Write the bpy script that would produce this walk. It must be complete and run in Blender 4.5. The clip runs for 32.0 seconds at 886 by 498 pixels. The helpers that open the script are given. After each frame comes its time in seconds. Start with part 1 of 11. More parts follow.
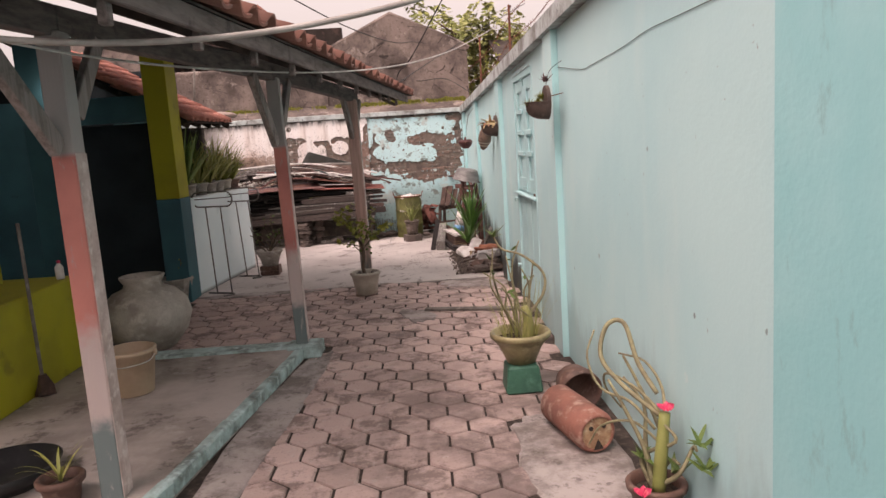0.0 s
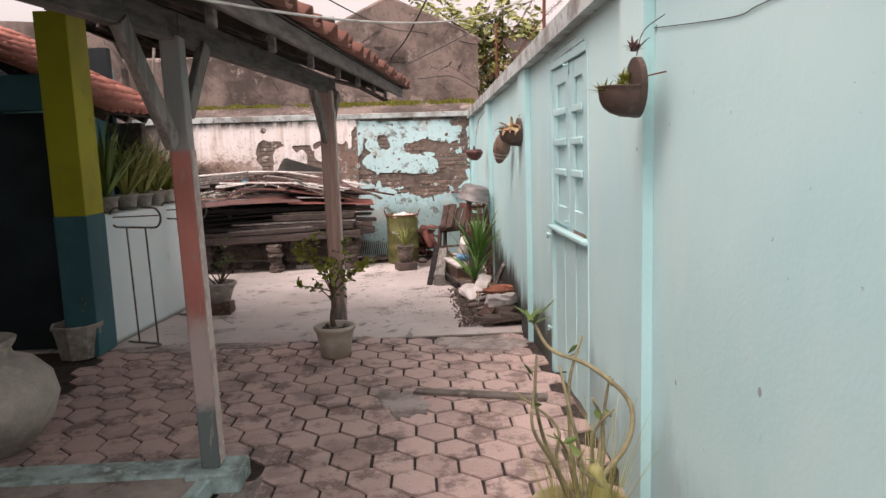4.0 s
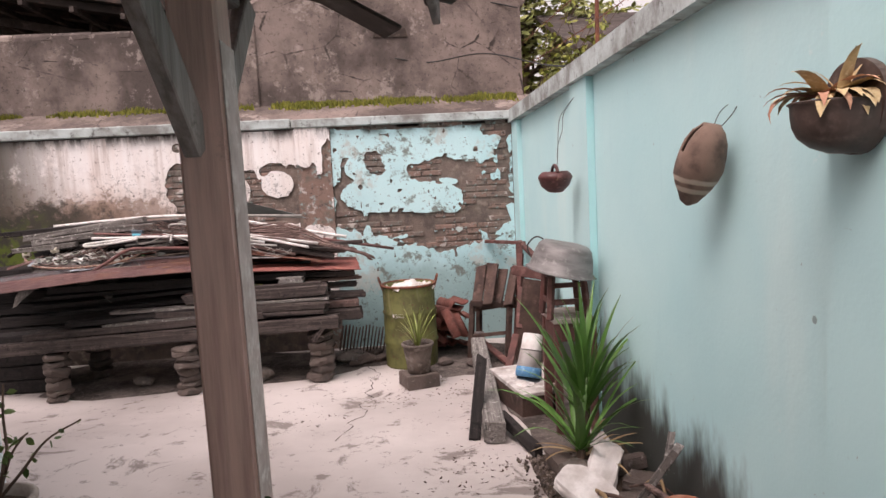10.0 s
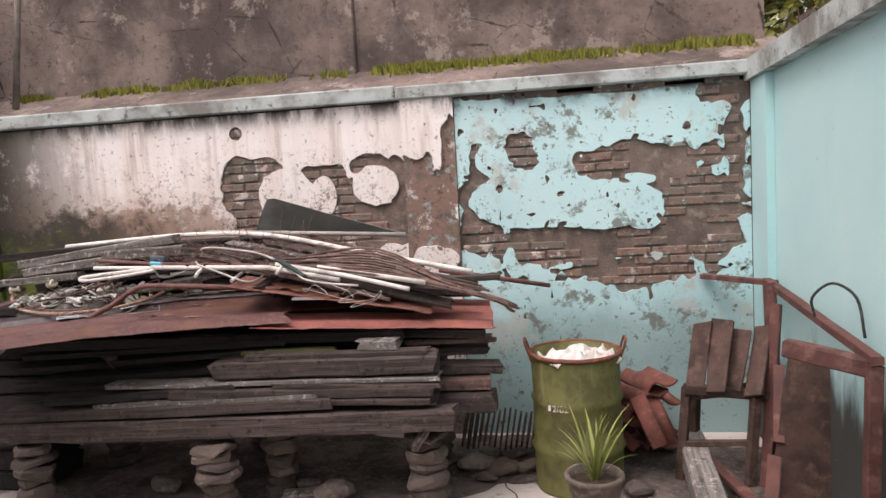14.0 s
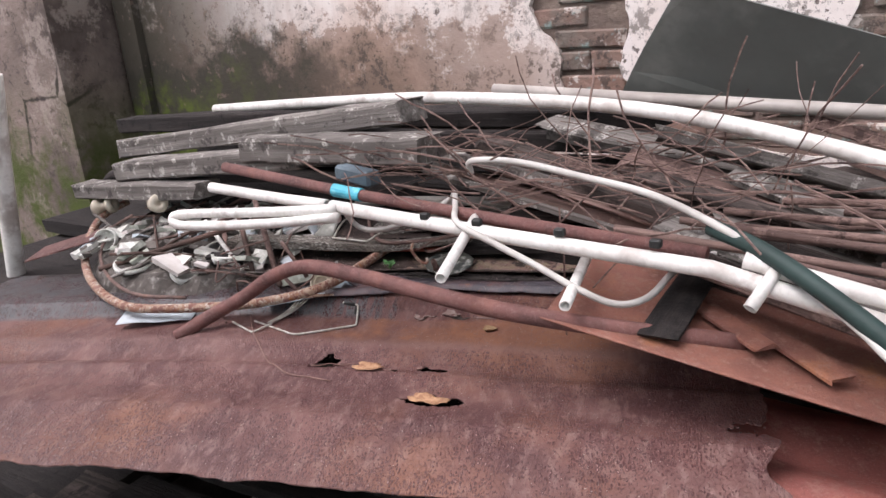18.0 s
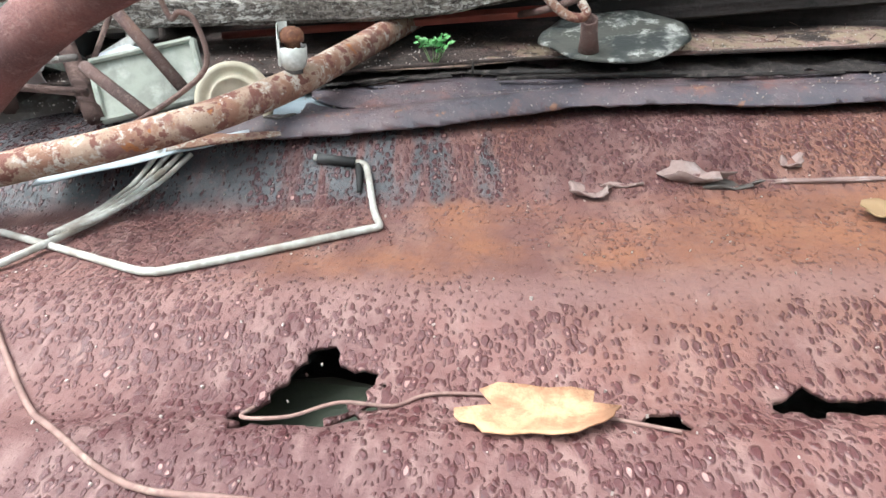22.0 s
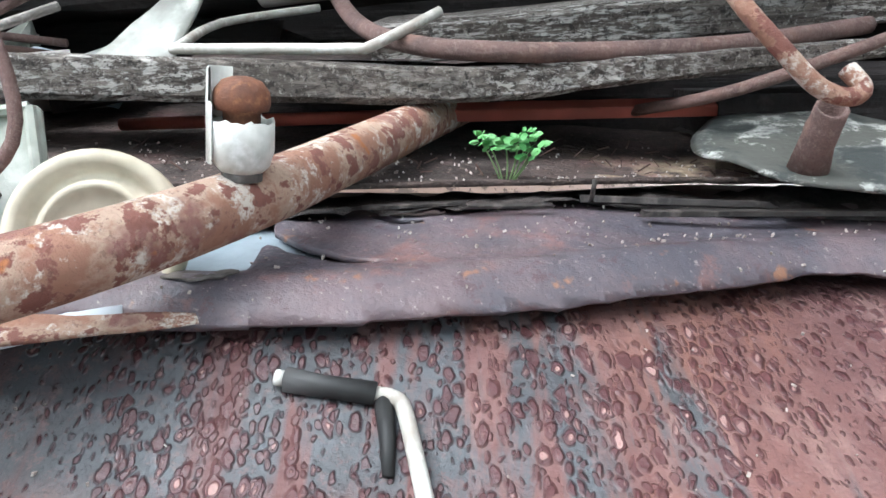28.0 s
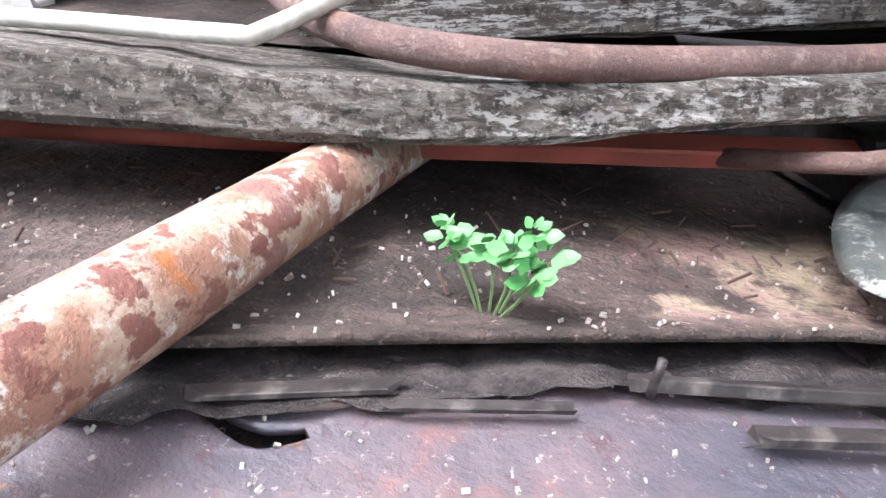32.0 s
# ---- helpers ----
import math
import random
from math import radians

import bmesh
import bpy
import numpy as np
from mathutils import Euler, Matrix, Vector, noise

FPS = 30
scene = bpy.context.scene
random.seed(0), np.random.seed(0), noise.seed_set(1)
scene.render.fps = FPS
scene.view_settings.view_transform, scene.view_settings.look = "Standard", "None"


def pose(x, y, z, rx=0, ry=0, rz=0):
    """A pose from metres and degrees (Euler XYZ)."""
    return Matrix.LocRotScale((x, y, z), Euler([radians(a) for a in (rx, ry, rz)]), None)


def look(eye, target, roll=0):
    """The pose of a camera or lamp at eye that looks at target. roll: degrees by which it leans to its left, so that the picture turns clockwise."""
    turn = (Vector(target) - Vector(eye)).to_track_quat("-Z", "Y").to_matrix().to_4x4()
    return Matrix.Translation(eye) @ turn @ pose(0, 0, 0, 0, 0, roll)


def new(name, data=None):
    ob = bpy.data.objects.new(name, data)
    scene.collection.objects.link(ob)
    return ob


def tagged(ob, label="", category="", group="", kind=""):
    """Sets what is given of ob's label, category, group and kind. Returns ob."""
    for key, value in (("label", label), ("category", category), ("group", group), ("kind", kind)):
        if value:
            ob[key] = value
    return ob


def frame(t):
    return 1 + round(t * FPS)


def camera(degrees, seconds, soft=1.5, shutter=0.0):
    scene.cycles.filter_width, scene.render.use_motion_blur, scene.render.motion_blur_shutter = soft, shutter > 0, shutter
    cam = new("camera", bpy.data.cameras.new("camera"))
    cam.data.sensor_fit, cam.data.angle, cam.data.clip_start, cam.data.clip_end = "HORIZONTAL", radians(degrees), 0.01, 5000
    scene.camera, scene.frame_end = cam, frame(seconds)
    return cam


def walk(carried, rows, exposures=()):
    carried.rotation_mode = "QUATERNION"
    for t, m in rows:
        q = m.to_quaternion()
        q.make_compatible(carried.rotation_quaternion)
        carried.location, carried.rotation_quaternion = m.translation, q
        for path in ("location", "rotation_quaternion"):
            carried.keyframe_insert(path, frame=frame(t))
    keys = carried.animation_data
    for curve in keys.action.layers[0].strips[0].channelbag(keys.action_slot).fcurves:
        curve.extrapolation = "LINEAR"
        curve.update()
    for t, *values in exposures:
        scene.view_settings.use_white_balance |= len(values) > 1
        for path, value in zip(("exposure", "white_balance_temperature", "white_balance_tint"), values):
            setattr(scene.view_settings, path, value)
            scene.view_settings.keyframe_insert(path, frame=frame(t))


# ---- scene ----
cam = camera(64.7, 32.0)
PATH = [
    (0, (0.32, -1.407, 1.558), (0.397, 0.569, 1.262), -3.8),
    (0.5, (0.313, -1.122, 1.571), (0.384, 0.862, 1.331), -3.7),
    (1, (0.356, -0.917, 1.555), (0.425, 1.064, 1.287), -3.0),
    (1.5, (0.435, -0.642, 1.557), (0.462, 1.34, 1.292), -2.2),
    (2, (0.483, -0.418, 1.563), (0.495, 1.569, 1.34), -2.1),
    (2.5, (0.462, -0.125, 1.549), (0.558, 1.856, 1.287), -0.9),
    (3, (0.418, 0.135, 1.581), (0.493, 2.121, 1.355), -0.9),
    (3.5, (0.421, 0.378, 1.564), (0.509, 2.357, 1.293), -1.8),
    (5.5, (0.3, 1.653, 1.578), (0.344, 3.64, 1.349), -1.7),
    (6, (0.3, 2.019, 1.583), (0.322, 4.009, 1.389), -1.9),
    (6.5, (0.274, 2.406, 1.578), (0.325, 4.394, 1.367), -1.3),
    (7, (0.208, 2.79, 1.586), (0.298, 4.776, 1.372), -0.9),
    (7.5, (0.192, 3.126, 1.573), (0.278, 5.111, 1.341), -1.3),
    (8, (0.237, 3.516, 1.574), (0.296, 5.504, 1.37), -1.6),
    (8.5, (0.205, 3.799, 1.566), (0.297, 5.785, 1.352), -1.1),
    (9, (0.166, 4.192, 1.586), (0.287, 6.176, 1.368), -1.4),
    (9.5, (0.169, 4.537, 1.582), (0.331, 6.514, 1.331), -1.0),
    (10, (0.179, 4.851, 1.599), (0.306, 6.837, 1.396), -2.9),
    (10.5, (0.201, 5.179, 1.572), (0.365, 7.154, 1.308), -2.6),
    (11, (0.223, 5.483, 1.587), (0.424, 7.46, 1.36), -3.3),
    (11.5, (0.27, 5.764, 1.568), (0.433, 7.742, 1.321), -3.8),
    (12, (0.347, 6.1, 1.547), (0.4, 8.09, 1.359), -4.1),
    (12.5, (0.382, 6.418, 1.529), (0.394, 8.413, 1.388), -2.2),
    (13, (0.32, 6.725, 1.586), (0.242, 8.721, 1.501), -2.3),
    (13.5, (0.239, 6.973, 1.558), (0.042, 8.96, 1.442), -3.2),
    (15.5, (-0.238, 8.323, 1.735), (-0.82, 10.193, 1.329), -2.8),
    (16, (-0.353, 8.659, 1.729), (-1.049, 10.477, 1.271), -3.7),
    (16.5, (-0.527, 8.95, 1.676), (-1.27, 10.736, 1.168), -3.4),
    (17, (-0.721, 9.235, 1.632), (-1.533, 10.983, 1.1), -4.1),
    (17.5, (-0.913, 9.525, 1.571), (-1.869, 11.186, 0.997), -4.4),
    (18, (-1.12, 9.758, 1.552), (-2.15, 11.354, 0.927), -4.3),
    (18.5, (-1.339, 9.918, 1.476), (-2.347, 11.514, 0.813), -4.2),
    (19, (-1.532, 10.077, 1.426), (-2.391, 11.724, 0.687), -6.1),
    (19.5, (-1.636, 10.162, 1.388), (-2.445, 11.808, 0.59), -4.6),
    (20, (-1.69, 10.249, 1.331), (-2.44, 11.908, 0.502), -3.9),
    (20.5, (-1.724, 10.284, 1.287), (-2.447, 11.938, 0.424), -3.5),
    (21, (-1.74, 10.312, 1.239), (-2.456, 11.969, 0.377), -3.2),
    (21.5, (-1.758, 10.353, 1.192), (-2.453, 12.007, 0.307), -3.0),
    (22, (-1.768, 10.387, 1.158), (-2.47, 12.051, 0.298), -3.2),
    (22.5, (-1.777, 10.416, 1.136), (-2.465, 12.099, 0.302), -3.4),
    (23, (-1.79, 10.439, 1.126), (-2.487, 12.162, 0.385), -3.2),
    (23.5, (-1.8, 10.459, 1.118), (-2.508, 12.199, 0.432), -3.3),
    (24, (-1.812, 10.49, 1.12), (-2.571, 12.219, 0.463), -4.7),
    (24.5, (-1.831, 10.515, 1.121), (-2.546, 12.273, 0.49), -2.8),
    (25, (-1.842, 10.529, 1.118), (-2.488, 12.349, 0.597), -2.4),
    (25.5, (-1.858, 10.536, 1.11), (-2.522, 12.328, 0.52), -2.2),
    (26, (-1.873, 10.554, 1.107), (-2.491, 12.377, 0.566), -0.3),
    (26.5, (-1.886, 10.565, 1.104), (-2.542, 12.383, 0.587), -0.5),
    (28.5, (-1.91, 10.602, 1.107), (-2.469, 12.461, 0.627), 0.6),
    (29, (-1.91, 10.611, 1.112), (-2.578, 12.451, 0.702), 1.1),
    (29.5, (-1.914, 10.626, 1.113), (-2.548, 12.484, 0.732), 1.4),
    (30, (-1.918, 10.645, 1.122), (-2.595, 12.49, 0.75), 1.2),
    (30.5, (-1.929, 10.664, 1.126), (-2.64, 12.488, 0.713), 1.2),
    (31, (-1.93, 10.687, 1.125), (-2.609, 12.502, 0.629), 1.8),
    (31.5, (-1.928, 10.712, 1.126), (-2.594, 12.509, 0.551), 2.5),
    (32, (-1.934, 10.728, 1.125), (-2.513, 12.511, 0.427), 3.4),
]
LIGHTS = [(0, 0.52, 7600, 30), (1, 0.52, 7350, 26), (2, 0.56, 7350, 26), (3, 0.58, 7300, 26), (5.5, 0.70, 7300, 26), (7, 0.68, 7200, 25), (10, 0.54, 7000, 25), (12, 0.50, 7000, 24), (13, 0.38, 7000, 23), (16, 0.80, 6700, 18), (17, 0.82, 6550, 18), (18.5, 0.64, 6400, 19), (20, 0.98, 6450, 17), (22, 1.95, 6000, 4), (24, 2.0, 5850, 4), (25, 2.3, 5800, 4), (26, 2.3, 5750, 4), (29, 2.2, 5850, 6), (30, 2.45, 5900, 7), (31, 2.95, 5950, 12), (32, 3.05, 5850, 13)]
walk(cam, [(t, look(eye, target, roll)) for t, eye, target, roll in PATH], LIGHTS)

# ---- world, sky light, sun ----
world = bpy.data.worlds.new("overcast_sky")
scene.world = world
world.use_nodes = True
wn, wl = world.node_tree.nodes, world.node_tree.links
wn.clear()
sky = wn.new("ShaderNodeTexSky")
sky.sky_type, sky.sun_disc = "NISHITA", False
sky.sun_elevation, sky.sun_rotation = radians(60), radians(221)
sky.air_density, sky.dust_density = 1.6, 4.0
hsv = wn.new("ShaderNodeHueSaturation")
hsv.inputs["Saturation"].default_value = 0.08
bg = wn.new("ShaderNodeBackground")
bg.inputs["Strength"].default_value = 0.15
wo = wn.new("ShaderNodeOutputWorld")
wl.new(sky.outputs[0], hsv.inputs["Color"])
wl.new(hsv.outputs[0], bg.inputs["Color"])
wl.new(bg.outputs[0], wo.inputs["Surface"])
sun = new("sun", bpy.data.lights.new("sun", "SUN"))
sun.data.energy, sun.data.angle, sun.data.color = 1.0, radians(40), (1.0, 0.95, 0.9)
sun.matrix_world = look((-6, -7, 16), (0, 0, 0))


# ---- building helpers ----
def part(name, bm, material, parent=None, label="", smooth=False):
    me = bpy.data.meshes.new(name)
    bm.normal_update()
    bm.to_mesh(me)
    bm.free()
    if material is not None:
        me.materials.append(material)
    if smooth:
        for p in me.polygons:
            p.use_smooth = True
    ob = new(name, me)
    if parent is not None:
        ob.parent = parent
    if label:
        ob["label"] = label
    return ob


def thing(name, label, category, m=None, group="", kind=""):
    """An empty at a thing's base."""
    ob = new(name)
    ob.empty_display_size = 0.1
    if m is not None:
        ob.matrix_world = m
    return tagged(ob, label, category, group, kind)


def add_box(bm, x0, x1, y0, y1, z0, z1, m=None, bevel=0.0):
    vs = [bm.verts.new(v) for v in ((x0, y0, z0), (x1, y0, z0), (x1, y1, z0), (x0, y1, z0),
                                    (x0, y0, z1), (x1, y0, z1), (x1, y1, z1), (x0, y1, z1))]
    fs = [bm.faces.new([vs[i] for i in f]) for f in ((0, 3, 2, 1), (4, 5, 6, 7), (0, 1, 5, 4), (1, 2, 6, 5), (2, 3, 7, 6), (3, 0, 4, 7))]
    if bevel:
        es = list({e for f in fs for e in f.edges})
        made = bmesh.ops.bevel(bm, geom=es, offset=bevel, segments=1, affect="EDGES")
        vs = list({v for f in made["faces"] for v in f.verts} | {v for v in vs if v.is_valid})
    if m is not None:
        for v in vs:
            v.co = m @ v.co
    return vs


def box(x0, x1, y0, y1, z0, z1, bevel=0.0, m=None):
    bm = bmesh.new()
    add_box(bm, x0, x1, y0, y1, z0, z1, m, bevel)
    return bm


def add_lathe(bm, profile, n=24, m=None, close=False):
    """A turned body round z from (radius, height) pairs."""
    rings = []
    for r, z in profile:
        if r < 1e-5:
            rings.append([bm.verts.new((0, 0, z))])
        else:
            rings.append([bm.verts.new((r * math.cos(2 * math.pi * i / n), r * math.sin(2 * math.pi * i / n), z)) for i in range(n)])
    for a, b in zip(rings, rings[1:]):
        for i in range(n):
            j = (i + 1) % n
            if len(a) == 1 and len(b) == 1:
                continue
            if len(a) == 1:
                bm.faces.new((a[0], b[j], b[i]))
            elif len(b) == 1:
                bm.faces.new((a[i], a[j], b[0]))
            else:
                bm.faces.new((a[i], a[j], b[j], b[i]))
    if m is not None:
        for ring in rings:
            for v in ring:
                v.co = m @ v.co


def lathe(profile, n=24, m=None):
    bm = bmesh.new()
    add_lathe(bm, profile, n, m)
    return bm


def smooth_path(pts, steps=6):
    """A Catmull-Rom path through the points."""
    pts = [Vector(p) for p in pts]
    if len(pts) < 3:
        return pts
    ext = [pts[0] * 2 - pts[1]] + pts + [pts[-1] * 2 - pts[-2]]
    out = []
    for i in range(1, len(ext) - 2):
        p0, p1, p2, p3 = ext[i - 1:i + 3]
        for k in range(steps):
            t = k / steps
            out.append(0.5 * ((2 * p1) + (p2 - p0) * t + (2 * p0 - 5 * p1 + 4 * p2 - p3) * t * t + (3 * p1 - p0 - 3 * p2 + p3) * t ** 3))
    out.append(pts[-1])
    return out


def add_tube(bm, pts, r, n=8, taper=None, hollow=False, rough=0.0):
    """A round bar along the points; r is one radius or one for each point."""
    pts = [Vector(p) for p in pts]
    rad = [r] * len(pts) if not isinstance(r, (list, tuple)) else list(r)
    if taper is not None:
        rad = [r + (taper - r) * i / (len(pts) - 1) for i in range(len(pts))]
    rings = []
    side = None
    for i, p in enumerate(pts):
        d = (pts[min(i + 1, len(pts) - 1)] - pts[max(i - 1, 0)])
        if d.length < 1e-9:
            d = Vector((0, 0, 1))
        d.normalize()
        if side is None:
            side = d.orthogonal().normalized()
        side = (side - d * side.dot(d))
        if side.length < 1e-6:
            side = d.orthogonal()
        side.normalize()
        up = d.cross(side)
        ring = []
        for k in range(n):
            a = 2 * math.pi * k / n
            q = rad[i] * (1 + rough * (random.random() - 0.5))
            ring.append(bm.verts.new(p + side * (q * math.cos(a)) + up * (q * math.sin(a))))
        rings.append(ring)
    for a, b in zip(rings, rings[1:]):
        for k in range(n):
            j = (k + 1) % n
            bm.faces.new((a[k], a[j], b[j], b[k]))
    if hollow:
        for ring, sgn, other in ((rings[0], 1, pts[1] - pts[0]), (rings[-1], -1, pts[-1] - pts[-2])):
            c = sum((v.co for v in ring), Vector()) / n
            ins = [bm.verts.new(c + (v.co - c) * 0.78) for v in ring]
            dee = [bm.verts.new(c + (v.co - c) * 0.78 + other.normalized() * sgn * rad[0] * 2.5) for v in ring]
            for k in range(n):
                j = (k + 1) % n
                fa = (ring[j], ring[k], ins[k], ins[j])
                fb = (ins[j], ins[k], dee[k], dee[j])
                bm.faces.new(fa if sgn > 0 else fa[::-1])
                bm.faces.new(fb if sgn > 0 else fb[::-1])
            bm.faces.new(dee if sgn < 0 else dee[::-1])
    else:
        bm.faces.new(rings[0][::-1])
        bm.faces.new(rings[-1])


def tube(pts, r, n=8, **kw):
    bm = bmesh.new()
    add_tube(bm, pts, r, n, **kw)
    return bm


def rumple(bm, size, scale, seed=0.0):
    """Push the vertices about by smooth noise."""
    off = Vector((seed, seed * 1.7, -seed))
    for v in bm.verts:
        v.co += noise.noise_vector(v.co * scale + off) * size
    return bm


# ---- materials ----
class Nodes:
    """A small hand for wiring shader nodes."""

    def __init__(self, name):
        self.m = bpy.data.materials.new(name)
        self.m.use_nodes = True
        self.n, self.l = self.m.node_tree.nodes, self.m.node_tree.links
        self.bsdf = self.n["Principled BSDF"]
        self.co = self.n.new("ShaderNodeTexCoord")
        self.obj = self.co.outputs["Object"]

    def put(self, socket, value):
        if hasattr(value, "is_linked") or hasattr(value, "links"):
            self.l.new(value, socket)
        else:
            socket.default_value = value

    def noise(self, scale, detail=4, rough=0.55, vec=None, dist=0.0):
        n = self.n.new("ShaderNodeTexNoise")
        n.inputs["Scale"].default_value, n.inputs["Detail"].default_value = scale, detail
        n.inputs["Roughness"].default_value, n.inputs["Distortion"].default_value = rough, dist
        self.l.new(vec or self.obj, n.inputs["Vector"])
        return n.outputs["Fac"]

    def voronoi(self, scale, vec=None, feature="F1", rand=1.0):
        n = self.n.new("ShaderNodeTexVoronoi")
        n.feature = feature
        n.inputs["Scale"].default_value, n.inputs["Randomness"].default_value = scale, rand
        self.l.new(vec or self.obj, n.inputs["Vector"])
        return n.outputs["Distance"]

    def scaled(self, x, y, z, vec=None):
        n = self.n.new("ShaderNodeMapping")
        n.inputs["Scale"].default_value = (x, y, z)
        self.l.new(vec or self.obj, n.inputs["Vector"])
        return n.outputs[0]

    def ramp(self, fac, a, b, lo=0.0, hi=1.0):
        n = self.n.new("ShaderNodeMapRange")
        n.interpolation_type = "SMOOTHSTEP"
        for k, v in zip(("From Min", "From Max", "To Min", "To Max"), (a, b, lo, hi)):
            n.inputs[k].default_value = v
        self.l.new(fac, n.inputs["Value"])
        return n.outputs[0]

    def math(self, op, a, b=0.0):
        n = self.n.new("ShaderNodeMath")
        n.operation = op
        self.put(n.inputs[0], a), self.put(n.inputs[1], b)
        return n.outputs[0]

    def mix(self, fac, a, b):
        n = self.n.new("ShaderNodeMix")
        n.data_type = "RGBA"
        self.put(n.inputs[0], fac)
        for s, v in ((n.inputs[6], a), (n.inputs[7], b)):
            self.put(s, (*v, 1) if isinstance(v, (tuple, list)) and len(v) == 3 else v)
        return n.outputs[2]

    def random(self):
        return self.n.new("ShaderNodeObjectInfo").outputs["Random"]

    def island(self):
        return self.n.new("ShaderNodeNewGeometry").outputs["Random Per Island"]

    def axis(self, which, vec=None):
        n = self.n.new("ShaderNodeSeparateXYZ")
        self.l.new(vec or self.obj, n.inputs[0])
        return n.outputs["XYZ".index(which)]

    def bump(self, height, strength=0.3, dist=0.01):
        n = self.n.new("ShaderNodeBump")
        n.inputs["Strength"].default_value, n.inputs["Distance"].default_value = strength, dist
        self.l.new(height, n.inputs["Height"])
        self.l.new(n.outputs[0], self.bsdf.inputs["Normal"])

    def done(self, color, rough=0.8, metal=0.0, spec=0.4):
        self.put(self.bsdf.inputs["Base Color"], (*color, 1) if isinstance(color, (tuple, list)) else color)
        self.put(self.bsdf.inputs["Roughness"], rough)
        self.put(self.bsdf.inputs["Metallic"], metal)
        self.bsdf.inputs["Specular IOR Level"].default_value = spec
        return self.m


def worn(name, base, dark, light=None, scale=4.0, grain=60.0, rough=0.8, bump=0.25, dist=0.004, metal=0.0, amount=0.5, vary=0.0, spec=0.4):
    """A plain worn surface: stains at a large scale, grain at a small one."""
    k = Nodes(name)
    big, small = k.noise(scale, 5), k.noise(grain, 4)
    c = k.mix(k.ramp(big, 0.5 - amount * 0.4, 0.75), base, dark)
    if light:
        c = k.mix(k.ramp(k.noise(scale * 2.3, 4), 0.5, 0.75), c, light)
    c = k.mix(k.ramp(small, 0.45, 0.8, 0, 0.35), c, dark)
    if vary:
        c = k.mix(k.math("MULTIPLY", k.random(), vary), c, dark)
    k.bump(k.math("ADD", k.math("MULTIPLY", small, 0.6), big), bump, dist)
    return k.done(c, rough, metal, spec)


def painted(name, base, dirt, chip=None, chip_at=0.68, rough=0.7, streak=True):
    """Painted plaster: soft blotches, thin downward streaks, small chips."""
    k = Nodes(name)
    c = k.mix(k.ramp(k.noise(0.9, 4), 0.35, 0.75, 0, 0.5), base, tuple(v * 0.86 for v in base))
    if streak:
        c = k.mix(k.ramp(k.noise(1.0, 5, vec=k.scaled(7, 7, 0.5)), 0.55, 0.85, 0, 0.35), c, dirt)
    c = k.mix(k.ramp(k.noise(45, 3), 0.66, 0.74, 0, 0.5), c, dirt)
    if chip:
        c = k.mix(k.ramp(k.noise(9, 6, 0.7), chip_at, chip_at + 0.02), c, chip)
    k.bump(k.math("ADD", k.noise(14, 4), k.math("MULTIPLY", k.noise(90, 3), 0.35)), 0.22, 0.006)
    return k.done(c, rough)


M_AQUA = painted("aqua_wall_paint", (0.42, 0.74, 0.78), (0.30, 0.52, 0.54))
M_CONC = worn("bare_concrete", (0.46, 0.43, 0.42), (0.20, 0.18, 0.17), (0.55, 0.52, 0.5), 1.6, 80)
M_WOODGREY = worn("weathered_wood", (0.22, 0.19, 0.17), (0.09, 0.075, 0.065), (0.34, 0.30, 0.28), 5, 90)
M_RUST = worn("rusty_iron", (0.21, 0.075, 0.045), (0.10, 0.04, 0.03), (0.33, 0.12, 0.05), 9, 140)


# ---- ground, paving, concrete floor ----
W = 1.37        # inner face of the boundary wall
BACK = 11.58    # inner face of the back wall

k = Nodes("trodden_soil")
c = k.mix(k.ramp(k.noise(2.0, 5), 0.3, 0.7), (0.20, 0.16, 0.13), (0.10, 0.08, 0.065))
k.bump(k.noise(30, 5), 0.6, 0.02)
M_SOIL = k.done(c, 0.95)

k = Nodes("cast_concrete_floor")
c = k.mix(k.ramp(k.noise(0.8, 5), 0.35, 0.7), (0.59, 0.53, 0.505), (0.43, 0.38, 0.36))
c = k.mix(k.ramp(k.noise(3.2, 7, 0.72, dist=0.6), 0.56, 0.63, 0, 0.8), c, (0.19, 0.155, 0.14))
c = k.mix(k.ramp(k.noise(11, 6, 0.7), 0.60, 0.66, 0, 0.6), c, (0.10, 0.083, 0.075))
c = k.mix(k.ramp(k.noise(1.6, 4, vec=k.scaled(1, 2.4, 1)), 0.62, 0.8, 0, 0.6), c, (0.70, 0.64, 0.62))
k.bump(k.math("ADD", k.noise(7, 5), k.math("MULTIPLY", k.noise(120, 3), 0.3)), 0.45, 0.008)
M_FLOOR = k.done(c, 0.85)

k = Nodes("paver_clay_concrete")
pos = k.n.new("ShaderNodeNewGeometry").outputs["Position"]
base = k.mix(k.random(), (0.62, 0.455, 0.415), (0.46, 0.335, 0.305))
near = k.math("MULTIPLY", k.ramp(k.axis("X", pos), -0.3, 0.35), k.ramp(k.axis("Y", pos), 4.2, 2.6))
c = k.mix(k.ramp(k.noise(3.2, 7, 0.75, vec=pos), 0.49, 0.60, 0, 0.8), base, (0.19, 0.135, 0.12))
c = k.mix(k.ramp(k.noise(0.9, 6, 0.65, vec=pos), 0.50, 0.64, 0, 0.6), c, (0.19, 0.15, 0.137))
c = k.mix(k.ramp(k.noise(9, 7, 0.75, vec=pos), 0.56, 0.64, 0, 0.6), c, (0.60, 0.49, 0.45))
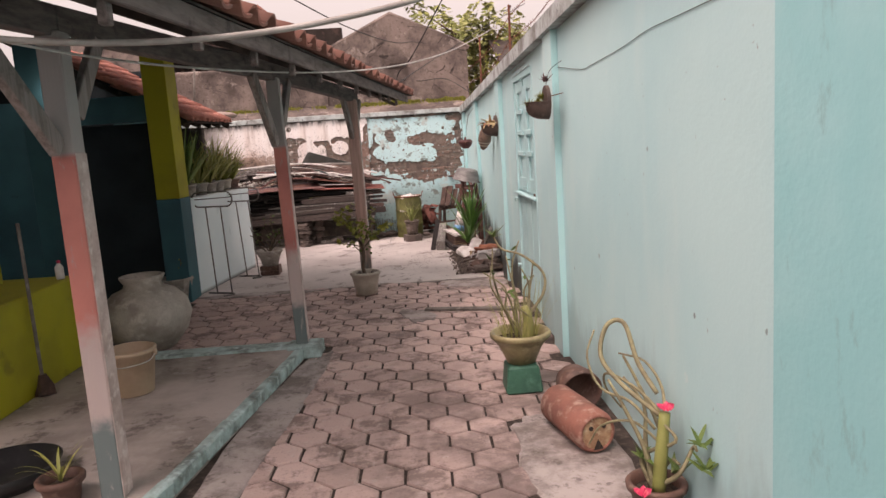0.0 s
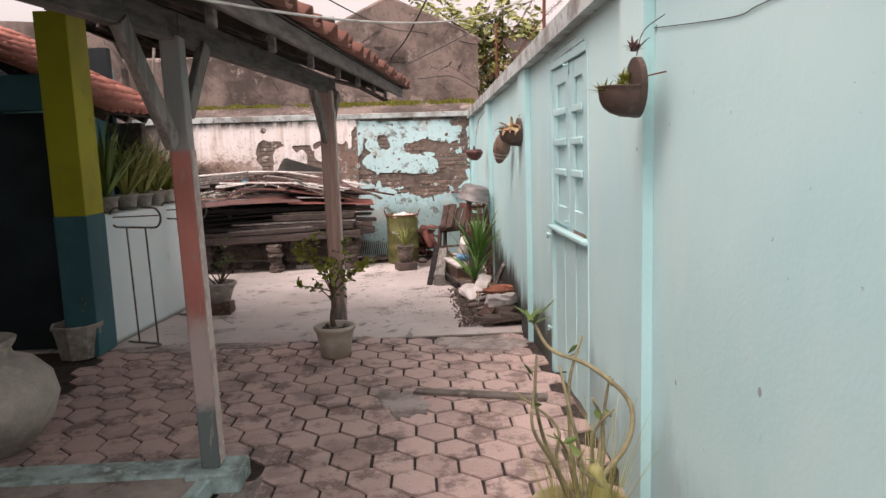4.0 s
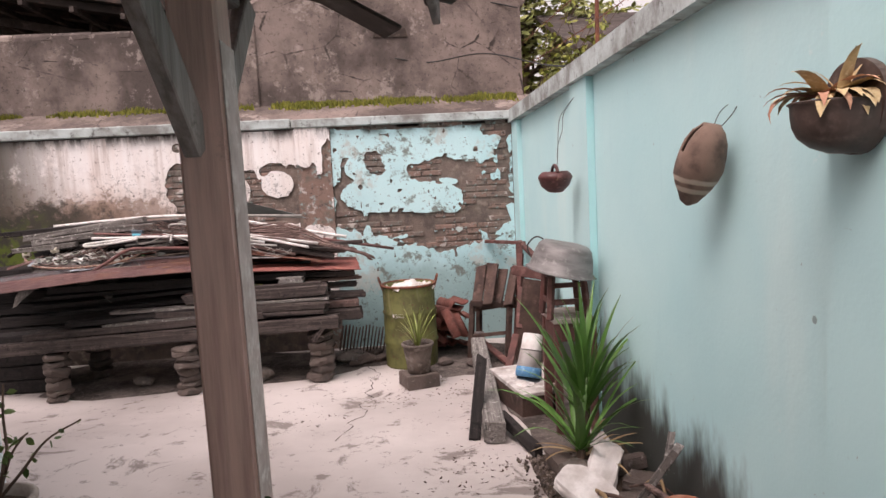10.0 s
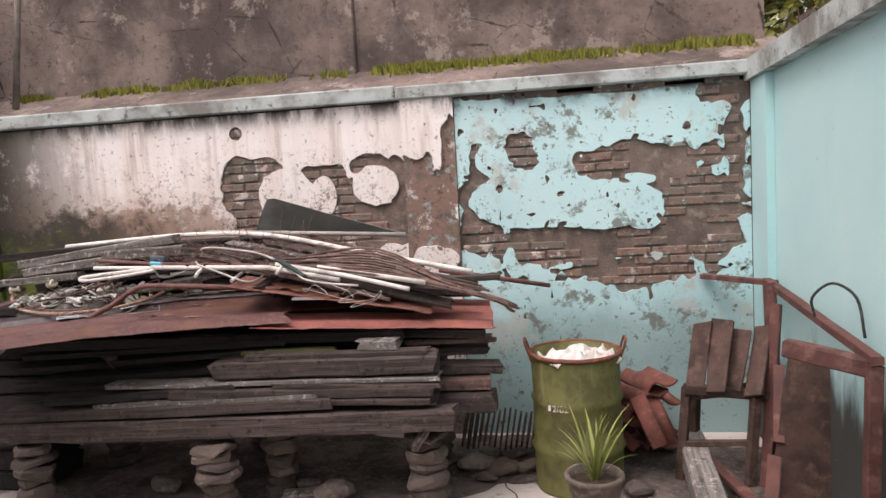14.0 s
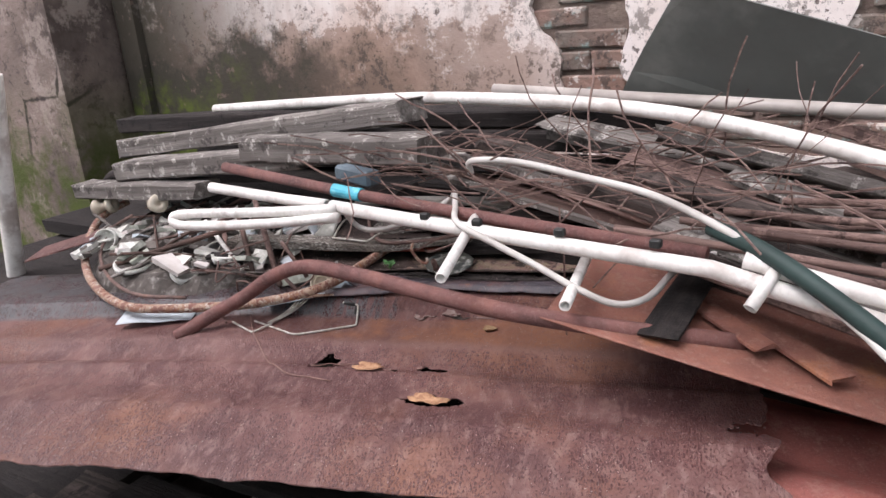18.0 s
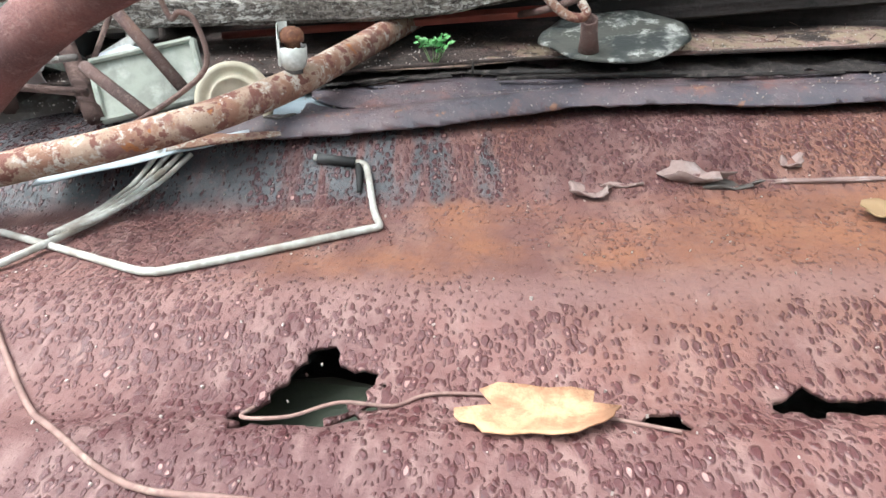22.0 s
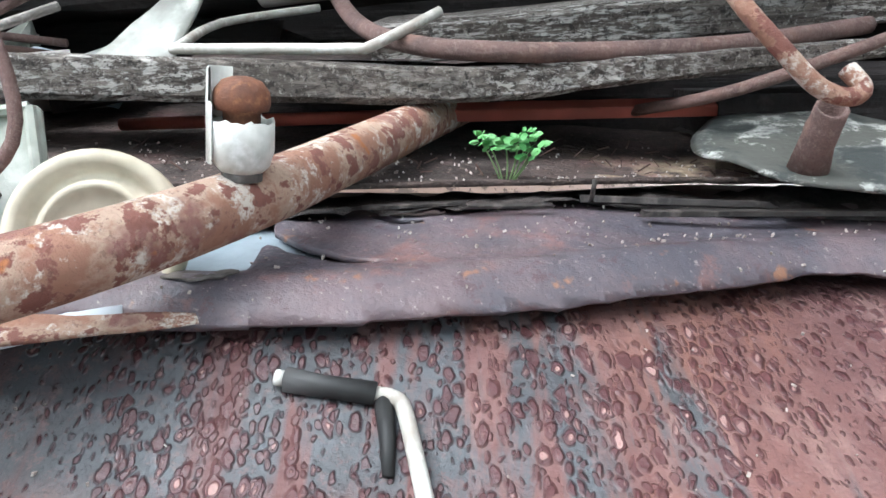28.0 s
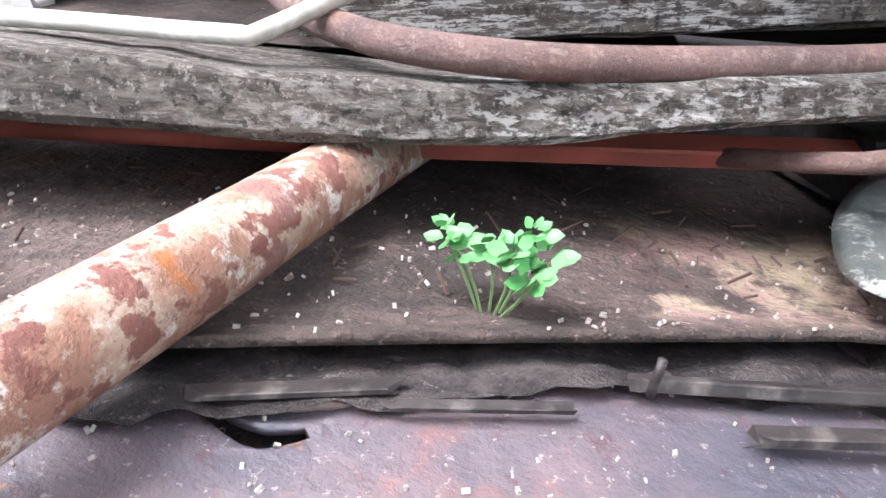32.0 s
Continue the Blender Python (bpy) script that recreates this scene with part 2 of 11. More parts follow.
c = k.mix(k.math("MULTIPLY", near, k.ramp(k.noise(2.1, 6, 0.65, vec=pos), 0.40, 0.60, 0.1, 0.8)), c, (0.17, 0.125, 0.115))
c = k.mix(k.ramp(k.noise(60, 3), 0.55, 0.75, 0, 0.5), c, (0.12, 0.085, 0.08))
k.bump(k.math("ADD", k.noise(18, 4), k.math("MULTIPLY", k.noise(140, 3), 0.5)), 0.5, 0.005)
M_PAVER = k.done(c, 0.8)
k = Nodes("spread_cement")
c = k.mix(k.ramp(k.noise(2.5, 7, 0.72), 0.40, 0.62), (0.44, 0.38, 0.36), (0.20, 0.165, 0.15))
c = k.mix(k.ramp(k.noise(11, 7, 0.75), 0.54, 0.64, 0, 0.7), c, (0.12, 0.10, 0.09))
k.bump(k.math("ADD", k.noise(9, 6), k.math("MULTIPLY", k.noise(120, 3), 0.3)), 0.6, 0.01)
M_FLOORPATCH = k.done(c, 0.88)
k = Nodes("dirt_and_shade")
c = k.mix(k.ramp(k.noise(3.5, 7, 0.75), 0.40, 0.60), (0.055, 0.044, 0.038), (0.15, 0.122, 0.11))
c = k.mix(k.ramp(k.noise(30, 5, 0.7), 0.55, 0.66, 0, 0.6), c, (0.28, 0.24, 0.22))
k.bump(k.noise(25, 6, 0.7), 0.8, 0.012)
M_DIRT = k.done(c, 0.95)
M_JOINT = worn("joint_dirt", (0.06, 0.043, 0.036), (0.024, 0.019, 0.016), (0.11, 0.085, 0.07), 12, 90, 0.95)

tagged(part("ground", box(-60, 60, -40, 90, -0.6, -0.06), M_SOIL), "bare trodden soil round the houses", "ground", kind="structure")
floor = tagged(part("floor", box(-4.2, W, 6.58, BACK, -0.06, 0.0), M_FLOOR), "stained cast concrete yard floor with dark patches", "floor", kind="structure")
bed = tagged(part("paving", box(-4.2, W, -6.0, 6.58, -0.06, -0.012), M_JOINT), "dark dirt joints under hexagonal pavers", "paving", kind="structure")


def patch(name, cx, cy, rx, ry, z, seed, turn=0.0, wild=0.3, n=48, material=None, under=None):
    """A thin spread of cement with an uneven outline."""
    bm = bmesh.new()
    rim = []
    for i in range(n):
        a = 2 * math.pi * i / n
        r = 1 + wild * noise.fractal(Vector((math.cos(a) * 1.6, math.sin(a) * 1.6, seed)), 0.8, 2.2, 4)
        x, y = rx * r * math.cos(a), ry * r * math.sin(a)
        rim.append((cx + x * math.cos(turn) - y * math.sin(turn), cy + x * math.sin(turn) + y * math.cos(turn)))
    c = bm.verts.new((cx, cy, z))
    out = [bm.verts.new((cx + (x - cx) * 0.93, cy + (y - cy) * 0.93, z)) for x, y in rim]
    low = [bm.verts.new((x, y, z - 0.012)) for x, y in rim]
    for i in range(n):
        j = (i + 1) % n
        bm.faces.new((c, out[i], out[j]))
        bm.faces.new((out[i], low[i], low[j], out[j]))
    return part(name, bm, material or M_FLOORPATCH, under or bed)


patch("cement_patch", -0.62, 2.6, 0.15, 1.5, 0.004, 1.3, -0.11, 0.25)
patch("cement_patch", 0.98, 1.75, 0.25, 0.75, 0.005, 4.1, 0.0, 0.35)
patch("cement_patch", 0.30, 4.95, 0.16, 0.28, 0.006, 7.7, 0.3, 0.4)
patch("cement_patch", 0.95, 6.3, 0.42, 0.20, 0.005, 2.9, -0.2, 0.4)
patch("cement_patch", -1.5, 6.52, 0.9, 0.10, 0.006, 5.9, -0.05, 0.4)


def crack(pts, w):
    bm = bmesh.new()
    for a, b in zip(pts, pts[1:]):
        a, b = Vector((*a, 0.0035)), Vector((*b, 0.0035))
        s = (b - a).normalized().cross(Vector((0, 0, 1))) * w * random.uniform(0.4, 1)
        bm.faces.new([bm.verts.new(p) for p in (a - s, b - s, b + s, a + s)])
    return bm


random.seed(5)
line = [(-0.28, 9.1)]
while line[-1][1] < 10.9:
    line.append((line[-1][0] + random.uniform(-0.05, 0.065), line[-1][1] + random.uniform(0.04, 0.09)))
part("crack", crack(line, 0.004), M_JOINT, floor)
# dirt, darkened to carry the shade under the pile and in the corner
patch("dirt", -1.75, 11.05, 1.75, 0.62, 0.004, 8.3, 0.0, 0.25, 48, M_DIRT, floor)
patch("dirt", 0.80, 10.9, 0.62, 0.62, 0.005, 9.1, 0.0, 0.3, 48, M_DIRT, floor)
patch("dirt", 1.12, 9.4, 0.26, 0.85, 0.006, 6.1, 0.0, 0.3, 48, M_DIRT, floor)
patch("dirt", -0.1, 11.2, 0.5, 0.35, 0.007, 5.2, 0.0, 0.3, 48, M_DIRT, floor)

# ---- boundary wall with cap and pilasters ----
def cap_z(y):
    return 2.465 - 0.0225 * y


k = Nodes("aqua_lime_paint")
n1 = k.noise(0.7, 4)
c = k.mix(k.ramp(n1, 0.35, 0.7), (0.53, 0.77, 0.775), (0.445, 0.71, 0.73))
c = k.mix(k.ramp(k.noise(1.3, 3, vec=k.scaled(1, 1.6, 0.4)), 0.5, 0.75, 0, 0.5), c, (0.64, 0.80, 0.785))
c = k.mix(k.ramp(k.noise(1.0, 5, vec=k.scaled(6, 6, 0.6)), 0.6, 0.85, 0, 0.45), c, (0.34, 0.60, 0.64))
mud = k.math("ADD", k.axis("Z"), k.math("MULTIPLY", k.noise(3.0, 5, 0.65, vec=k.scaled(1, 1, 0.35)), -0.95))
grow = k.ramp(k.axis("Y"), 3.6, 6.0)
damp = k.math("MULTIPLY", k.ramp(k.math("SUBTRACT", mud, k.ramp(k.axis("Y"), 7.6, 8.6, 0, 0.22)), -0.26, 0.05, 1, 0), k.math("ADD", 0.25, k.math("MULTIPLY", grow, 0.75)))
c = k.mix(damp, c, (0.055, 0.06, 0.055))
c = k.mix(k.ramp(k.noise(26, 5, 0.65), 0.70, 0.725, 0, 0.8), c, (0.30, 0.36, 0.36))
spot = k.voronoi(3.1, k.scaled(1, 1, 0.8))
c = k.mix(k.ramp(k.math("ADD", spot, k.math("MULTIPLY", k.noise(60, 4), 0.03)), 0.045, 0.055, 0.7, 0), c, (0.16, 0.19, 0.19))
c = k.mix(k.ramp(k.noise(6, 7, 0.75), 0.66, 0.70, 0, 0.35), c, (0.70, 0.80, 0.79))
k.bump(k.math("ADD", k.noise(5, 5), k.math("MULTIPLY", k.noise(60, 4), 0.25)), 0.3, 0.012)
M_WALL = k.done(c, 0.75)
k = Nodes("aqua_trim_paint")
c = k.mix(k.ramp(k.noise(2.0, 4), 0.35, 0.75), (0.30, 0.645, 0.665), (0.38, 0.70, 0.72))
c = k.mix(k.ramp(k.noise(8, 6, 0.7, vec=k.scaled(1, 1, 0.4)), 0.58, 0.7, 0, 0.5), c, (0.24, 0.42, 0.43))
k.bump(k.noise(40, 4), 0.3, 0.006)
M_TRIM = k.done(c, 0.7)
# the end face's shade is put in as a stronger aqua
k = Nodes("shaded_edge_aqua")
c = k.mix(k.ramp(k.noise(2.0, 4), 0.35, 0.75), (0.40, 0.70, 0.71), (0.46, 0.74, 0.75))
c = k.mix(k.ramp(k.noise(8, 6, 0.7, vec=k.scaled(1, 1, 0.4)), 0.58, 0.7, 0, 0.4), c, (0.32, 0.52, 0.53))
k.bump(k.noise(40, 4), 0.3, 0.006)
M_EDGE = k.done(c, 0.75)
k = Nodes("cap_cement")
c = k.mix(k.ramp(k.noise(3, 6, 0.65), 0.4, 0.65), (0.50, 0.56, 0.55), (0.22, 0.215, 0.20))
c = k.mix(k.ramp(k.noise(14, 5, 0.7), 0.56, 0.68, 0, 0.8), c, (0.10, 0.095, 0.085))
k.bump(k.noise(30, 5), 0.5, 0.01)
M_CAP = k.done(c, 0.9)

D0, D1, DTOP = 4.45, 5.47, 2.14   # the doorway in the boundary wall


def sloped(x0, x1, y0, y1, z0, top):
    """A box along y whose top follows the wall's cap."""
    bm = bmesh.new()
    n = max(1, int((y1 - y0) / 0.8))
    rows = []
    for i in range(n + 1):
        y = y0 + (y1 - y0) * i / n
        zb = z0(y) if callable(z0) else z0
        rows.append([bm.verts.new(v) for v in ((x0, y, zb), (x1, y, zb), (x1, y, top(y)), (x0, y, top(y)))])
    for a, b in zip(rows, rows[1:]):
        for i in range(4):
            j = (i + 1) % 4
            bm.faces.new((a[i], b[i], b[j], a[j]))
    bm.faces.new(rows[0])
    bm.faces.new(rows[-1][::-1])
    return bm


wall_r = thing("wall_right", "pale aqua painted boundary wall with damp black stains at its foot", "wall", kind="structure")
under = lambda y: cap_z(y) - 0.115
part("wall_panel", sloped(W, W + 0.15, -5.0, D0, -0.05, under), M_WALL, wall_r)
part("wall_panel", sloped(W, W + 0.15, D1, 12.2, -0.05, under), M_WALL, wall_r)
part("wall_panel", sloped(W, W + 0.15, D0, D1, DTOP, under), M_WALL, wall_r)
part("cap", sloped(W - 0.075, W + 0.2, -5.0, 12.2, under, cap_z), M_CAP, wall_r, "weathered cement coping")
for y0, y1 in ((3.42, 3.73), (6.28, 6.64), (8.95, 9.34), (11.3, 11.58)):
    part("pilaster", sloped(W - 0.045, W - 0.002, y0, y1, -0.02, lambda y: under(y) - 0.003), M_WALL, wall_r)
    part("pilaster_edge", sloped(W - 0.047, W - 0.002, y0 - 0.004, y0 - 0.0005, -0.02, lambda y: under(y) - 0.004), M_EDGE, wall_r, "pilaster's end face with its shade put into the aqua")

part("paint_coat", sloped(W - 0.016, W - 0.002, -5.0, 0.55, -0.02, lambda y: under(y) - 0.003), M_TRIM, wall_r, "stronger aqua coat on the near end of the wall")

# ---- doorway: frame, two upper leaves with battens, lower boarded leaf ----
k = Nodes("door_gloss_aqua")
c = k.mix(k.ramp(k.noise(1.5, 4), 0.4, 0.7), (0.46, 0.71, 0.72), (0.39, 0.63, 0.65))
c = k.mix(k.ramp(k.noise(7, 6, 0.7, vec=k.scaled(1, 1, 0.25)), 0.60, 0.72, 0, 0.5), c, (0.27, 0.47, 0.49))
c = k.mix(k.ramp(k.noise(22, 5, 0.6), 0.69, 0.71, 0, 0.7), c, (0.22, 0.30, 0.31))
k.bump(k.math("ADD", k.noise(9, 4, vec=k.scaled(1, 1, 0.2)), k.math("MULTIPLY", k.noise(70, 3), 0.3)), 0.35, 0.006)
M_DOOR = k.done(c, 0.55)
door = thing("door_1", "aqua painted wooden double door with battens and a lower boarded part", "door", kind="structure")
bv = 0.004
part("frame", box(W - 0.012, W + 0.1, D1 - 0.06, D1, 0, DTOP, bv), M_DOOR, door)
part("frame", box(W - 0.006, W + 0.1, D0, D0 + 0.035, 0, DTOP, bv), M_DOOR, door)
part("frame", box(W - 0.012, W + 0.1, D0 + 0.035, D1 - 0.06, DTOP - 0.05, DTOP, bv), M_DOOR, door)
mid = 4.93
for y0, y1 in ((D0 + 0.04, mid - 0.004), (mid + 0.004, D1 - 0.065)):
    leaf = part("leaf", box(W + 0.022, W + 0.05, y0, y1, 1.08, DTOP - 0.055), M_DOOR, door)
    st = 0.115 if y0 < mid - 0.1 else 0.10
    part("stile", box(W + 0.004, W + 0.0215, y0, y0 + st, 1.08, DTOP - 0.055, bv), M_DOOR, leaf)
    part("stile", box(W + 0.004, W + 0.0215, y1 - st, y1, 1.08, DTOP - 0.055, bv), M_DOOR, leaf)
    for z0, z1 in ((1.08, 1.20), (1.98, DTOP - 0.055)):
        part("rail", box(W + 0.006, W + 0.0215, y0 + st, y1 - st, z0, z1, bv), M_DOOR, leaf)
    for z in (1.40, 1.59, 1.78):
        bat = part("batten", box(W - 0.010, W + 0.0035, y0 + st - 0.03, y1 - st + 0.035, z, z + 0.045, 0.006), M_DOOR, leaf)
    part("hinge", box(W - 0.004, W + 0.004, y0 + 0.005 if y0 < mid - 0.1 else y1 - 0.02, y0 + 0.02 if y0 < mid - 0.1 else y1 - 0.005, 1.92, 2.0, 0.002), M_DOOR, leaf)
part("sill_board", box(W - 0.034, W + 0.018, D0 + 0.005, D1 - 0.01, 1.030, 1.056, 0.005), M_DOOR, door, "aqua sill board with a dark end")
low = part("lower_leaf", box(W + 0.02, W + 0.05, D0 + 0.04, D1 - 0.065, 0.03, 1.023), M_DOOR, door)
for i in range(6):
    y = D0 + 0.04 + i * 0.15
    part("board", box(W + 0.006 + 0.004 * (i % 2), W + 0.0195, y + 0.003, min(y + 0.146, D1 - 0.066), 0.03, 1.022, 0.004), M_DOOR, low)
for z, y in ((1.10, mid), (2.05, mid + 0.01)):
    bolt = part("bolt", box(W - 0.006, W + 0.003, y - 0.012, y + 0.012, z - 0.03, z + 0.06, 0.003), M_DOOR, door)
    part("knob", tube([(W - 0.006, y, z + 0.02), (W - 0.03, y + 0.004, z + 0.022)], 0.006, 8), M_DOOR, bolt)
for z in (0.98, 0.32):
    part("latch", tube([(W - 0.012, D1 - 0.03, z), (W - 0.035, D1 - 0.02, z + 0.01), (W - 0.03, D1 + 0.01, z - 0.02)], 0.009, 8), M_DOOR, door)

# crumbling plaster round the door
k = Nodes("crumbled_aqua_plaster")
c = k.mix(k.ramp(k.noise(10, 5), 0.4, 0.7), (0.52, 0.70, 0.70), (0.34, 0.44, 0.43))
k.bump(k.noise(25, 5), 0.8, 0.02)
M_CRUMB = k.done(c, 0.9)
bm = bmesh.new()
def ragged(a, b, out, n):
    """A broken plaster edge from a to b; out points away from the opening."""
    a, b, out = Vector(a), Vector(b), Vector(out)
    rows = []
    for i in range(n + 1):
        p = a.lerp(b, i / n)
        w0 = 0.008 * noise.noise(Vector((i * 0.31, 2, 0))) - 0.004
        glint1 = 0.020 + 0.016 * noise.noise(Vector((i * 0.22, 5, 0))) + 0.007 * noise.noise(Vector((i * 0.9, 8, 0)))
        lift = 0.010 + 0.006 * noise.noise(Vector((i * 0.5, 1, 0)))
        rows.append([bm.verts.new(p + out * w + Vector((-h, 0, 0))) for w, h in ((w0, -0.004), (w0 + 0.003, lift), ((w0 + glint1) * 0.5, lift * 0.6), (glint1, -0.004))])
    for p, q in zip(rows, rows[1:]):
        for k2 in range(3):
            bm.faces.new((p[k2], p[k2 + 1], q[k2 + 1], q[k2]))
ragged((W, D1, 0.15), (W, D1, DTOP + 0.02), (0, 1, 0), 150)
ragged((W, D1 + 0.01, DTOP), (W, D0 + 0.08, DTOP + 0.015), (0, 0, 1), 80)
ragged((W, D1 - 0.02, DTOP + 0.05), (W, D0 + 0.25, DTOP + 0.06), (0, 0, 1), 60)
bmesh.ops.recalc_face_normals(bm, faces=bm.faces)
part("plaster_edge", bm, M_CRUMB, wall_r, "crumbled plaster edge round the door")

# ---- back wall: core, brickwork, plaster skins with losses ----
wall_b = thing("wall_back", "old back wall with peeling limewash and aqua paint over bare brick", "wall", kind="structure")
M_CORE = worn("mortar_core", (0.22, 0.165, 0.14), (0.10, 0.08, 0.07), (0.30, 0.24, 0.2), 6, 60, 0.95, 0.6, 0.02)
part("wall_panel", box(-6.2, W, BACK + 0.02, BACK + 0.2, -0.05, 2.12), M_CORE, wall_b)
k = Nodes("old_brick")
c = k.mix(k.random(), (0.29, 0.18, 0.145), (0.19, 0.14, 0.12))
geo = k.n.new("ShaderNodeNewGeometry").outputs["Position"]
c = k.mix(k.ramp(k.noise(2.2, 6, 0.7, vec=geo), 0.48, 0.60, 0, 0.85), c, (0.185, 0.16, 0.14))
c = k.mix(k.ramp(k.noise(14, 6, 0.75, vec=geo), 0.54, 0.60, 0, 0.75), c, (0.08, 0.066, 0.057))
c = k.mix(k.ramp(k.noise(9, 5, 0.75, vec=geo), 0.57, 0.63, 0, 0.85), c, (0.60, 0.54, 0.50))
c = k.mix(k.ramp(k.noise(8, 5, 0.65), 0.5, 0.66, 0, 0.75), c, (0.15, 0.135, 0.11))
c = k.mix(k.ramp(k.noise(13, 5, 0.7), 0.55, 0.66, 0, 0.7), c, (0.33, 0.46, 0.44))
k.bump(k.noise(35, 5), 0.7, 0.012)
M_BRICK = k.done(c, 0.92)


def soft(d):
    """1 inside, falling to 0."""
    return max(-1.0, min(1.0, d))


def oval(x, z, cx, cz, rx, rz):
    return 1 - math.hypot((x - cx) / rx, (z - cz) / rz)


def loss_left(x, z):
    """Above zero where the limewashed plaster has come off."""
    n = noise.fractal(Vector((x * 5, z * 5, 3.1)), 0.9, 2.1, 4) * 0.34
    f = max(oval(x, z, -1.80, 1.64, 0.15, 0.20), oval(x, z, -1.66, 1.77, 0.13, 0.06), oval(x, z, -1.80, 1.42, 0.08, 0.2),
            oval(x, z, -1.27, 1.70, 0.16, 0.07), oval(x, z, -1.15, 1.50, 0.22, 0.17), oval(x, z, -0.97, 1.75, 0.12, 0.07),
            oval(x, z, -0.85, 1.40, 0.20, 0.10), oval(x, z, -1.2, 1.3, 0.45, 0.12), oval(x, z, -0.78, 1.60, 0.07, 0.2))
    n2 = noise.noise(Vector((x * 22, z * 22, 8))) * 0.22
    keep = max(oval(x, z, -1.52, 1.585, 0.185, 0.165), oval(x, z, -1.27, 1.56, 0.085, 0.13), oval(x, z, -0.925, 1.615, 0.15, 0.125))
    hole = oval(x, z, -1.83, 1.995, 0.045, 0.045) * 1.4
    return max(min(f + n + n2 * 0.6, -(keep + n2 * 0.35) * 3.0), hole + n2)


def loss_right(x, z):
    """Above zero where the aqua plaster has come off."""
    n = noise.fractal(Vector((x * 4.2, z * 6.5, 9.7)), 0.85, 2.1, 5) * 0.45
    n2 = noise.noise(Vector((x * 20, z * 26, 2))) * 0.25
    f = max(oval(x, z, 0.62, 1.60, 0.62, 0.16), oval(x, z, 0.35, 1.20, 0.80, 0.15), oval(x, z, 0.98, 1.38, 0.30, 0.33),
            oval(x, z, -0.28, 1.36, 0.12, 0.30), oval(x, z, -0.28, 1.70, 0.05, 0.12), oval(x, z, 0.0, 1.76, 0.10, 0.12),
            oval(x, z, 0.65, 1.02, 0.55, 0.10) * 0.8, oval(x, z, 1.2, 2.06, 0.2, 0.1), oval(x, z, 1.24, 1.8, 0.06, 0.4), oval(x, z, 0.4, 2.11, 0.9, 0.03))
    fish = max(oval(x, z, 0.08, 1.47, 0.42, 0.175), oval(x, z, 0.45, 1.42, 0.38, 0.15), oval(x, z, 0.19, 1.60, 0.14, 0.12),
               oval(x, z, -0.19, 1.73, 0.10, 0.10), oval(x, z, 0.70, 1.36, 0.13, 0.10), oval(x, z, -0.10, 1.11, 0.035, 0.07), oval(x, z, 0.66, 1.56, 0.13, 0.035))
    specks = (noise.noise(Vector((x * 17, z * 17, 5))) - 0.52) * 2.0 + 0.25 * soft(1 - abs(z - 1.5) * 2)
    return max(min(f + n + n2, -(fish + n2 * 0.3) * 3.0), specks)


def loss_pilaster(x, z):
    n = noise.fractal(Vector((x * 7, z * 5, 4.4)), 0.9, 2.1, 4) * 0.5
    f = max(oval(x, z, -0.60, 1.35, 0.22, 0.55), oval(x, z, -0.44, 1.7, 0.08, 0.35))
    keep = oval(x, z, -0.56, 1.13, 0.13, 0.1)
    return min(f + n, -(keep + n * 0.6) * 3)


def skin(x0, x1, z0, z1, y, thick, step, loss):
    """A plaster skin on the grid, cut along the loss line, with its edge's thickness."""
    nx, nz = int(round((x1 - x0) / step)), int(round((z1 - z0) / step))
    f = [[loss(x0 + (x1 - x0) * i / nx, z0 + (z1 - z0) * j / nz) for j in range(nz + 1)] for i in range(nx + 1)]
    verts, faces, where = [], [], {}

    def vert(key, x, z, back=False):
        k2 = (key, back)
        if k2 not in where:
            where[k2] = len(verts)
            w = noise.noise(Vector((x * 3, z * 3, 0))) * 0.004
            verts.append((x, y + thick if back else y + w, z))
        return where[k2]

    sx, sz = (x1 - x0) / nx, (z1 - z0) / nz
    for i in range(nx):
        for j in range(nz):
            ring, cut = [], []
            cs = ((i, j), (i + 1, j), (i + 1, j + 1), (i, j + 1))
            for a in range(4):
                p, q = cs[a], cs[(a + 1) % 4]
                fp, fq = f[p[0]][p[1]], f[q[0]][q[1]]
                if fp <= 0:
                    ring.append(vert(p, x0 + p[0] * sx, z0 + p[1] * sz))
                if (fp <= 0) != (fq <= 0):
                    t = fp / (fp - fq)
                    ex, ez = x0 + (p[0] + (q[0] - p[0]) * t) * sx, z0 + (p[1] + (q[1] - p[1]) * t) * sz
                    key = (min(p, q), max(p, q))
                    ring.append(vert(key, ex, ez))
                    cut.append((vert(key, ex, ez), vert(key, ex, ez, True), fp <= 0))
            if len(ring) >= 3:
                faces.append(ring)
            if len(cut) == 2:
                a, b = (cut[0], cut[1]) if cut[0][2] else (cut[1], cut[0])
                faces.append((a[0], a[1], b[1], b[0]))
    me = bpy.data.meshes.new("plaster")
    me.from_pydata(verts, [], faces)
    me.update()
    return me


def plaster(mesh, material, label):
    ob = new("plaster", mesh)
    mesh.materials.append(material)
    ob.parent = wall_b
    ob["label"] = label
    return ob


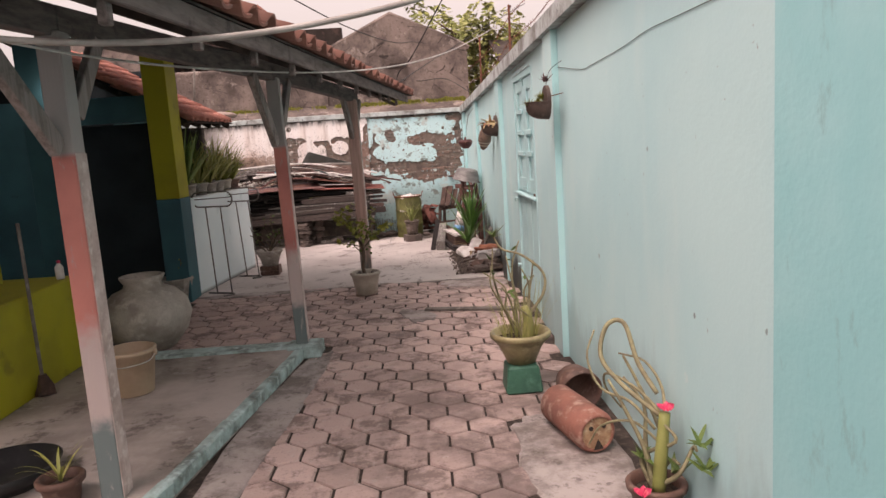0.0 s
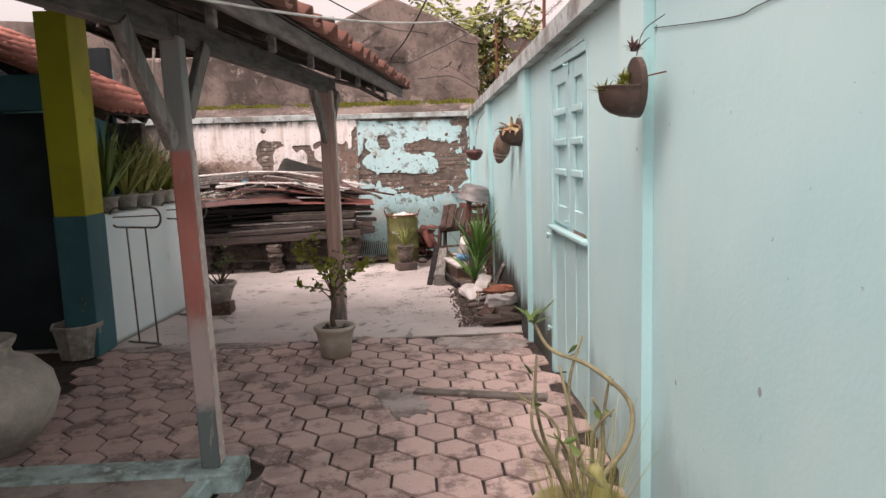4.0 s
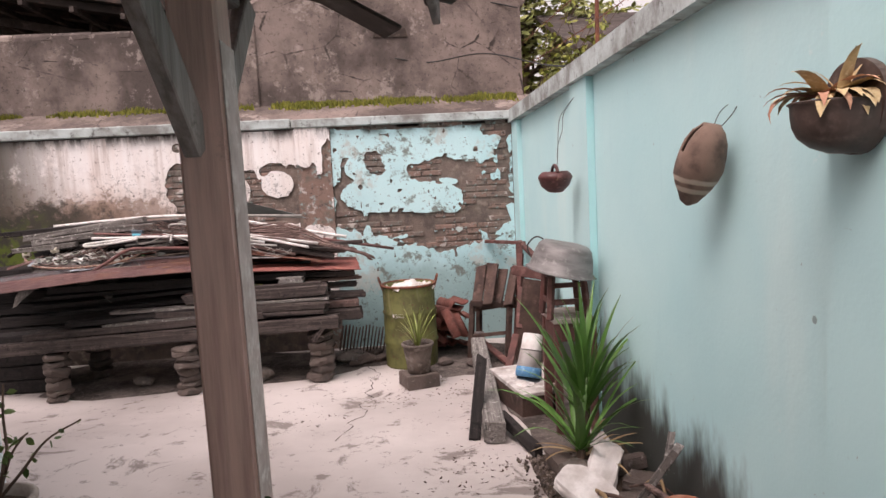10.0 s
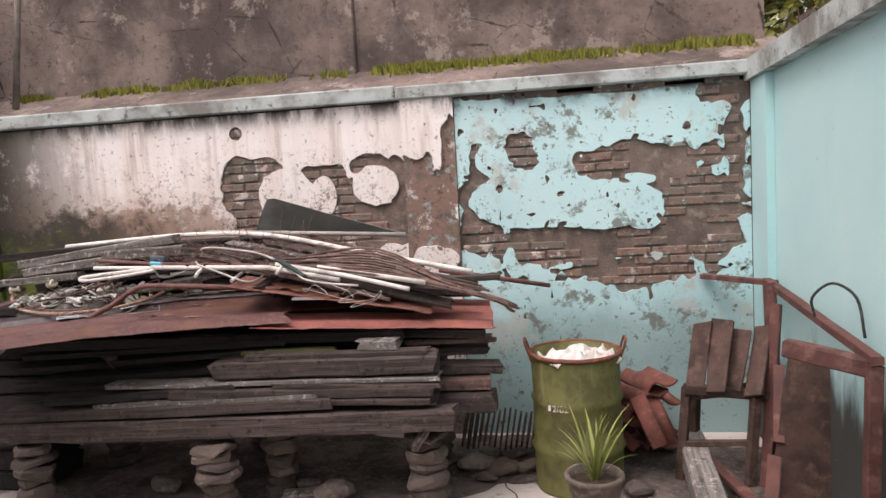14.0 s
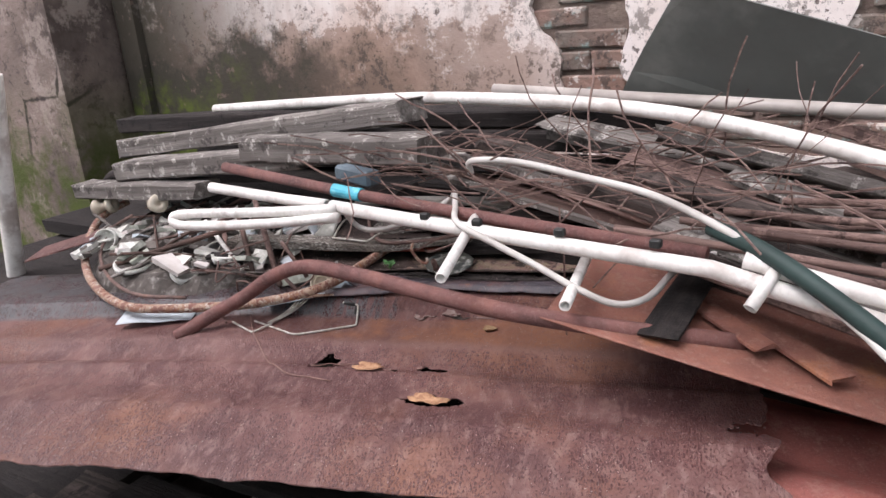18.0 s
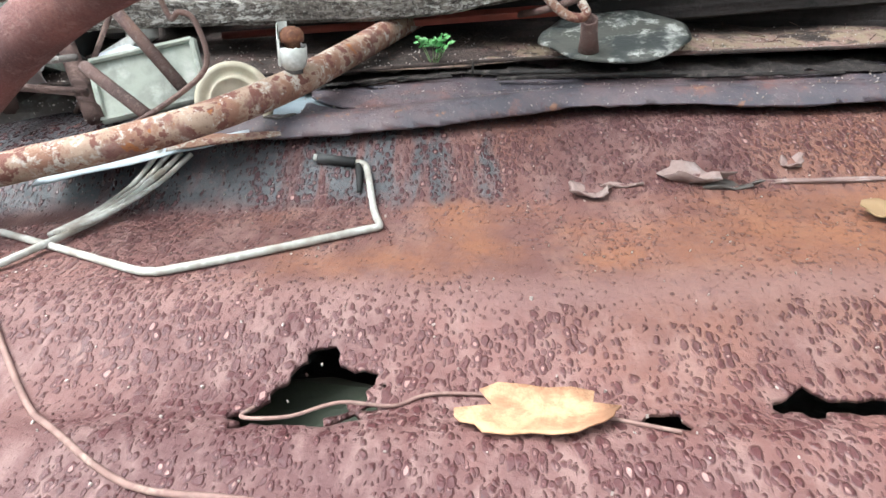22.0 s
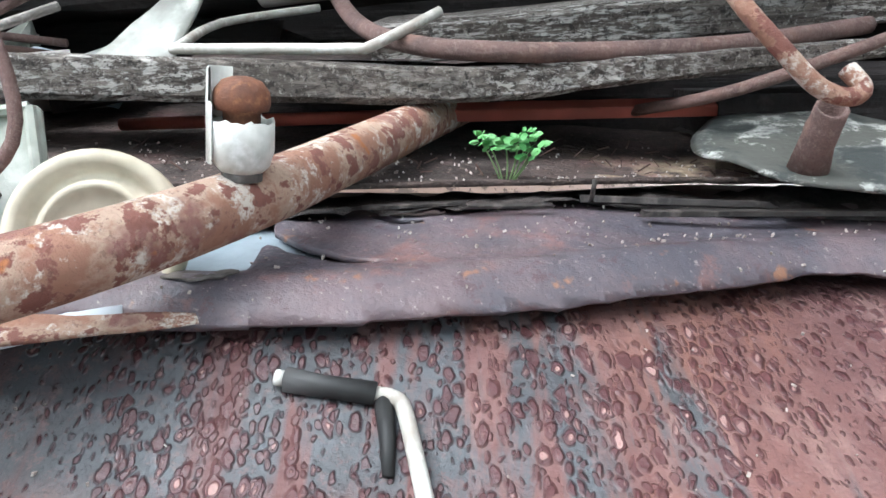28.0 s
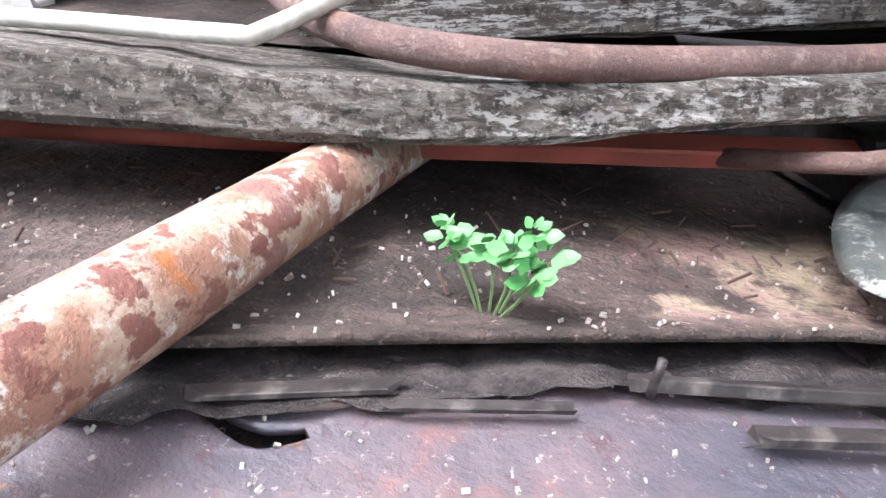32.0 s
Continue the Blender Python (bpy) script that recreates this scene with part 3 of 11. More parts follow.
k = Nodes("old_limewash_plaster")
streak = k.noise(1.0, 5, 0.6, vec=k.scaled(9, 9, 0.7))
c = k.mix(k.ramp(streak, 0.35, 0.75), (0.93, 0.88, 0.86), (0.86, 0.77, 0.73))
low = k.math("ADD", k.axis("Z"), k.math("MULTIPLY", k.noise(2.2, 5, 0.6), -0.9))
c = k.mix(k.math("MULTIPLY", k.ramp(low, 0.85, 1.45, 0.75, 0), k.ramp(k.axis("X"), -2.5, -1.5, 1.0, 0.12)), c, (0.44, 0.27, 0.19))
rot = k.math("ADD", k.axis("Z"), k.math("MULTIPLY", k.math("SUBTRACT", k.noise(3.8, 9, 0.82), 0.5), -1.7))
c = k.mix(k.math("MULTIPLY", k.ramp(rot, 1.46, 1.54, 0.7, 0), k.ramp(k.axis("X"), -2.05, -1.75, 1.0, 0.0)), c, (0.30, 0.185, 0.135))
c = k.mix(k.ramp(k.noise(4, 7, 0.74), 0.61, 0.68, 0, 0.3), c, (0.28, 0.20, 0.16))
pits = k.math("MULTIPLY", k.ramp(k.noise(38, 5, 0.72), 0.57, 0.61), k.ramp(k.noise(5, 4), 0.44, 0.58))
c = k.mix(k.math("MULTIPLY", pits, k.ramp(k.axis("Z"), 1.55, 1.95, 0.9, 0.15)), c, (0.11, 0.08, 0.07))
drip = k.math("MULTIPLY", k.ramp(k.noise(1.0, 6, 0.7, vec=k.scaled(11, 11, 0.9)), 0.50, 0.68), k.ramp(k.axis("Z"), 1.15, 2.0))
c = k.mix(k.math("MULTIPLY", drip, 0.4), c, (0.34, 0.225, 0.165))
c = k.mix(k.math("MULTIPLY", k.ramp(k.noise(16, 7, 0.8), 0.53, 0.60), k.ramp(low, 0.8, 1.5, 0.9, 0)), c, (0.13, 0.10, 0.085))
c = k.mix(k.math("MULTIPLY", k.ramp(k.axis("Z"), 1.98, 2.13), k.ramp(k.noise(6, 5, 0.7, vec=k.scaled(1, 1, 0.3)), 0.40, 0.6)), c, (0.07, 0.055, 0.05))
# left end darkened for moss and grime and for the recess's shade
c = k.mix(k.math("MULTIPLY", k.ramp(k.axis("X"), -3.6, -2.6, 1, 0), k.ramp(k.noise(3, 6, 0.7), 0.30, 0.48)), c, (0.075, 0.065, 0.05))
low_left = k.math("ADD", k.axis("Z"), k.math("MULTIPLY", k.math("SUBTRACT", k.noise(4, 6, 0.7), 0.5), -1.1))
c = k.mix(k.math("MULTIPLY", k.ramp(k.axis("X"), -3.0, -2.0, 0.95, 0), k.ramp(low_left, 1.35, 1.55, 1, 0)), c, (0.05, 0.045, 0.035))
c = k.mix(k.math("MULTIPLY", k.ramp(k.axis("X"), -3.45, -2.7, 1, 0), k.math("MULTIPLY", k.ramp(low_left, 1.1, 1.4, 1, 0), k.ramp(k.noise(7, 5, 0.65), 0.42, 0.56))), c, (0.10, 0.135, 0.02))
c = k.mix(k.ramp(k.noise(34, 4, 0.6), 0.62, 0.68, 0, 0.6), c, (0.20, 0.145, 0.12))
k.bump(k.math("ADD", k.noise(6, 6), k.math("MULTIPLY", k.noise(50, 4), 0.35)), 0.5, 0.012)
M_LIME = k.done(c, 0.9)
k = Nodes("peeling_aqua_plaster")
c = k.mix(k.ramp(k.noise(1.4, 4), 0.35, 0.7), (0.55, 0.79, 0.81), (0.45, 0.70, 0.73))
low = k.math("ADD", k.axis("Z"), k.math("MULTIPLY", k.noise(2.6, 6, 0.65), -0.7))
c = k.mix(k.ramp(low, 0.15, 0.65, 0.7, 0), c, (0.20, 0.30, 0.29))
c = k.mix(k.ramp(k.noise(5, 7, 0.76), 0.54, 0.62, 0, 0.85), c, (0.16, 0.16, 0.135))
c = k.mix(k.ramp(k.noise(2.4, 5, 0.7), 0.56, 0.66, 0, 0.7), c, (0.50, 0.50, 0.46))
c = k.mix(k.ramp(k.noise(23, 5, 0.7), 0.60, 0.66, 0, 0.8), c, (0.09, 0.095, 0.08))
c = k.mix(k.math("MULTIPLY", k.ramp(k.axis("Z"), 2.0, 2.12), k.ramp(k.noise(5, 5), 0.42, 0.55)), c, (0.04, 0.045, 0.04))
k.bump(k.math("ADD", k.noise(6, 6), k.math("MULTIPLY", k.noise(50, 4), 0.35)), 0.5, 0.012)
M_PEEL = k.done(c, 0.88)
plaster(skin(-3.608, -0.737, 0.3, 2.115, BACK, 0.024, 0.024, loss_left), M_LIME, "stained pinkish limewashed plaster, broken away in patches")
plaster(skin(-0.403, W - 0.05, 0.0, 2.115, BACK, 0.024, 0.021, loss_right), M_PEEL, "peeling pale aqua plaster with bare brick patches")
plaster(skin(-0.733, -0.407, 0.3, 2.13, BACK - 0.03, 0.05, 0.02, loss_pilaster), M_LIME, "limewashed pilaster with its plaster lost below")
part("pilaster", box(-0.733, -0.407, BACK - 0.008, BACK + 0.019, 0, 2.13), M_BRICK, wall_b)
part("pilaster", box(-3.72, -3.61, BACK - 0.03, BACK + 0.019, 0, 2.2), M_LIME, wall_b, "stained end pilaster, green with moss below")
part("cap", box(-6.2, -0.76, BACK - 0.05, BACK + 0.2, 2.125, 2.215, 0.008), M_CAP, wall_b)
part("cap", box(-0.756, W, BACK - 0.055, BACK + 0.2, 2.125, 2.205, 0.008), M_CAP, wall_b)

# ---- sloping mossy ledge and the neighbour's wall above it ----
k = Nodes("grimy_render")
c = k.mix(k.ramp(k.noise(1.1, 6, 0.66), 0.38, 0.62), (0.25, 0.195, 0.172), (0.085, 0.066, 0.059))
c = k.mix(k.ramp(k.noise(2.6, 7, 0.76), 0.55, 0.62, 0, 0.6), c, (0.40, 0.335, 0.30))
wv = k.voronoi(1.9, k.scaled(1, 1, 1.3), "DISTANCE_TO_EDGE")
c = k.mix(k.math("MULTIPLY", k.ramp(k.math("ADD", wv, k.math("MULTIPLY", k.noise(7, 5, 0.7), 0.12)), 0.055, 0.075, 1, 0), k.ramp(k.noise(1.4, 3), 0.42, 0.55)), c, (0.045, 0.036, 0.032))
c = k.mix(k.ramp(k.noise(2.0, 5, vec=k.scaled(1, 1, 0.3)), 0.55, 0.75, 0, 0.6), c, (0.07, 0.055, 0.05))
c = k.mix(k.ramp(k.noise(18, 7, 0.78), 0.54, 0.62, 0, 0.65), c, (0.055, 0.045, 0.04))
c = k.mix(k.math("MULTIPLY", k.math("MULTIPLY", k.ramp(k.axis("X"), -3.5, -3.7), k.ramp(k.axis("Z"), 1.5, 1.0)), k.ramp(k.noise(5, 6, 0.7), 0.35, 0.55)), c, (0.06, 0.08, 0.015))
k.bump(k.math("ADD", k.noise(5, 6), k.math("MULTIPLY", k.noise(45, 4), 0.4)), 0.7, 0.02)
M_RENDER = k.done(c, 0.95)
upper = thing("neighbour_house", "grimy rendered gable wall of the neighbouring house", "house")
bm = bmesh.new()
for x0, x1 in ((-6.2, -1.2), (-1.2, 1.6)):
    q = [bm.verts.new(v) for v in ((x0, BACK + 0.02, 2.2), (x1, BACK + 0.02, 2.2), (x1, 12.02, 2.40), (x0, 12.02, 2.40), (x0, 12.02, 2.1), (x1, 12.02, 2.1), (x0, BACK + 0.02, 2.1), (x1, BACK + 0.02, 2.1))]
    for f in ((0, 1, 2, 3), (0, 3, 4, 6), (1, 7, 5, 2), (6, 7, 1, 0)):
        bm.faces.new([q[i] for i in f])
ledge_m = part("ledge", bm, M_RENDER, upper, "sloping cement ledge")


def prism(outline, y0, y1):
    """A wall piece from an outline in x and z."""
    bm = bmesh.new()
    a = [bm.verts.new((x, y0, z)) for x, z in outline]
    b = [bm.verts.new((x, y1, z)) for x, z in outline]
    bm.faces.new(a)
    bm.faces.new(b[::-1])
    for i in range(len(a)):
        j = (i + 1) % len(a)
        bm.faces.new((a[j], a[i], b[i], b[j]))
    bmesh.ops.recalc_face_normals(bm, faces=bm.faces)
    return bm


HX, HZ = 0.22, 3.06
gable = part("wall", prism([(-1.1, 2.05), (1.53, 2.05), (1.53, 3.30), (1.28, 3.46), (0.75, 3.72), (0.2, 3.95), (0.08, 3.95), (-0.4, 3.72), (-1.02, 3.42), (-1.1, 3.36)], 12.0, 12.2), M_RENDER, upper)
low_w = part("wall", box(-6.2, -1.29, 12.0, 12.18, 2.05, 3.10), M_RENDER, upper)
part("pilaster", box(-1.288, -1.102, 11.97, 12.19, 2.05, 3.2, 0.01), M_RENDER, upper)
part("vent", prism([(HX - 0.17, HZ - 0.045), (HX + 0.17, HZ - 0.05), (HX + 0.15, HZ + 0.03), (HX, HZ + 0.05), (HX - 0.15, HZ + 0.035)], 11.985, 11.9985), M_JOINT, upper, "dark vent hole under the gable")
part("roof_edge", tube([(-1.14, 12.1, 3.37), (-1.0, 12.1, 3.44), (0.14, 12.1, 3.99), (1.3, 12.1, 3.47), (1.58, 12.1, 3.31)], 0.05, 6, rough=0.4), M_RENDER, upper)
for i in range(13):
    x = -6.0 + i * 0.37
    part("ridge_tile", tube([(x, 12.09, 3.11), (x + 0.36, 12.09, 3.125)], [0.075, 0.062], 10, rough=0.1), M_RENDER, upper)
tagged(part("left_wall", prism([(-6.3, 0), (-3.76, 0), (-3.76, 2.95), (-3.95, 3.35), (-4.5, 3.6), (-6.3, 3.7)], 11.3, 11.575), M_RENDER), "grimy rendered side wall of a house", "wall", kind="structure")
bpy.data.objects["left_wall"].name = "wall_left_house"


def moss_strip(name, x0, x1, y, z, count, seed, spread=0.05):
    """Tufts of moss as many small upright leaves."""
    random.seed(seed)
    bm = bmesh.new()
    for i in range(count):
        x = random.uniform(x0, x1)
        if noise.noise(Vector((x * 2.3, seed, 0))) < random.uniform(-0.45, 0.25):
            continue
        h = random.uniform(0.01, 0.045) * (1.2 + noise.noise(Vector((x * 5, 0, seed))))
        yy = y - abs(random.gauss(0, spread))
        zz = z - (y - yy) * 0.47
        a = random.uniform(0, 6.3)
        dx, dy = math.cos(a) * 0.012, math.sin(a) * 0.012
        bm.faces.new([bm.verts.new(p) for p in ((x - dx, yy - dy, zz - 0.004), (x + dx, yy + dy, zz - 0.004), (x + random.uniform(-0.015, 0.015), yy - 0.008, zz + h))])
    return tagged(part(name, bm, M_MOSSLEAF), "yellow-green moss along the cement ledge", "moss", kind="stuff")


k = Nodes("moss_leaf")
c = k.mix(k.island(), (0.30, 0.29, 0.05), (0.13, 0.15, 0.03))
M_MOSSLEAF = k.done(c, 0.9)
moss_strip("moss", -1.2, 1.45, 11.995, 2.39, 5200, 3)
moss_strip("moss", -3.7, -1.2, 11.995, 2.39, 1800, 8, 0.035)

# ---- porch: step, posts, beam, tiled roof ----
k = Nodes("weathered_beam_paint")
grain = k.noise(1.0, 6, 0.65, vec=k.scaled(30, 30, 1.6))
c = k.mix(k.ramp(grain, 0.35, 0.7), (0.36, 0.305, 0.29), (0.19, 0.155, 0.145))
c = k.mix(k.ramp(k.noise(5, 7, 0.75), 0.56, 0.7, 0, 0.8), c, (0.13, 0.11, 0.10))
c = k.mix(k.math("MULTIPLY", k.ramp(k.axis("Z"), 0.75, 0.1), k.ramp(k.noise(6, 5, vec=k.scaled(2, 2, 0.5)), 0.3, 0.6)), c, (0.10, 0.12, 0.11))
k.bump(grain, 0.5, 0.006)
M_BRACE = k.done(c, 0.85)
# darker copy of the brace paint, with the roof's shade in its colour
k = Nodes("shaded_beam_paint")
grain = k.noise(1.0, 6, 0.65, vec=k.scaled(30, 3, 30))
c = k.mix(k.ramp(grain, 0.35, 0.7), (0.20, 0.165, 0.155), (0.095, 0.078, 0.072))
c = k.mix(k.ramp(k.noise(5, 7, 0.75), 0.54, 0.68, 0, 0.8), c, (0.055, 0.045, 0.042))
k.bump(grain, 0.5, 0.006)
M_BEAM = k.done(c, 0.88)
k = Nodes("weathered_post_paint")
grain = k.noise(1.0, 6, 0.65, vec=k.scaled(30, 30, 1.6))
c = k.mix(k.ramp(grain, 0.35, 0.7), (0.68, 0.45, 0.39), (0.46, 0.29, 0.25))
c = k.mix(k.ramp(k.noise(5, 7, 0.75), 0.60, 0.74, 0, 0.5), c, (0.17, 0.12, 0.105))
c = k.mix(k.math("MULTIPLY", k.ramp(k.axis("Z"), 0.75, 0.1), k.ramp(k.noise(6, 5, vec=k.scaled(2, 2, 0.5)), 0.3, 0.6)), c, (0.10, 0.12, 0.11))
k.bump(grain, 0.5, 0.006)
M_POST = k.done(c, 0.85)
k = Nodes("pink_post_paint")
c = k.mix(k.ramp(k.noise(3, 5), 0.35, 0.7), (0.60, 0.225, 0.19), (0.47, 0.17, 0.145))
edge = k.math("ADD", k.axis("Z"), k.math("MULTIPLY", k.noise(5, 5, 0.6), 0.5))
c = k.mix(k.ramp(edge, 0.95, 1.2, 1, 0), c, (0.52, 0.42, 0.40))
c = k.mix(k.ramp(edge, 0.62, 0.78, 1, 0), c, (0.15, 0.19, 0.19))
c = k.mix(k.ramp(k.noise(14, 6, 0.7, vec=k.scaled(2, 2, 0.4)), 0.58, 0.68, 0, 0.7), c, (0.40, 0.36, 0.34))
c = k.mix(k.ramp(k.axis("Z"), 1.60, 1.63), c, (0.40, 0.37, 0.36))
k.bump(k.noise(1.0, 6, 0.65, vec=k.scaled(30, 30, 1.6)), 0.4, 0.006)
M_PINKPOST = k.done(c, 0.75)
# dark wood; the shade of the roof's underside is put into its colour
M_DARKWOOD = worn("shaded_rafter_wood", (0.080, 0.060, 0.053), (0.030, 0.024, 0.021), (0.13, 0.105, 0.095), 4, 70, 0.9)
k = Nodes("step_cement")
c = k.mix(k.ramp(k.noise(1.7, 5, 0.6), 0.36, 0.7), (0.50, 0.43, 0.40), (0.27, 0.225, 0.20))
c = k.mix(k.ramp(k.noise(6, 7, 0.75), 0.55, 0.66, 0, 0.6), c, (0.52, 0.47, 0.44))
c = k.mix(k.ramp(k.noise(3.3, 7, 0.75), 0.54, 0.62, 0, 0.7), c, (0.12, 0.095, 0.085))
k.bump(k.noise(40, 5), 0.35, 0.006)
M_STEP = k.done(c, 0.8)
M_CURB = worn("aqua_curb_paint", (0.44, 0.60, 0.59), (0.15, 0.165, 0.15), (0.56, 0.72, 0.71), 7, 60, 0.85, 0.5, 0.01, amount=0.4)

step = thing("porch_step", "raised cement porch floor edged with worn aqua paint", "step", kind="structure")
bm = bmesh.new()
edge = [(-1.45, -0.6), (-1.18, 0.4), (-0.90, 1.75), (-0.69, 3.17), (-0.60, 3.85), (-4.4, 4.06), (-4.4, -0.6)]
lo = [bm.verts.new((x, y, -0.05)) for x, y in edge]
hi = [bm.verts.new((x, y, 0.075)) for x, y in edge]
bm.faces.new(hi[::-1])
for i in range(len(edge)):
    j = (i + 1) % len(edge)
    bm.faces.new((lo[i], hi[i], hi[j], lo[j]))
bmesh.ops.recalc_face_normals(bm, faces=bm.faces)
part("slab", bm, M_STEP, step)
side = [Vector((x, y, 0)) for x, y in edge[:5]]
for a, b in zip(side, side[1:]):
    n = max(1, int((b - a).length / 0.34))
    for i in range(n):
        p, q = a.lerp(b, i / n), a.lerp(b, (i + 1) / n)
        d = (q - p).normalized()
        s = Vector((d.y, -d.x, 0))
        bm = bmesh.new()
        add_box(bm, 0.002, (q - p).length - 0.002, -0.006 - random.random() * 0.006, 0.055, 0.0, 0.083 + random.random() * 0.004, None, 0.008)
        m = Matrix.Translation(p) @ Matrix(((d.x, -s.x, 0, 0), (d.y, -s.y, 0, 0), (0, 0, 1, 0), (0, 0, 0, 1)))
        for v in bm.verts:
            v.co = m @ v.co
        part("curb_piece", rumple(bm, 0.006, 14, i), M_CURB, step)
far = part("curb", rumple(box(-1.95, -0.66, 3.86, 4.05, 0.0, 0.09, 0.008), 0.006, 6), M_CURB, step, "worn aqua painted kerb across the paving")
part("post_block", rumple(box(-0.72, -0.46, 3.82, 4.03, 0.0, 0.105, 0.01), 0.006, 9), M_CURB, step, "aqua painted block under the post")


def bar(a, b, w, h, bevel=0.004, twist=0.0):
    """A squared timber from a to b."""
    a, b = Vector(a), Vector(b)
    d = b - a
    bm = bmesh.new()
    add_box(bm, -w / 2, w / 2, -h / 2, h / 2, 0, d.length, None, bevel)
    m = Matrix.Translation(a) @ d.to_track_quat("Z", "Y").to_matrix().to_4x4() @ Euler((0, 0, twist)).to_matrix().to_4x4()
    for v in bm.verts:
        v.co = m @ v.co
    return bm


porch = thing("porch", "wooden porch of weathered posts under a clay tile roof", "porch")
P1, P2, P3 = (-1.12, 1.66), (-0.645, 3.93), (-0.29, 6.70)
post = part("post", box(P1[0] - 0.05, P1[0] + 0.05, P1[1] - 0.05, P1[1] + 0.05, 0.07, 2.12, 0.006), M_PINKPOST, porch, "post with chalky pink and grey paint")
post = part("post", bar((P2[0] + 0.035, P2[1], 0.1), (P2[0], P2[1], 2.12), 0.085, 0.09, 0.006), M_PINKPOST, porch, "post with chalky pink and grey paint")
M_CHALK = worn("chalk_and_lit_face", (0.64, 0.53, 0.50), (0.40, 0.30, 0.27), (0.72, 0.64, 0.61), 9, 80, 0.85)
part("painted_face", box(P1[0] + 0.0505, P1[0] + 0.0535, P1[1] - 0.049, P1[1] + 0.049, 0.08, 1.62), M_CHALK, porch, "chalky white side of the post")
part("painted_face", bar((P2[0] + 0.0825, P2[1], 0.12), (P2[0] + 0.0562, P2[1], 1.62), 0.081, 0.004, 0.001), M_CHALK, porch, "chalky white side of the post")
# pale slab stands in for skylight on the third post's open side
part("painted_face", bar((P3[0] + 0.0802, P3[1], 0.25), (P3[0] + 0.0640, P3[1], 1.96), 0.142, 0.004, 0.001), M_CHALK, porch, "post side coloured pale for the skylight on it")
post3 = part("post", bar((P3[0] + 0.02, P3[1], 0.0), (P3[0], P3[1], 2.12), 0.15, 0.12, 0.008), M_POST, porch, "bare weathered grey post")
for (x, y), dy, dz in ((P1, 0.5, 0.46), (P2, 0.42, 0.46), (P3, 0.34, 0.40)):
    part("brace", bar((x - 0.01, y - 0.06, 2.1 - dz), (x - 0.065, y - dy, 2.12), 0.045, 0.085), M_BRACE, porch)
    part("brace", bar((x + 0.03, y + 0.05, 2.1 - dz * 0.7), (x + 0.07, y + 0.26, 2.12), 0.04, 0.07), M_BRACE, porch)
for z, x in ((1.79, 0.0), (1.84, 0.02)):
    part("bolt", tube([(P3[0] - 0.03 + x, P3[1] - 0.09, z), (P3[0] - 0.03 + x, P3[1] - 0.125, z)], 0.009, 6), M_RUST, porch)
beam_a, beam_b = Vector((-1.62, -1.2, 2.17)), Vector((-0.24, 6.98, 2.17))
for (x0, y0), (x1, y1) in (((-1.72, -1.2), P1), (P1, P2), (P2, (P3[0] + 0.03, P3[1] + 0.22))):
    part("beam", bar((x0, y0, 2.165), (x1, y1, 2.165), 0.07, 0.13, 0.006), M_BEAM, porch, "weathered grey beam")

# roof plane: an eave line, rising to the house side
EA, EB = Vector((-0.62, -1.6, 2.03)), Vector((0.36, 7.10, 2.17))
run = (EB - EA).normalized()
EA = EA + run * 1.85
up = Vector((-1, 0.13, 0)).normalized()
rise = (up * math.cos(radians(21)) + Vector((0, 0, 1)) * math.sin(radians(21))).normalized()
nrm = run.cross(rise).normalized()
if nrm.z < 0:
    nrm = -nrm
LEN = (EB - EA).length
for i in range(11):
    a = EA + run * (0.255 + i * 0.585) - nrm * 0.085 + rise * 0.02
    part("rafter", bar(a, a + rise * 3.0, 0.045, 0.075), M_DARKWOOD, porch)
    part("rafter_end", bar(a + Vector((0, 0, 0.02)), a - Vector((0, 0, 0.075)), 0.03, 0.035), M_BEAM, porch)
for i in range(10):
    a = EA - nrm * 0.035 + rise * (0.03 + i * 0.27)
    part("batten", bar(a, a + run * LEN, 0.03, 0.025), M_DARKWOOD, porch)
part("fascia", bar(EA - nrm * 0.06 + rise * 0.0, EB - nrm * 0.06 + rise * 0.0, 0.025, 0.075), M_BEAM, porch, "weathered eave board")


def sheet_on(origin, along, upward, normal, length, height, thick):
    """A flat board laid in a roof plane."""
    bm = bmesh.new()
    m = Matrix((along, upward, normal)).transposed().to_4x4()
    m.translation = origin
    add_box(bm, 0, length, 0, height, 0, thick, m)
    bmesh.ops.recalc_face_normals(bm, faces=bm.faces)
    return bm


# runs on past the rafters; the added length keeps sky light off the porch
part("underlay", sheet_on(EA - nrm * 0.018, run, rise, nrm, LEN, 4.5, 0.008), M_DARKWOOD, porch, "roof boarding, coloured dark for the shade beneath it")
k = Nodes("clay_tile_old")
c = k.mix(k.random(), (0.33, 0.145, 0.11), (0.22, 0.105, 0.085))
c = k.mix(k.ramp(k.noise(7, 5, 0.65), 0.45, 0.68, 0, 0.8), c, (0.10, 0.07, 0.06))
c = k.mix(k.ramp(k.noise(15, 5, 0.7), 0.6, 0.7, 0, 0.6), c, (0.42, 0.33, 0.29))
k.bump(k.noise(50, 4), 0.4, 0.006)
M_OLDTILE = k.done(c, 0.9)
k = Nodes("clay_tile_red")
c = k.mix(k.random(), (0.50, 0.20, 0.15), (0.36, 0.14, 0.11))
c = k.mix(k.ramp(k.noise(8, 5, 0.65), 0.5, 0.7, 0, 0.7), c, (0.16, 0.09, 0.075))
c = k.mix(k.ramp(k.noise(18, 5, 0.7), 0.58, 0.7, 0, 0.6), c, (0.60, 0.42, 0.36))
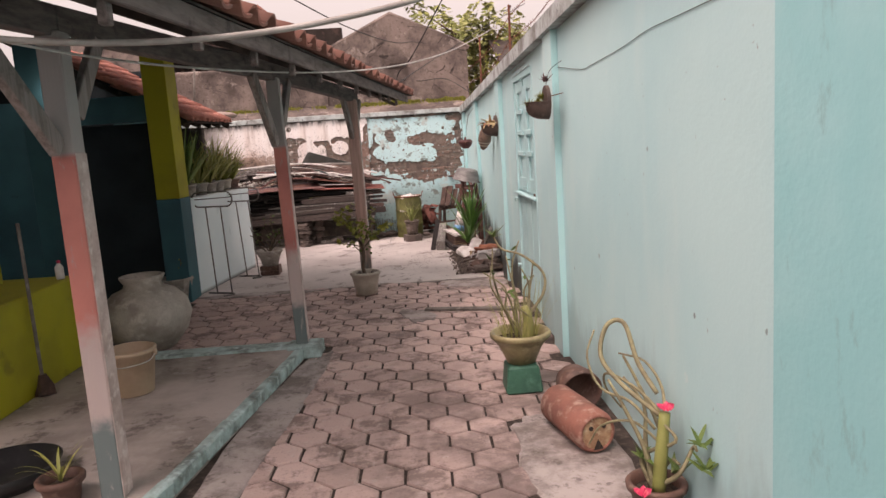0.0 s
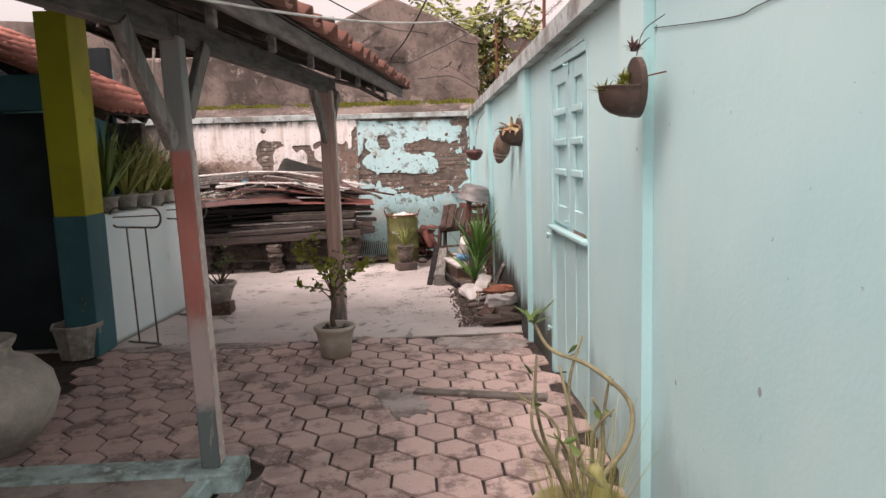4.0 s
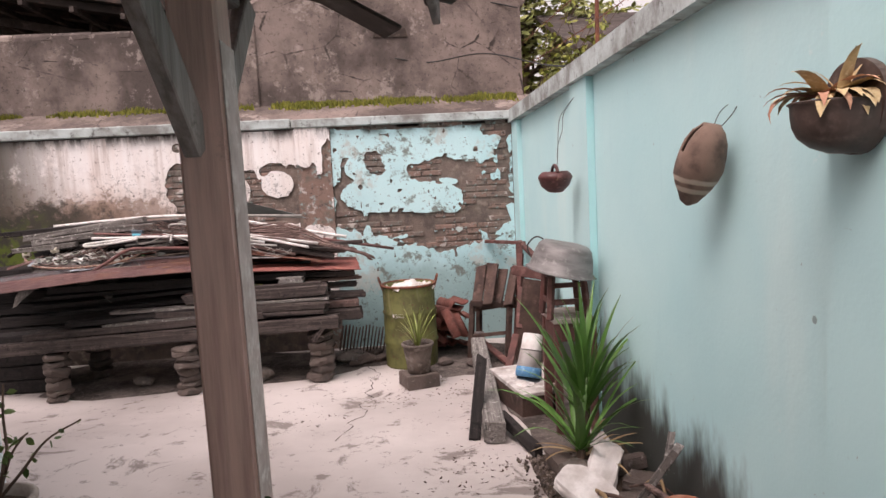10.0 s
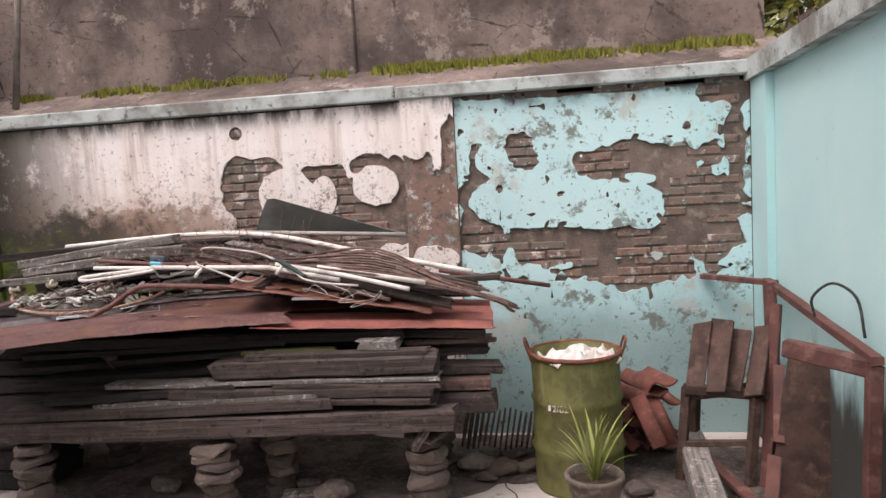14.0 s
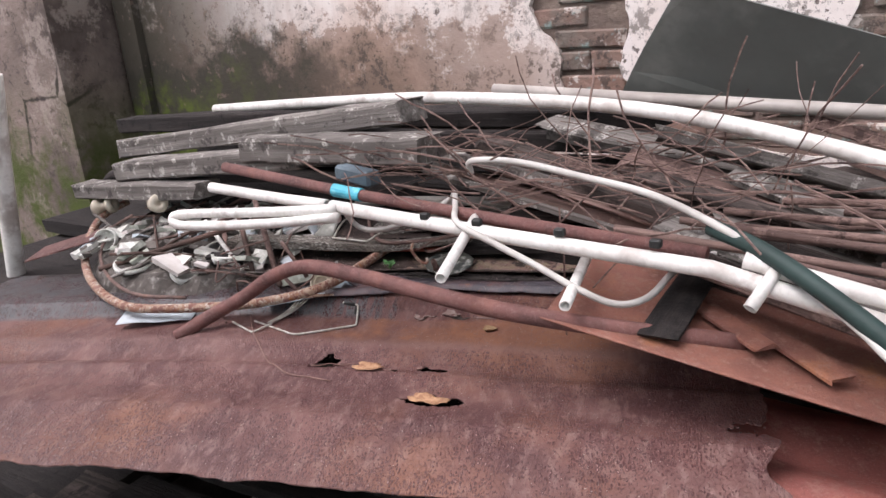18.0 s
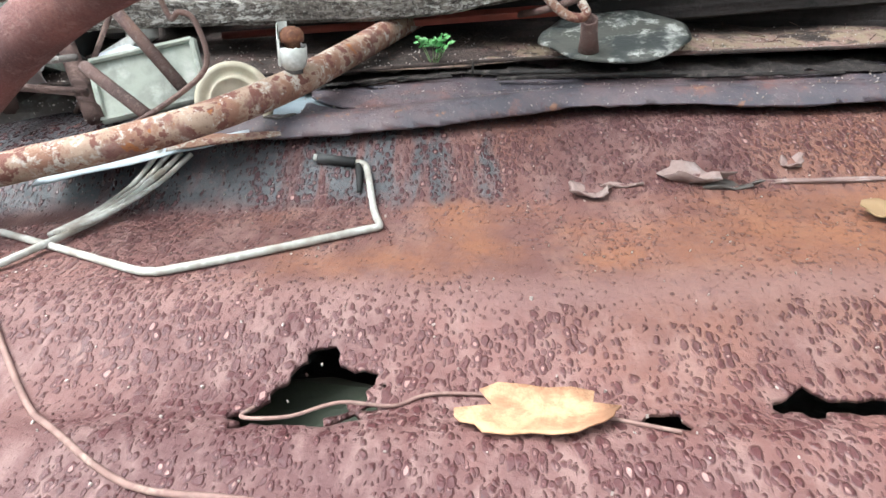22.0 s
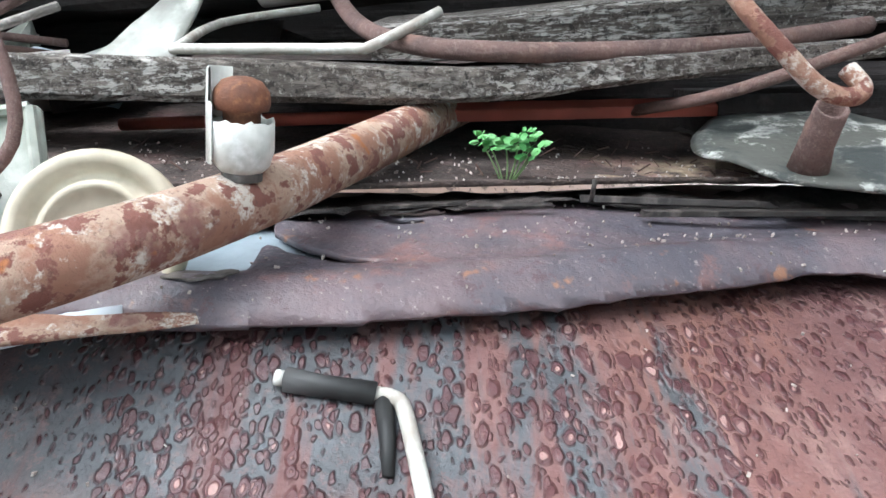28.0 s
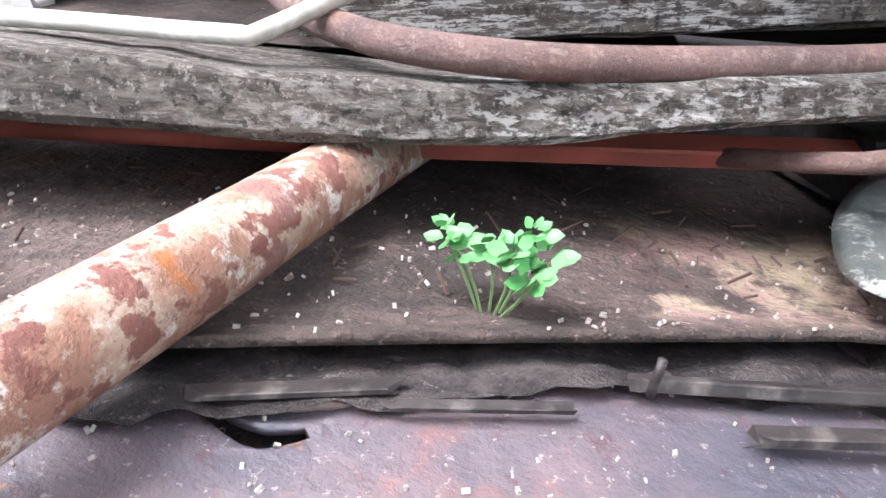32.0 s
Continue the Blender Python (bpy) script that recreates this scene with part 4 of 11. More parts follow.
k.bump(k.noise(50, 4), 0.4, 0.006)
M_REDTILE = k.done(c, 0.85)


def tile_mesh(wide, long, material, thick=0.012):
    """An S-shaped pantile: a roll and a trough; its lower end at y = 0."""
    n = 10
    prof = []
    for i in range(n + 1):
        u = i / n
        z = 0.042 * math.sin(math.pi * min(1, u / 0.55)) if u < 0.55 else -0.012 * math.sin(math.pi * (u - 0.55) / 0.45)
        prof.append(((u - 0.5) * wide * 1.08, z))
    bm = bmesh.new()
    rows = []
    for y, lift in ((0, 0.016), (long, 0.0)):
        rows.append([bm.verts.new((x, y, z + lift)) for x, z in prof] + [bm.verts.new((x, y, z + lift - thick)) for x, z in reversed(prof)])
    a, b = rows
    m = len(a)
    for i in range(m):
        j = (i + 1) % m
        bm.faces.new((a[i], b[i], b[j], a[j]))
    for ring in rows:
        for i in range(n):
            bm.faces.new((ring[i], ring[i + 1], ring[m - 2 - i], ring[m - 1 - i]))
    bmesh.ops.recalc_face_normals(bm, faces=bm.faces)
    me = bpy.data.meshes.new("tile")
    bm.to_mesh(me)
    bm.free()
    me.materials.append(material)
    for p in me.polygons:
        p.use_smooth = abs(p.normal.y) < 0.5
    return me


def lay_tiles(parent, origin, along, upward, normal, width, count_a, count_u, mesh, pitch, skip=None, seed=1):
    random.seed(seed)
    side = along.normalized()
    for j in range(count_u):
        for i in range(count_a):
            if skip and skip(i, j):
                continue
            ob = new("tile", mesh)
            ob.parent = parent
            p = origin + side * (i + 0.5) * width + upward * (j * pitch) + normal * (0.008 + 0.004 * random.random())
            m = Matrix((side, upward, normal)).transposed().to_4x4()
            m.translation = p
            ob.matrix_world = m @ pose(random.uniform(-0.004, 0.004), random.uniform(-0.015, 0.015), 0, random.uniform(-1.5, 1.5), random.uniform(-1.5, 1.5), random.uniform(-2, 2))


TILE = tile_mesh(0.215, 0.30, M_OLDTILE)
lay_tiles(porch, EA - rise * 0.07, run, rise, nrm, 0.215, int(LEN / 0.215), 6, TILE, 0.25, None, 4)
# plain tile sheet over the added length, blocking sky light as well
tagged(part("upper_tiles", sheet_on(EA + rise * 1.45 + nrm * 0.004, run, rise, nrm, LEN, 3.05, 0.02), M_OLDTILE, porch), kind="stuff")
# broken sheet pieces hanging at the far end of the porch roof
for i, (a, b, w) in enumerate((((-0.12, 7.0, 2.22), (0.20, 7.06, 2.05), 0.16), ((-0.30, 6.95, 2.24), (0.02, 7.05, 2.16), 0.2), ((0.1, 7.02, 2.22), (0.42, 7.1, 2.16), 0.12))):
    part("broken_board", rumple(bar(a, b, w, 0.012, 0.002), 0.02, 6, i), M_DARKWOOD, porch, "broken dark board end")

# ---- house front beside the porch ----
k = Nodes("yellow_paint")
c = k.mix(k.ramp(k.noise(1.5, 4), 0.35, 0.7), (0.44, 0.40, 0.018), (0.34, 0.30, 0.02))
c = k.mix(k.ramp(k.noise(4, 5, 0.65), 0.58, 0.72, 0, 0.5), c, (0.16, 0.14, 0.02))
k.bump(k.noise(30, 4), 0.25, 0.005)
M_YELLOW = k.done(c, 0.7)
k = Nodes("teal_paint")
c = k.mix(k.ramp(k.noise(1.5, 4), 0.35, 0.7), (0.045, 0.155, 0.185), (0.032, 0.11, 0.135))
c = k.mix(k.ramp(k.noise(9, 5, 0.65), 0.6, 0.72, 0, 0.5), c, (0.03, 0.09, 0.10))
k.bump(k.noise(30, 4), 0.25, 0.005)
M_TEAL = k.done(c, 0.65)
M_BLUEWALL = painted("sky_blue_wall", (0.16, 0.36, 0.42), (0.08, 0.18, 0.20))
house = thing("house_front", "dim porch front of a house in yellow and teal paint", "house")
part("wall", box(-4.4, -3.32, 6.55, 6.7, 0, 2.3), M_TEAL, house)
part("wall", box(-3.32, -2.46, 6.55, 6.7, 2.02, 2.3), M_TEAL, house)
part("jamb", box(-3.42, -3.30, 6.50, 6.549, 0, 2.03, 0.004), M_BLUEWALL, house)
part("wall", box(-4.55, -4.4, -3.2, 6.7, 0, 4.0), M_TEAL, house)
part("pillar", box(-3.2, -2.86, 5.3, 5.6, 0, 2.75, 0.008), M_TEAL, house, "teal pillar with a lamp")
part("pillar", box(-3.15, -2.75, 3.55, 3.85, 0.07, 2.6, 0.008), M_YELLOW, house, "yellow painted pillar")
col = part("pillar", box(-2.46, -2.21, 6.36, 6.70, 1.16, 2.75, 0.006), M_YELLOW, house, "yellow painted pillar")
part("pillar_base", box(-2.465, -2.205, 6.355, 6.705, 0, 1.158, 0.006), M_TEAL, house, "teal painted foot of the pillar")
counter = part("counter", box(-3.4, -2.27, 2.5, 4.02, 0.07, 0.75, 0.01), M_YELLOW, house, "yellow painted counter wall")
# near-black: the shade inside the room is put into this colour
M_INSIDE = worn("shaded_room_paint", (0.02, 0.035, 0.042), (0.01, 0.016, 0.02), None, 2, 40)
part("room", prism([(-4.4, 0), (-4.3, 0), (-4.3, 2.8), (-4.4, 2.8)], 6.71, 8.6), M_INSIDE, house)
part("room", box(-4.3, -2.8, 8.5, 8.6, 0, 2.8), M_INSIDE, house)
part("door_leaf", box(-3.29, -2.47, 6.60, 6.64, 0.02, 2.0, 0.004), M_INSIDE, house, "dark blue door leaf, colour deepened for its shade")
# lit bulb on the pillar
k = Nodes("bulb_glow")
k.bsdf.inputs["Emission Color"].default_value = (1.0, 0.97, 0.92, 1)
k.bsdf.inputs["Emission Strength"].default_value = 25.0
M_BULB = k.done((0.9, 0.9, 0.88), 0.4)
lamp = thing("wall_lamp", "lit white bulb in a small holder on a teal pillar", "lamp")
part("holder", lathe([(0, 0), (0.022, 0), (0.02, 0.04), (0, 0.04)], 12, pose(-2.87, 5.30, 2.245, 90)), M_INSIDE, lamp)
part("bulb", lathe([(0, 0), (0.012, 0.005), (0.03, 0.03), (0.032, 0.05), (0.02, 0.072), (0, 0.078)], 16, pose(-2.87, 5.262, 2.245, 90)), M_BULB, lamp.children[0], "glowing bulb", True)

# ---- planter ledge and the small tiled lean-to behind it ----
LA, LB = Vector((-2.235, 6.60, 0)), Vector((-1.985, 8.62, 0))
ld = (LB - LA).normalized()
ln = Vector((-ld.y, ld.x, 0))
ledge = thing("planter_ledge", "pale aqua painted masonry ledge carrying potted plants", "ledge", kind="structure")
bm = bmesh.new()
add_box(bm, 0, (LB - LA).length, 0, 0.34, 0, 1.13, Matrix.Translation(LA) @ Matrix(((ld.x, ln.x, 0, 0), (ld.y, ln.y, 0, 0), (0, 0, 1, 0), (0, 0, 0, 1))), 0.008)
k = Nodes("pale_ledge_paint")
c = k.mix(k.ramp(k.noise(1.2, 4), 0.35, 0.7), (0.78, 0.87, 0.885), (0.70, 0.82, 0.85))
c = k.mix(k.ramp(k.noise(5, 5, 0.65, vec=k.scaled(1, 1, 0.4)), 0.6, 0.75, 0, 0.5), c, (0.34, 0.46, 0.47))
c = k.mix(k.ramp(k.axis("Z"), 0.06, 0.0), c, (0.2, 0.22, 0.21))
k.bump(k.noise(25, 4), 0.25, 0.006)
M_LEDGE = k.done(c, 0.7)
part("body", bm, M_LEDGE, ledge)
annex = thing("lean_to", "small lean-to with aqua wall under red clay tiles", "house")
part("wall", box(-2.95, -2.85, 6.71, 8.5, 0, 2.2), M_BLUEWALL, annex)
part("wall", box(-4.3, -2.85, 8.61, 8.75, 0, 2.6), M_BLUEWALL, annex)
part("gable_stub", rumple(box(-2.84, -2.5, 8.45, 8.6, 1.4, 2.0, 0.01), 0.03, 4), M_RENDER, annex)
RA, RB = Vector((-2.13, 6.72, 2.0)), Vector((-2.13, 8.80, 2.05))
rrun = (RB - RA).normalized()
rrise = Vector((-math.cos(radians(29)), 0, math.sin(radians(29))))
rn = rrun.cross(rrise).normalized()
rn = rn if rn.z > 0 else -rn
RT = tile_mesh(0.18, 0.27, M_REDTILE)
lay_tiles(annex, RA, rrun, rrise, rn, 0.18, 11, 9, RT, 0.215, None, 9)
for i in range(5):
    a = RA + rrun * (0.1 + 0.45 * i) - rn * 0.06
    part("rafter", bar(a, a + rrise * 2.2, 0.05, 0.06), M_DARKWOOD, annex)
part("underlay", sheet_on(RA - rn * 0.02, rrun, rrise, rn, (RB - RA).length, 2.1, 0.006), M_DARKWOOD, annex)
sack = tagged(part("sack", rumple(lathe([(0, 0), (0.16, 0.01), (0.2, 0.06), (0.15, 0.13), (0, 0.16)], 18, Matrix.Translation((-2.28, 8.76, 2.125)) @ Matrix.Diagonal((1.1, 0.7, 0.6, 1))), 0.04, 6), worn("pale_sack", (0.55, 0.43, 0.38), (0.3, 0.22, 0.19)), None, "", True), "pale crumpled sack lying on the lean-to tiles", "sack")

# ---- shared small-thing helpers ----
def strap(bm, base, yaw, length, width, lift=70, droop=60, fold=0.25, n=7):
    """A strap leaf that rises and bends over."""
    p = Vector(base)
    side = Vector((-math.sin(yaw), math.cos(yaw), 0))
    out = Vector((math.cos(yaw), math.sin(yaw), 0))
    rows = []
    for i in range(n + 1):
        t = i / n
        w = width * (0.55 + 0.9 * t - 1.42 * t * t) if t < 1 else 0.0008
        el = radians(lift - droop * t * t)
        up = Vector((-out.x * math.sin(el), -out.y * math.sin(el), math.cos(el)))
        rows.append([bm.verts.new(p - side * w / 2 + up * w * fold * 0.5), bm.verts.new(p), bm.verts.new(p + side * w / 2 + up * w * fold * 0.5)])
        p = p + (out * math.cos(el) + Vector((0, 0, math.sin(el)))) * (length / n)
    for a, b in zip(rows, rows[1:]):
        bm.faces.new((a[0], a[1], b[1], b[0]))
        bm.faces.new((a[1], a[2], b[2], b[1]))


def leaflet(bm, p, d, size, wide=0.5, roll=0.0):
    """A small pointed leaf with a folded midrib."""
    d = Vector(d).normalized()
    s = d.orthogonal().normalized()
    s = Matrix.Rotation(roll, 3, d) @ s
    n = d.cross(s)
    w = size * wide / 2
    a, m1, m2, tip = Vector(p), Vector(p) + d * size * 0.35, Vector(p) + d * size * 0.72, Vector(p) + d * size
    va, vm1, vm2, vt = [bm.verts.new(q) for q in (a, m1 - n * size * 0.05, m2 - n * size * 0.05, tip)]
    for sg in (1, -1):
        l1, l2 = bm.verts.new(m1 + s * w * sg), bm.verts.new(m2 + s * w * 0.75 * sg)
        fs = [(va, vm1, l1), (vm1, vm2, l2, l1), (vm2, vt, l2)]
        for f in fs:
            bm.faces.new(f if sg > 0 else f[::-1])


def leafy(name, base, dark, light, rough=0.5):
    k = Nodes(name)
    c = k.mix(k.island(), dark, light)
    c = k.mix(k.ramp(k.noise(20, 4), 0.4, 0.7, 0, 0.6), c, base)
    k.bump(k.noise(90, 3), 0.2, 0.002)
    m = k.done(c, rough)
    k.bsdf.inputs["Subsurface Weight"].default_value = 0.0
    return m


M_LEAF = leafy("green_leaf", (0.07, 0.13, 0.03), (0.045, 0.09, 0.02), (0.14, 0.20, 0.05))
M_YLEAF = leafy("yellow_green_leaf", (0.20, 0.23, 0.03), (0.09, 0.12, 0.02), (0.34, 0.33, 0.06))
M_SPIKE = leafy("strap_leaf", (0.17, 0.27, 0.07), (0.08, 0.15, 0.04), (0.30, 0.40, 0.12), 0.4)
M_PALELEAF = leafy("pale_strap_leaf", (0.32, 0.33, 0.08), (0.16, 0.19, 0.045), (0.46, 0.43, 0.14), 0.5)
M_DRYLEAF = leafy("dry_leaf", (0.34, 0.22, 0.11), (0.22, 0.13, 0.07), (0.48, 0.36, 0.2), 0.8)
M_STEM = worn("grey_stem", (0.30, 0.27, 0.16), (0.16, 0.13, 0.08), (0.38, 0.36, 0.2), 14, 80)
M_BARK = worn("brown_bark", (0.16, 0.11, 0.08), (0.07, 0.05, 0.04), None, 10, 70, 0.95, 0.6, 0.01)
M_CEMPOT = worn("cement_pot", (0.44, 0.39, 0.35), (0.20, 0.17, 0.15), (0.52, 0.48, 0.44), 6, 70)
M_CREAMPOT = worn("cream_glazed_pot", (0.56, 0.50, 0.43), (0.34, 0.29, 0.24), None, 5, 60, 0.45, 0.15)
M_OLIVEPOT = worn("olive_glazed_pot", (0.40, 0.34, 0.18), (0.18, 0.14, 0.08), (0.48, 0.42, 0.25), 6, 60, 0.4, 0.15)
M_TERRA = worn("terracotta", (0.40, 0.15, 0.09), (0.18, 0.075, 0.05), (0.46, 0.24, 0.17), 7, 80)
M_BROWNPOT = worn("brown_clay", (0.16, 0.085, 0.065), (0.07, 0.04, 0.035), (0.24, 0.15, 0.12), 8, 70, 0.6)
M_EARTH = worn("potting_soil", (0.075, 0.05, 0.035), (0.03, 0.022, 0.018), (0.14, 0.1, 0.07), 30, 120, 0.95, 0.8, 0.01)
M_IRON = worn("grey_painted_iron", (0.22, 0.21, 0.20), (0.11, 0.085, 0.07), (0.38, 0.37, 0.36), 9, 90, 0.55, metal=0.2)
M_STONE = worn("rubble_stone", (0.28, 0.235, 0.21), (0.11, 0.09, 0.078), (0.42, 0.37, 0.34), 9, 70, 0.95, 0.6, 0.01, vary=0.6)
M_FOAM = worn("white_foam", (0.78, 0.74, 0.72), (0.5, 0.45, 0.42), None, 10, 60, 0.8)
M_WIRE = worn("black_cable", (0.03, 0.03, 0.03), (0.015, 0.015, 0.015), (0.08, 0.08, 0.08), 8, 60, 0.6)
M_WHITECABLE = worn("white_cable", (0.62, 0.60, 0.57), (0.35, 0.32, 0.3), None, 8, 60, 0.5)
M_ROOTWOOD = worn("dark_broken_wood", (0.11, 0.066, 0.054), (0.04, 0.026, 0.022), (0.155, 0.095, 0.078), 7, 80, 0.9, 0.5, 0.006)
M_REDWOOD = worn("red_brown_wood", (0.155, 0.062, 0.052), (0.065, 0.03, 0.027), (0.22, 0.11, 0.095), 6, 80, 0.7, 0.4, 0.005)
M_PINKFLOWER = worn("pink_petal", (0.75, 0.06, 0.14), (0.55, 0.03, 0.1), (0.85, 0.25, 0.25), 30, 80, 0.6)


def pot(name, label, at, r0, r1, h, material, rim=0.015, soil=True, n=28, group="", octo=False):
    """A flower pot with a thick rim and soil."""
    t = thing(name, label, "flower pot", pose(*at), group)
    n = 8 if octo else n
    prof = [(0, 0), (r0, 0), (r0 + (r1 - r0) * 0.5, h * 0.5), (r1, h - rim * 2.2), (r1 + rim * 0.8, h - rim * 2), (r1 + rim, h - rim * 0.6), (r1 + rim * 0.5, h), (r1 - rim * 0.6, h - 0.002), (r1 - rim, h - rim * 3), (r0 * 0.9, 0.03), (0, 0.03)]
    part("body", lathe(prof, n), material, t, "", not octo)
    if soil:
        part("soil", rumple(lathe([(r1 - rim * 0.9, h - rim * 3.2), (r1 * 0.5, h - rim * 2.7), (0, h - rim * 2.6)], 18), 0.012, 25), M_EARTH, t.children[0], "dark soil")
    return t


def stems(t, at, tips, r, seed, leaves=0, size=0.05, lmat=None, smat=None, wob=0.05, wide=0.5, base_spread=0.02, along=0.35):
    """Bent stems from a point to the tips, with leaves on their outer part."""
    random.seed(seed)
    lb = bmesh.new()
    for tip in tips:
        a, b = Vector(at) + Vector((random.uniform(-1, 1), random.uniform(-1, 1), 0)) * base_spread, Vector(tip)
        m1 = a.lerp(b, 0.35) + Vector((random.uniform(-1, 1), random.uniform(-1, 1), 0.3)) * wob
        m2 = a.lerp(b, 0.7) + Vector((random.uniform(-1, 1), random.uniform(-1, 1), 0.4)) * wob
        pts = smooth_path([a, m1, m2, b], 5)
        part("stem", tube(pts, r, 6, taper=r * 0.45), smat or M_STEM, t, "", True)
        for i in range(leaves):
            q = pts[int(len(pts) * along + (len(pts) * (1 - along) - 1) * (i + 0.5) / leaves)]
            d = Vector((random.uniform(-1, 1), random.uniform(-1, 1), random.uniform(-0.5, 0.6)))
            leaflet(lb, q + Vector((random.uniform(-1, 1), random.uniform(-1, 1), random.uniform(-1, 1))) * size * 0.3, d, size * random.uniform(0.6, 1.2), wide, random.random() * 6)
    if leaves:
        part("leaves", lb, lmat or M_LEAF, t)
    else:
        lb.free()


def rosette(t, at, count, length, width, material, seed, lift=(45, 85), droop=(20, 80), name="leaves", fold=0.25):
    random.seed(seed)
    bm = bmesh.new()
    for i in range(count):
        yaw = i * 2.4 + random.uniform(-0.4, 0.4)
        strap(bm, (at[0] + random.uniform(-0.015, 0.015), at[1] + random.uniform(-0.015, 0.015), at[2]), yaw, length * random.uniform(0.65, 1.1), width * random.uniform(0.7, 1.1), random.uniform(*lift), random.uniform(*droop), fold)
    part(name, bm, material, t, "", True)


# ---- porch front: jar, bucket, pots ----
jar = thing("water_jar", "large pale cement water jar with a wide belly", "jar", pose(-1.985, 4.47, 0.0) @ Matrix.Diagonal((0.98, 0.98, 1.02, 1)))
part("body", rumple(lathe([(0, 0), (0.17, 0), (0.22, 0.03), (0.33, 0.16), (0.375, 0.29), (0.35, 0.40), (0.26, 0.49), (0.165, 0.53), (0.15, 0.565), (0.175, 0.60), (0.185, 0.625), (0.165, 0.63), (0.14, 0.60), (0.13, 0.54), (0.2, 0.45), (0.3, 0.3), (0, 0.06)], 40), 0.006, 5), worn("jar_cement", (0.52, 0.47, 0.42), (0.26, 0.22, 0.19), (0.58, 0.53, 0.48), 4, 60), jar, "", True)
bucket = thing("bucket", "cream plastic bucket with a folded rim on the porch floor", "bucket", pose(-1.6, 3.12, 0.077))
part("body", lathe([(0, 0), (0.125, 0), (0.128, 0.01), (0.158, 0.27), (0.168, 0.272), (0.170, 0.295), (0.160, 0.30), (0.152, 0.295), (0.122, 0.015), (0, 0.012)], 36), worn("cream_plastic", (0.56, 0.41, 0.29), (0.38, 0.27, 0.19), None, 3, 40, 0.45, 0.08), bucket, "", True)
for s in (-1, 1):
    part("ear", box(0.155 * s - 0.02, 0.155 * s + 0.02, -0.025, 0.025, 0.24, 0.28, 0.006), bucket.children[0].data.materials[0], bucket)
part("handle", tube(smooth_path([(-0.172, 0, 0.262), (-0.15, -0.11, 0.23), (0, -0.172, 0.215), (0.15, -0.11, 0.23), (0.172, 0, 0.262)], 6), 0.004, 6), M_WHITECABLE, bucket, "thin wire handle", True)
oct1 = pot("octagonal_pot", "weathered cement octagonal pot with a thin dark shrub by the pillar", (-2.385, 6.40, 0.0), 0.15, 0.195, 0.285, M_CEMPOT, octo=True)
stems(oct1, (0, 0, 0.2), [(0.02, 0.02, 0.62), (0.1, -0.05, 0.5), (-0.08, 0.03, 0.5), (0.14, 0.0, 0.42)], 0.008, 31, 6, 0.05, M_LEAF, M_BARK)
basinb = tagged(part("black_basin", lathe([(0, 0), (0.17, 0), (0.24, 0.1), (0.25, 0.1), (0.18, 0.012), (0, 0.012)], 30, pose(-1.72, 1.86, 0.078)), worn("black_plastic", (0.02, 0.02, 0.022), (0.012, 0.012, 0.012), (0.05, 0.05, 0.05), 6, 60, 0.45), None, "", True), "shallow black plastic basin on the porch floor", "basin")
potf = pot("small_pot", "dark pot with yellowing strap leaves on the porch floor", (-1.34, 1.62, 0.077), 0.07, 0.09, 0.13, M_BROWNPOT)
rosette(potf, (0, 0, 0.11), 9, 0.26, 0.022, M_PALELEAF, 12, (40, 75), (30, 90))
broom = thing("broom", "worn stick broom leaning on the yellow wall", "broom", pose(-2.22, 3.2, 0.08))
part("stick", tube([(0, 0, 0.1), (-0.04, 0.06, 1.15)], 0.012, 8), M_WOODGREY, broom)
part("bristles", tube([(0.01, -0.01, 0.0), (0.005, 0, 0.06), (0, 0, 0.14)], [0.06, 0.05, 0.02], 10, rough=0.5), M_ROOTWOOD, broom)
bottle = thing("soap_bottle", "small white plastic bottle with pink print on the counter", "bottle", pose(-2.34, 3.86, 0.752))
part("body", lathe([(0, 0), (0.028, 0), (0.03, 0.01), (0.03, 0.09), (0.012, 0.115), (0.012, 0.12), (0, 0.12)], 18), M_FOAM, bottle, "", True)
part("cap", lathe([(0, 0.12), (0.014, 0.12), (0.013, 0.14), (0, 0.14)], 14), M_PINKFLOWER, bottle, "pink cap", True)

# ---- planters along the aqua wall ----
green = thing("plastic_stool", "green plastic stool under a glazed bowl pot", "stool", pose(0.93, 2.82, 0.0))
bm = bmesh.new()
vs = add_box(bm, -0.115, 0.115, -0.115, 0.115, 0.0, 0.17, None, 0.012)
for v in bm.verts:
    f = 1 - 0.16 * v.co.z / 0.17
    v.co.x *= f
    v.co.y *= f
part("body", bm, worn("green_plastic", (0.05, 0.17, 0.115), (0.03, 0.10, 0.07), (0.08, 0.22, 0.16), 5, 50, 0.5, 0.1), green)
bowl = pot("bowl_pot", "olive glazed bowl pot with a bare-stemmed shrub", (0.935, 2.84, 0.171), 0.09, 0.175, 0.20, M_OLIVEPOT, 0.018)
stems(bowl, (0.02, 0.02, 0.15), [(-0.14, 0.05, 0.72), (-0.05, 0.12, 0.66), (0.02, -0.05, 0.60), (0.12, 0.1, 0.62), (-0.2, 0.15, 0.56), (-0.11, -0.08, 0.50), (0.05, 0.2, 0.74), (-0.02, -0.1, 0.45), (-0.16, 0.0, 0.62), (0.1, -0.02, 0.55)], 0.009, 8, 2, 0.05, M_LEAF, M_STEM, 0.06, 0.4, 0.05, 0.8)
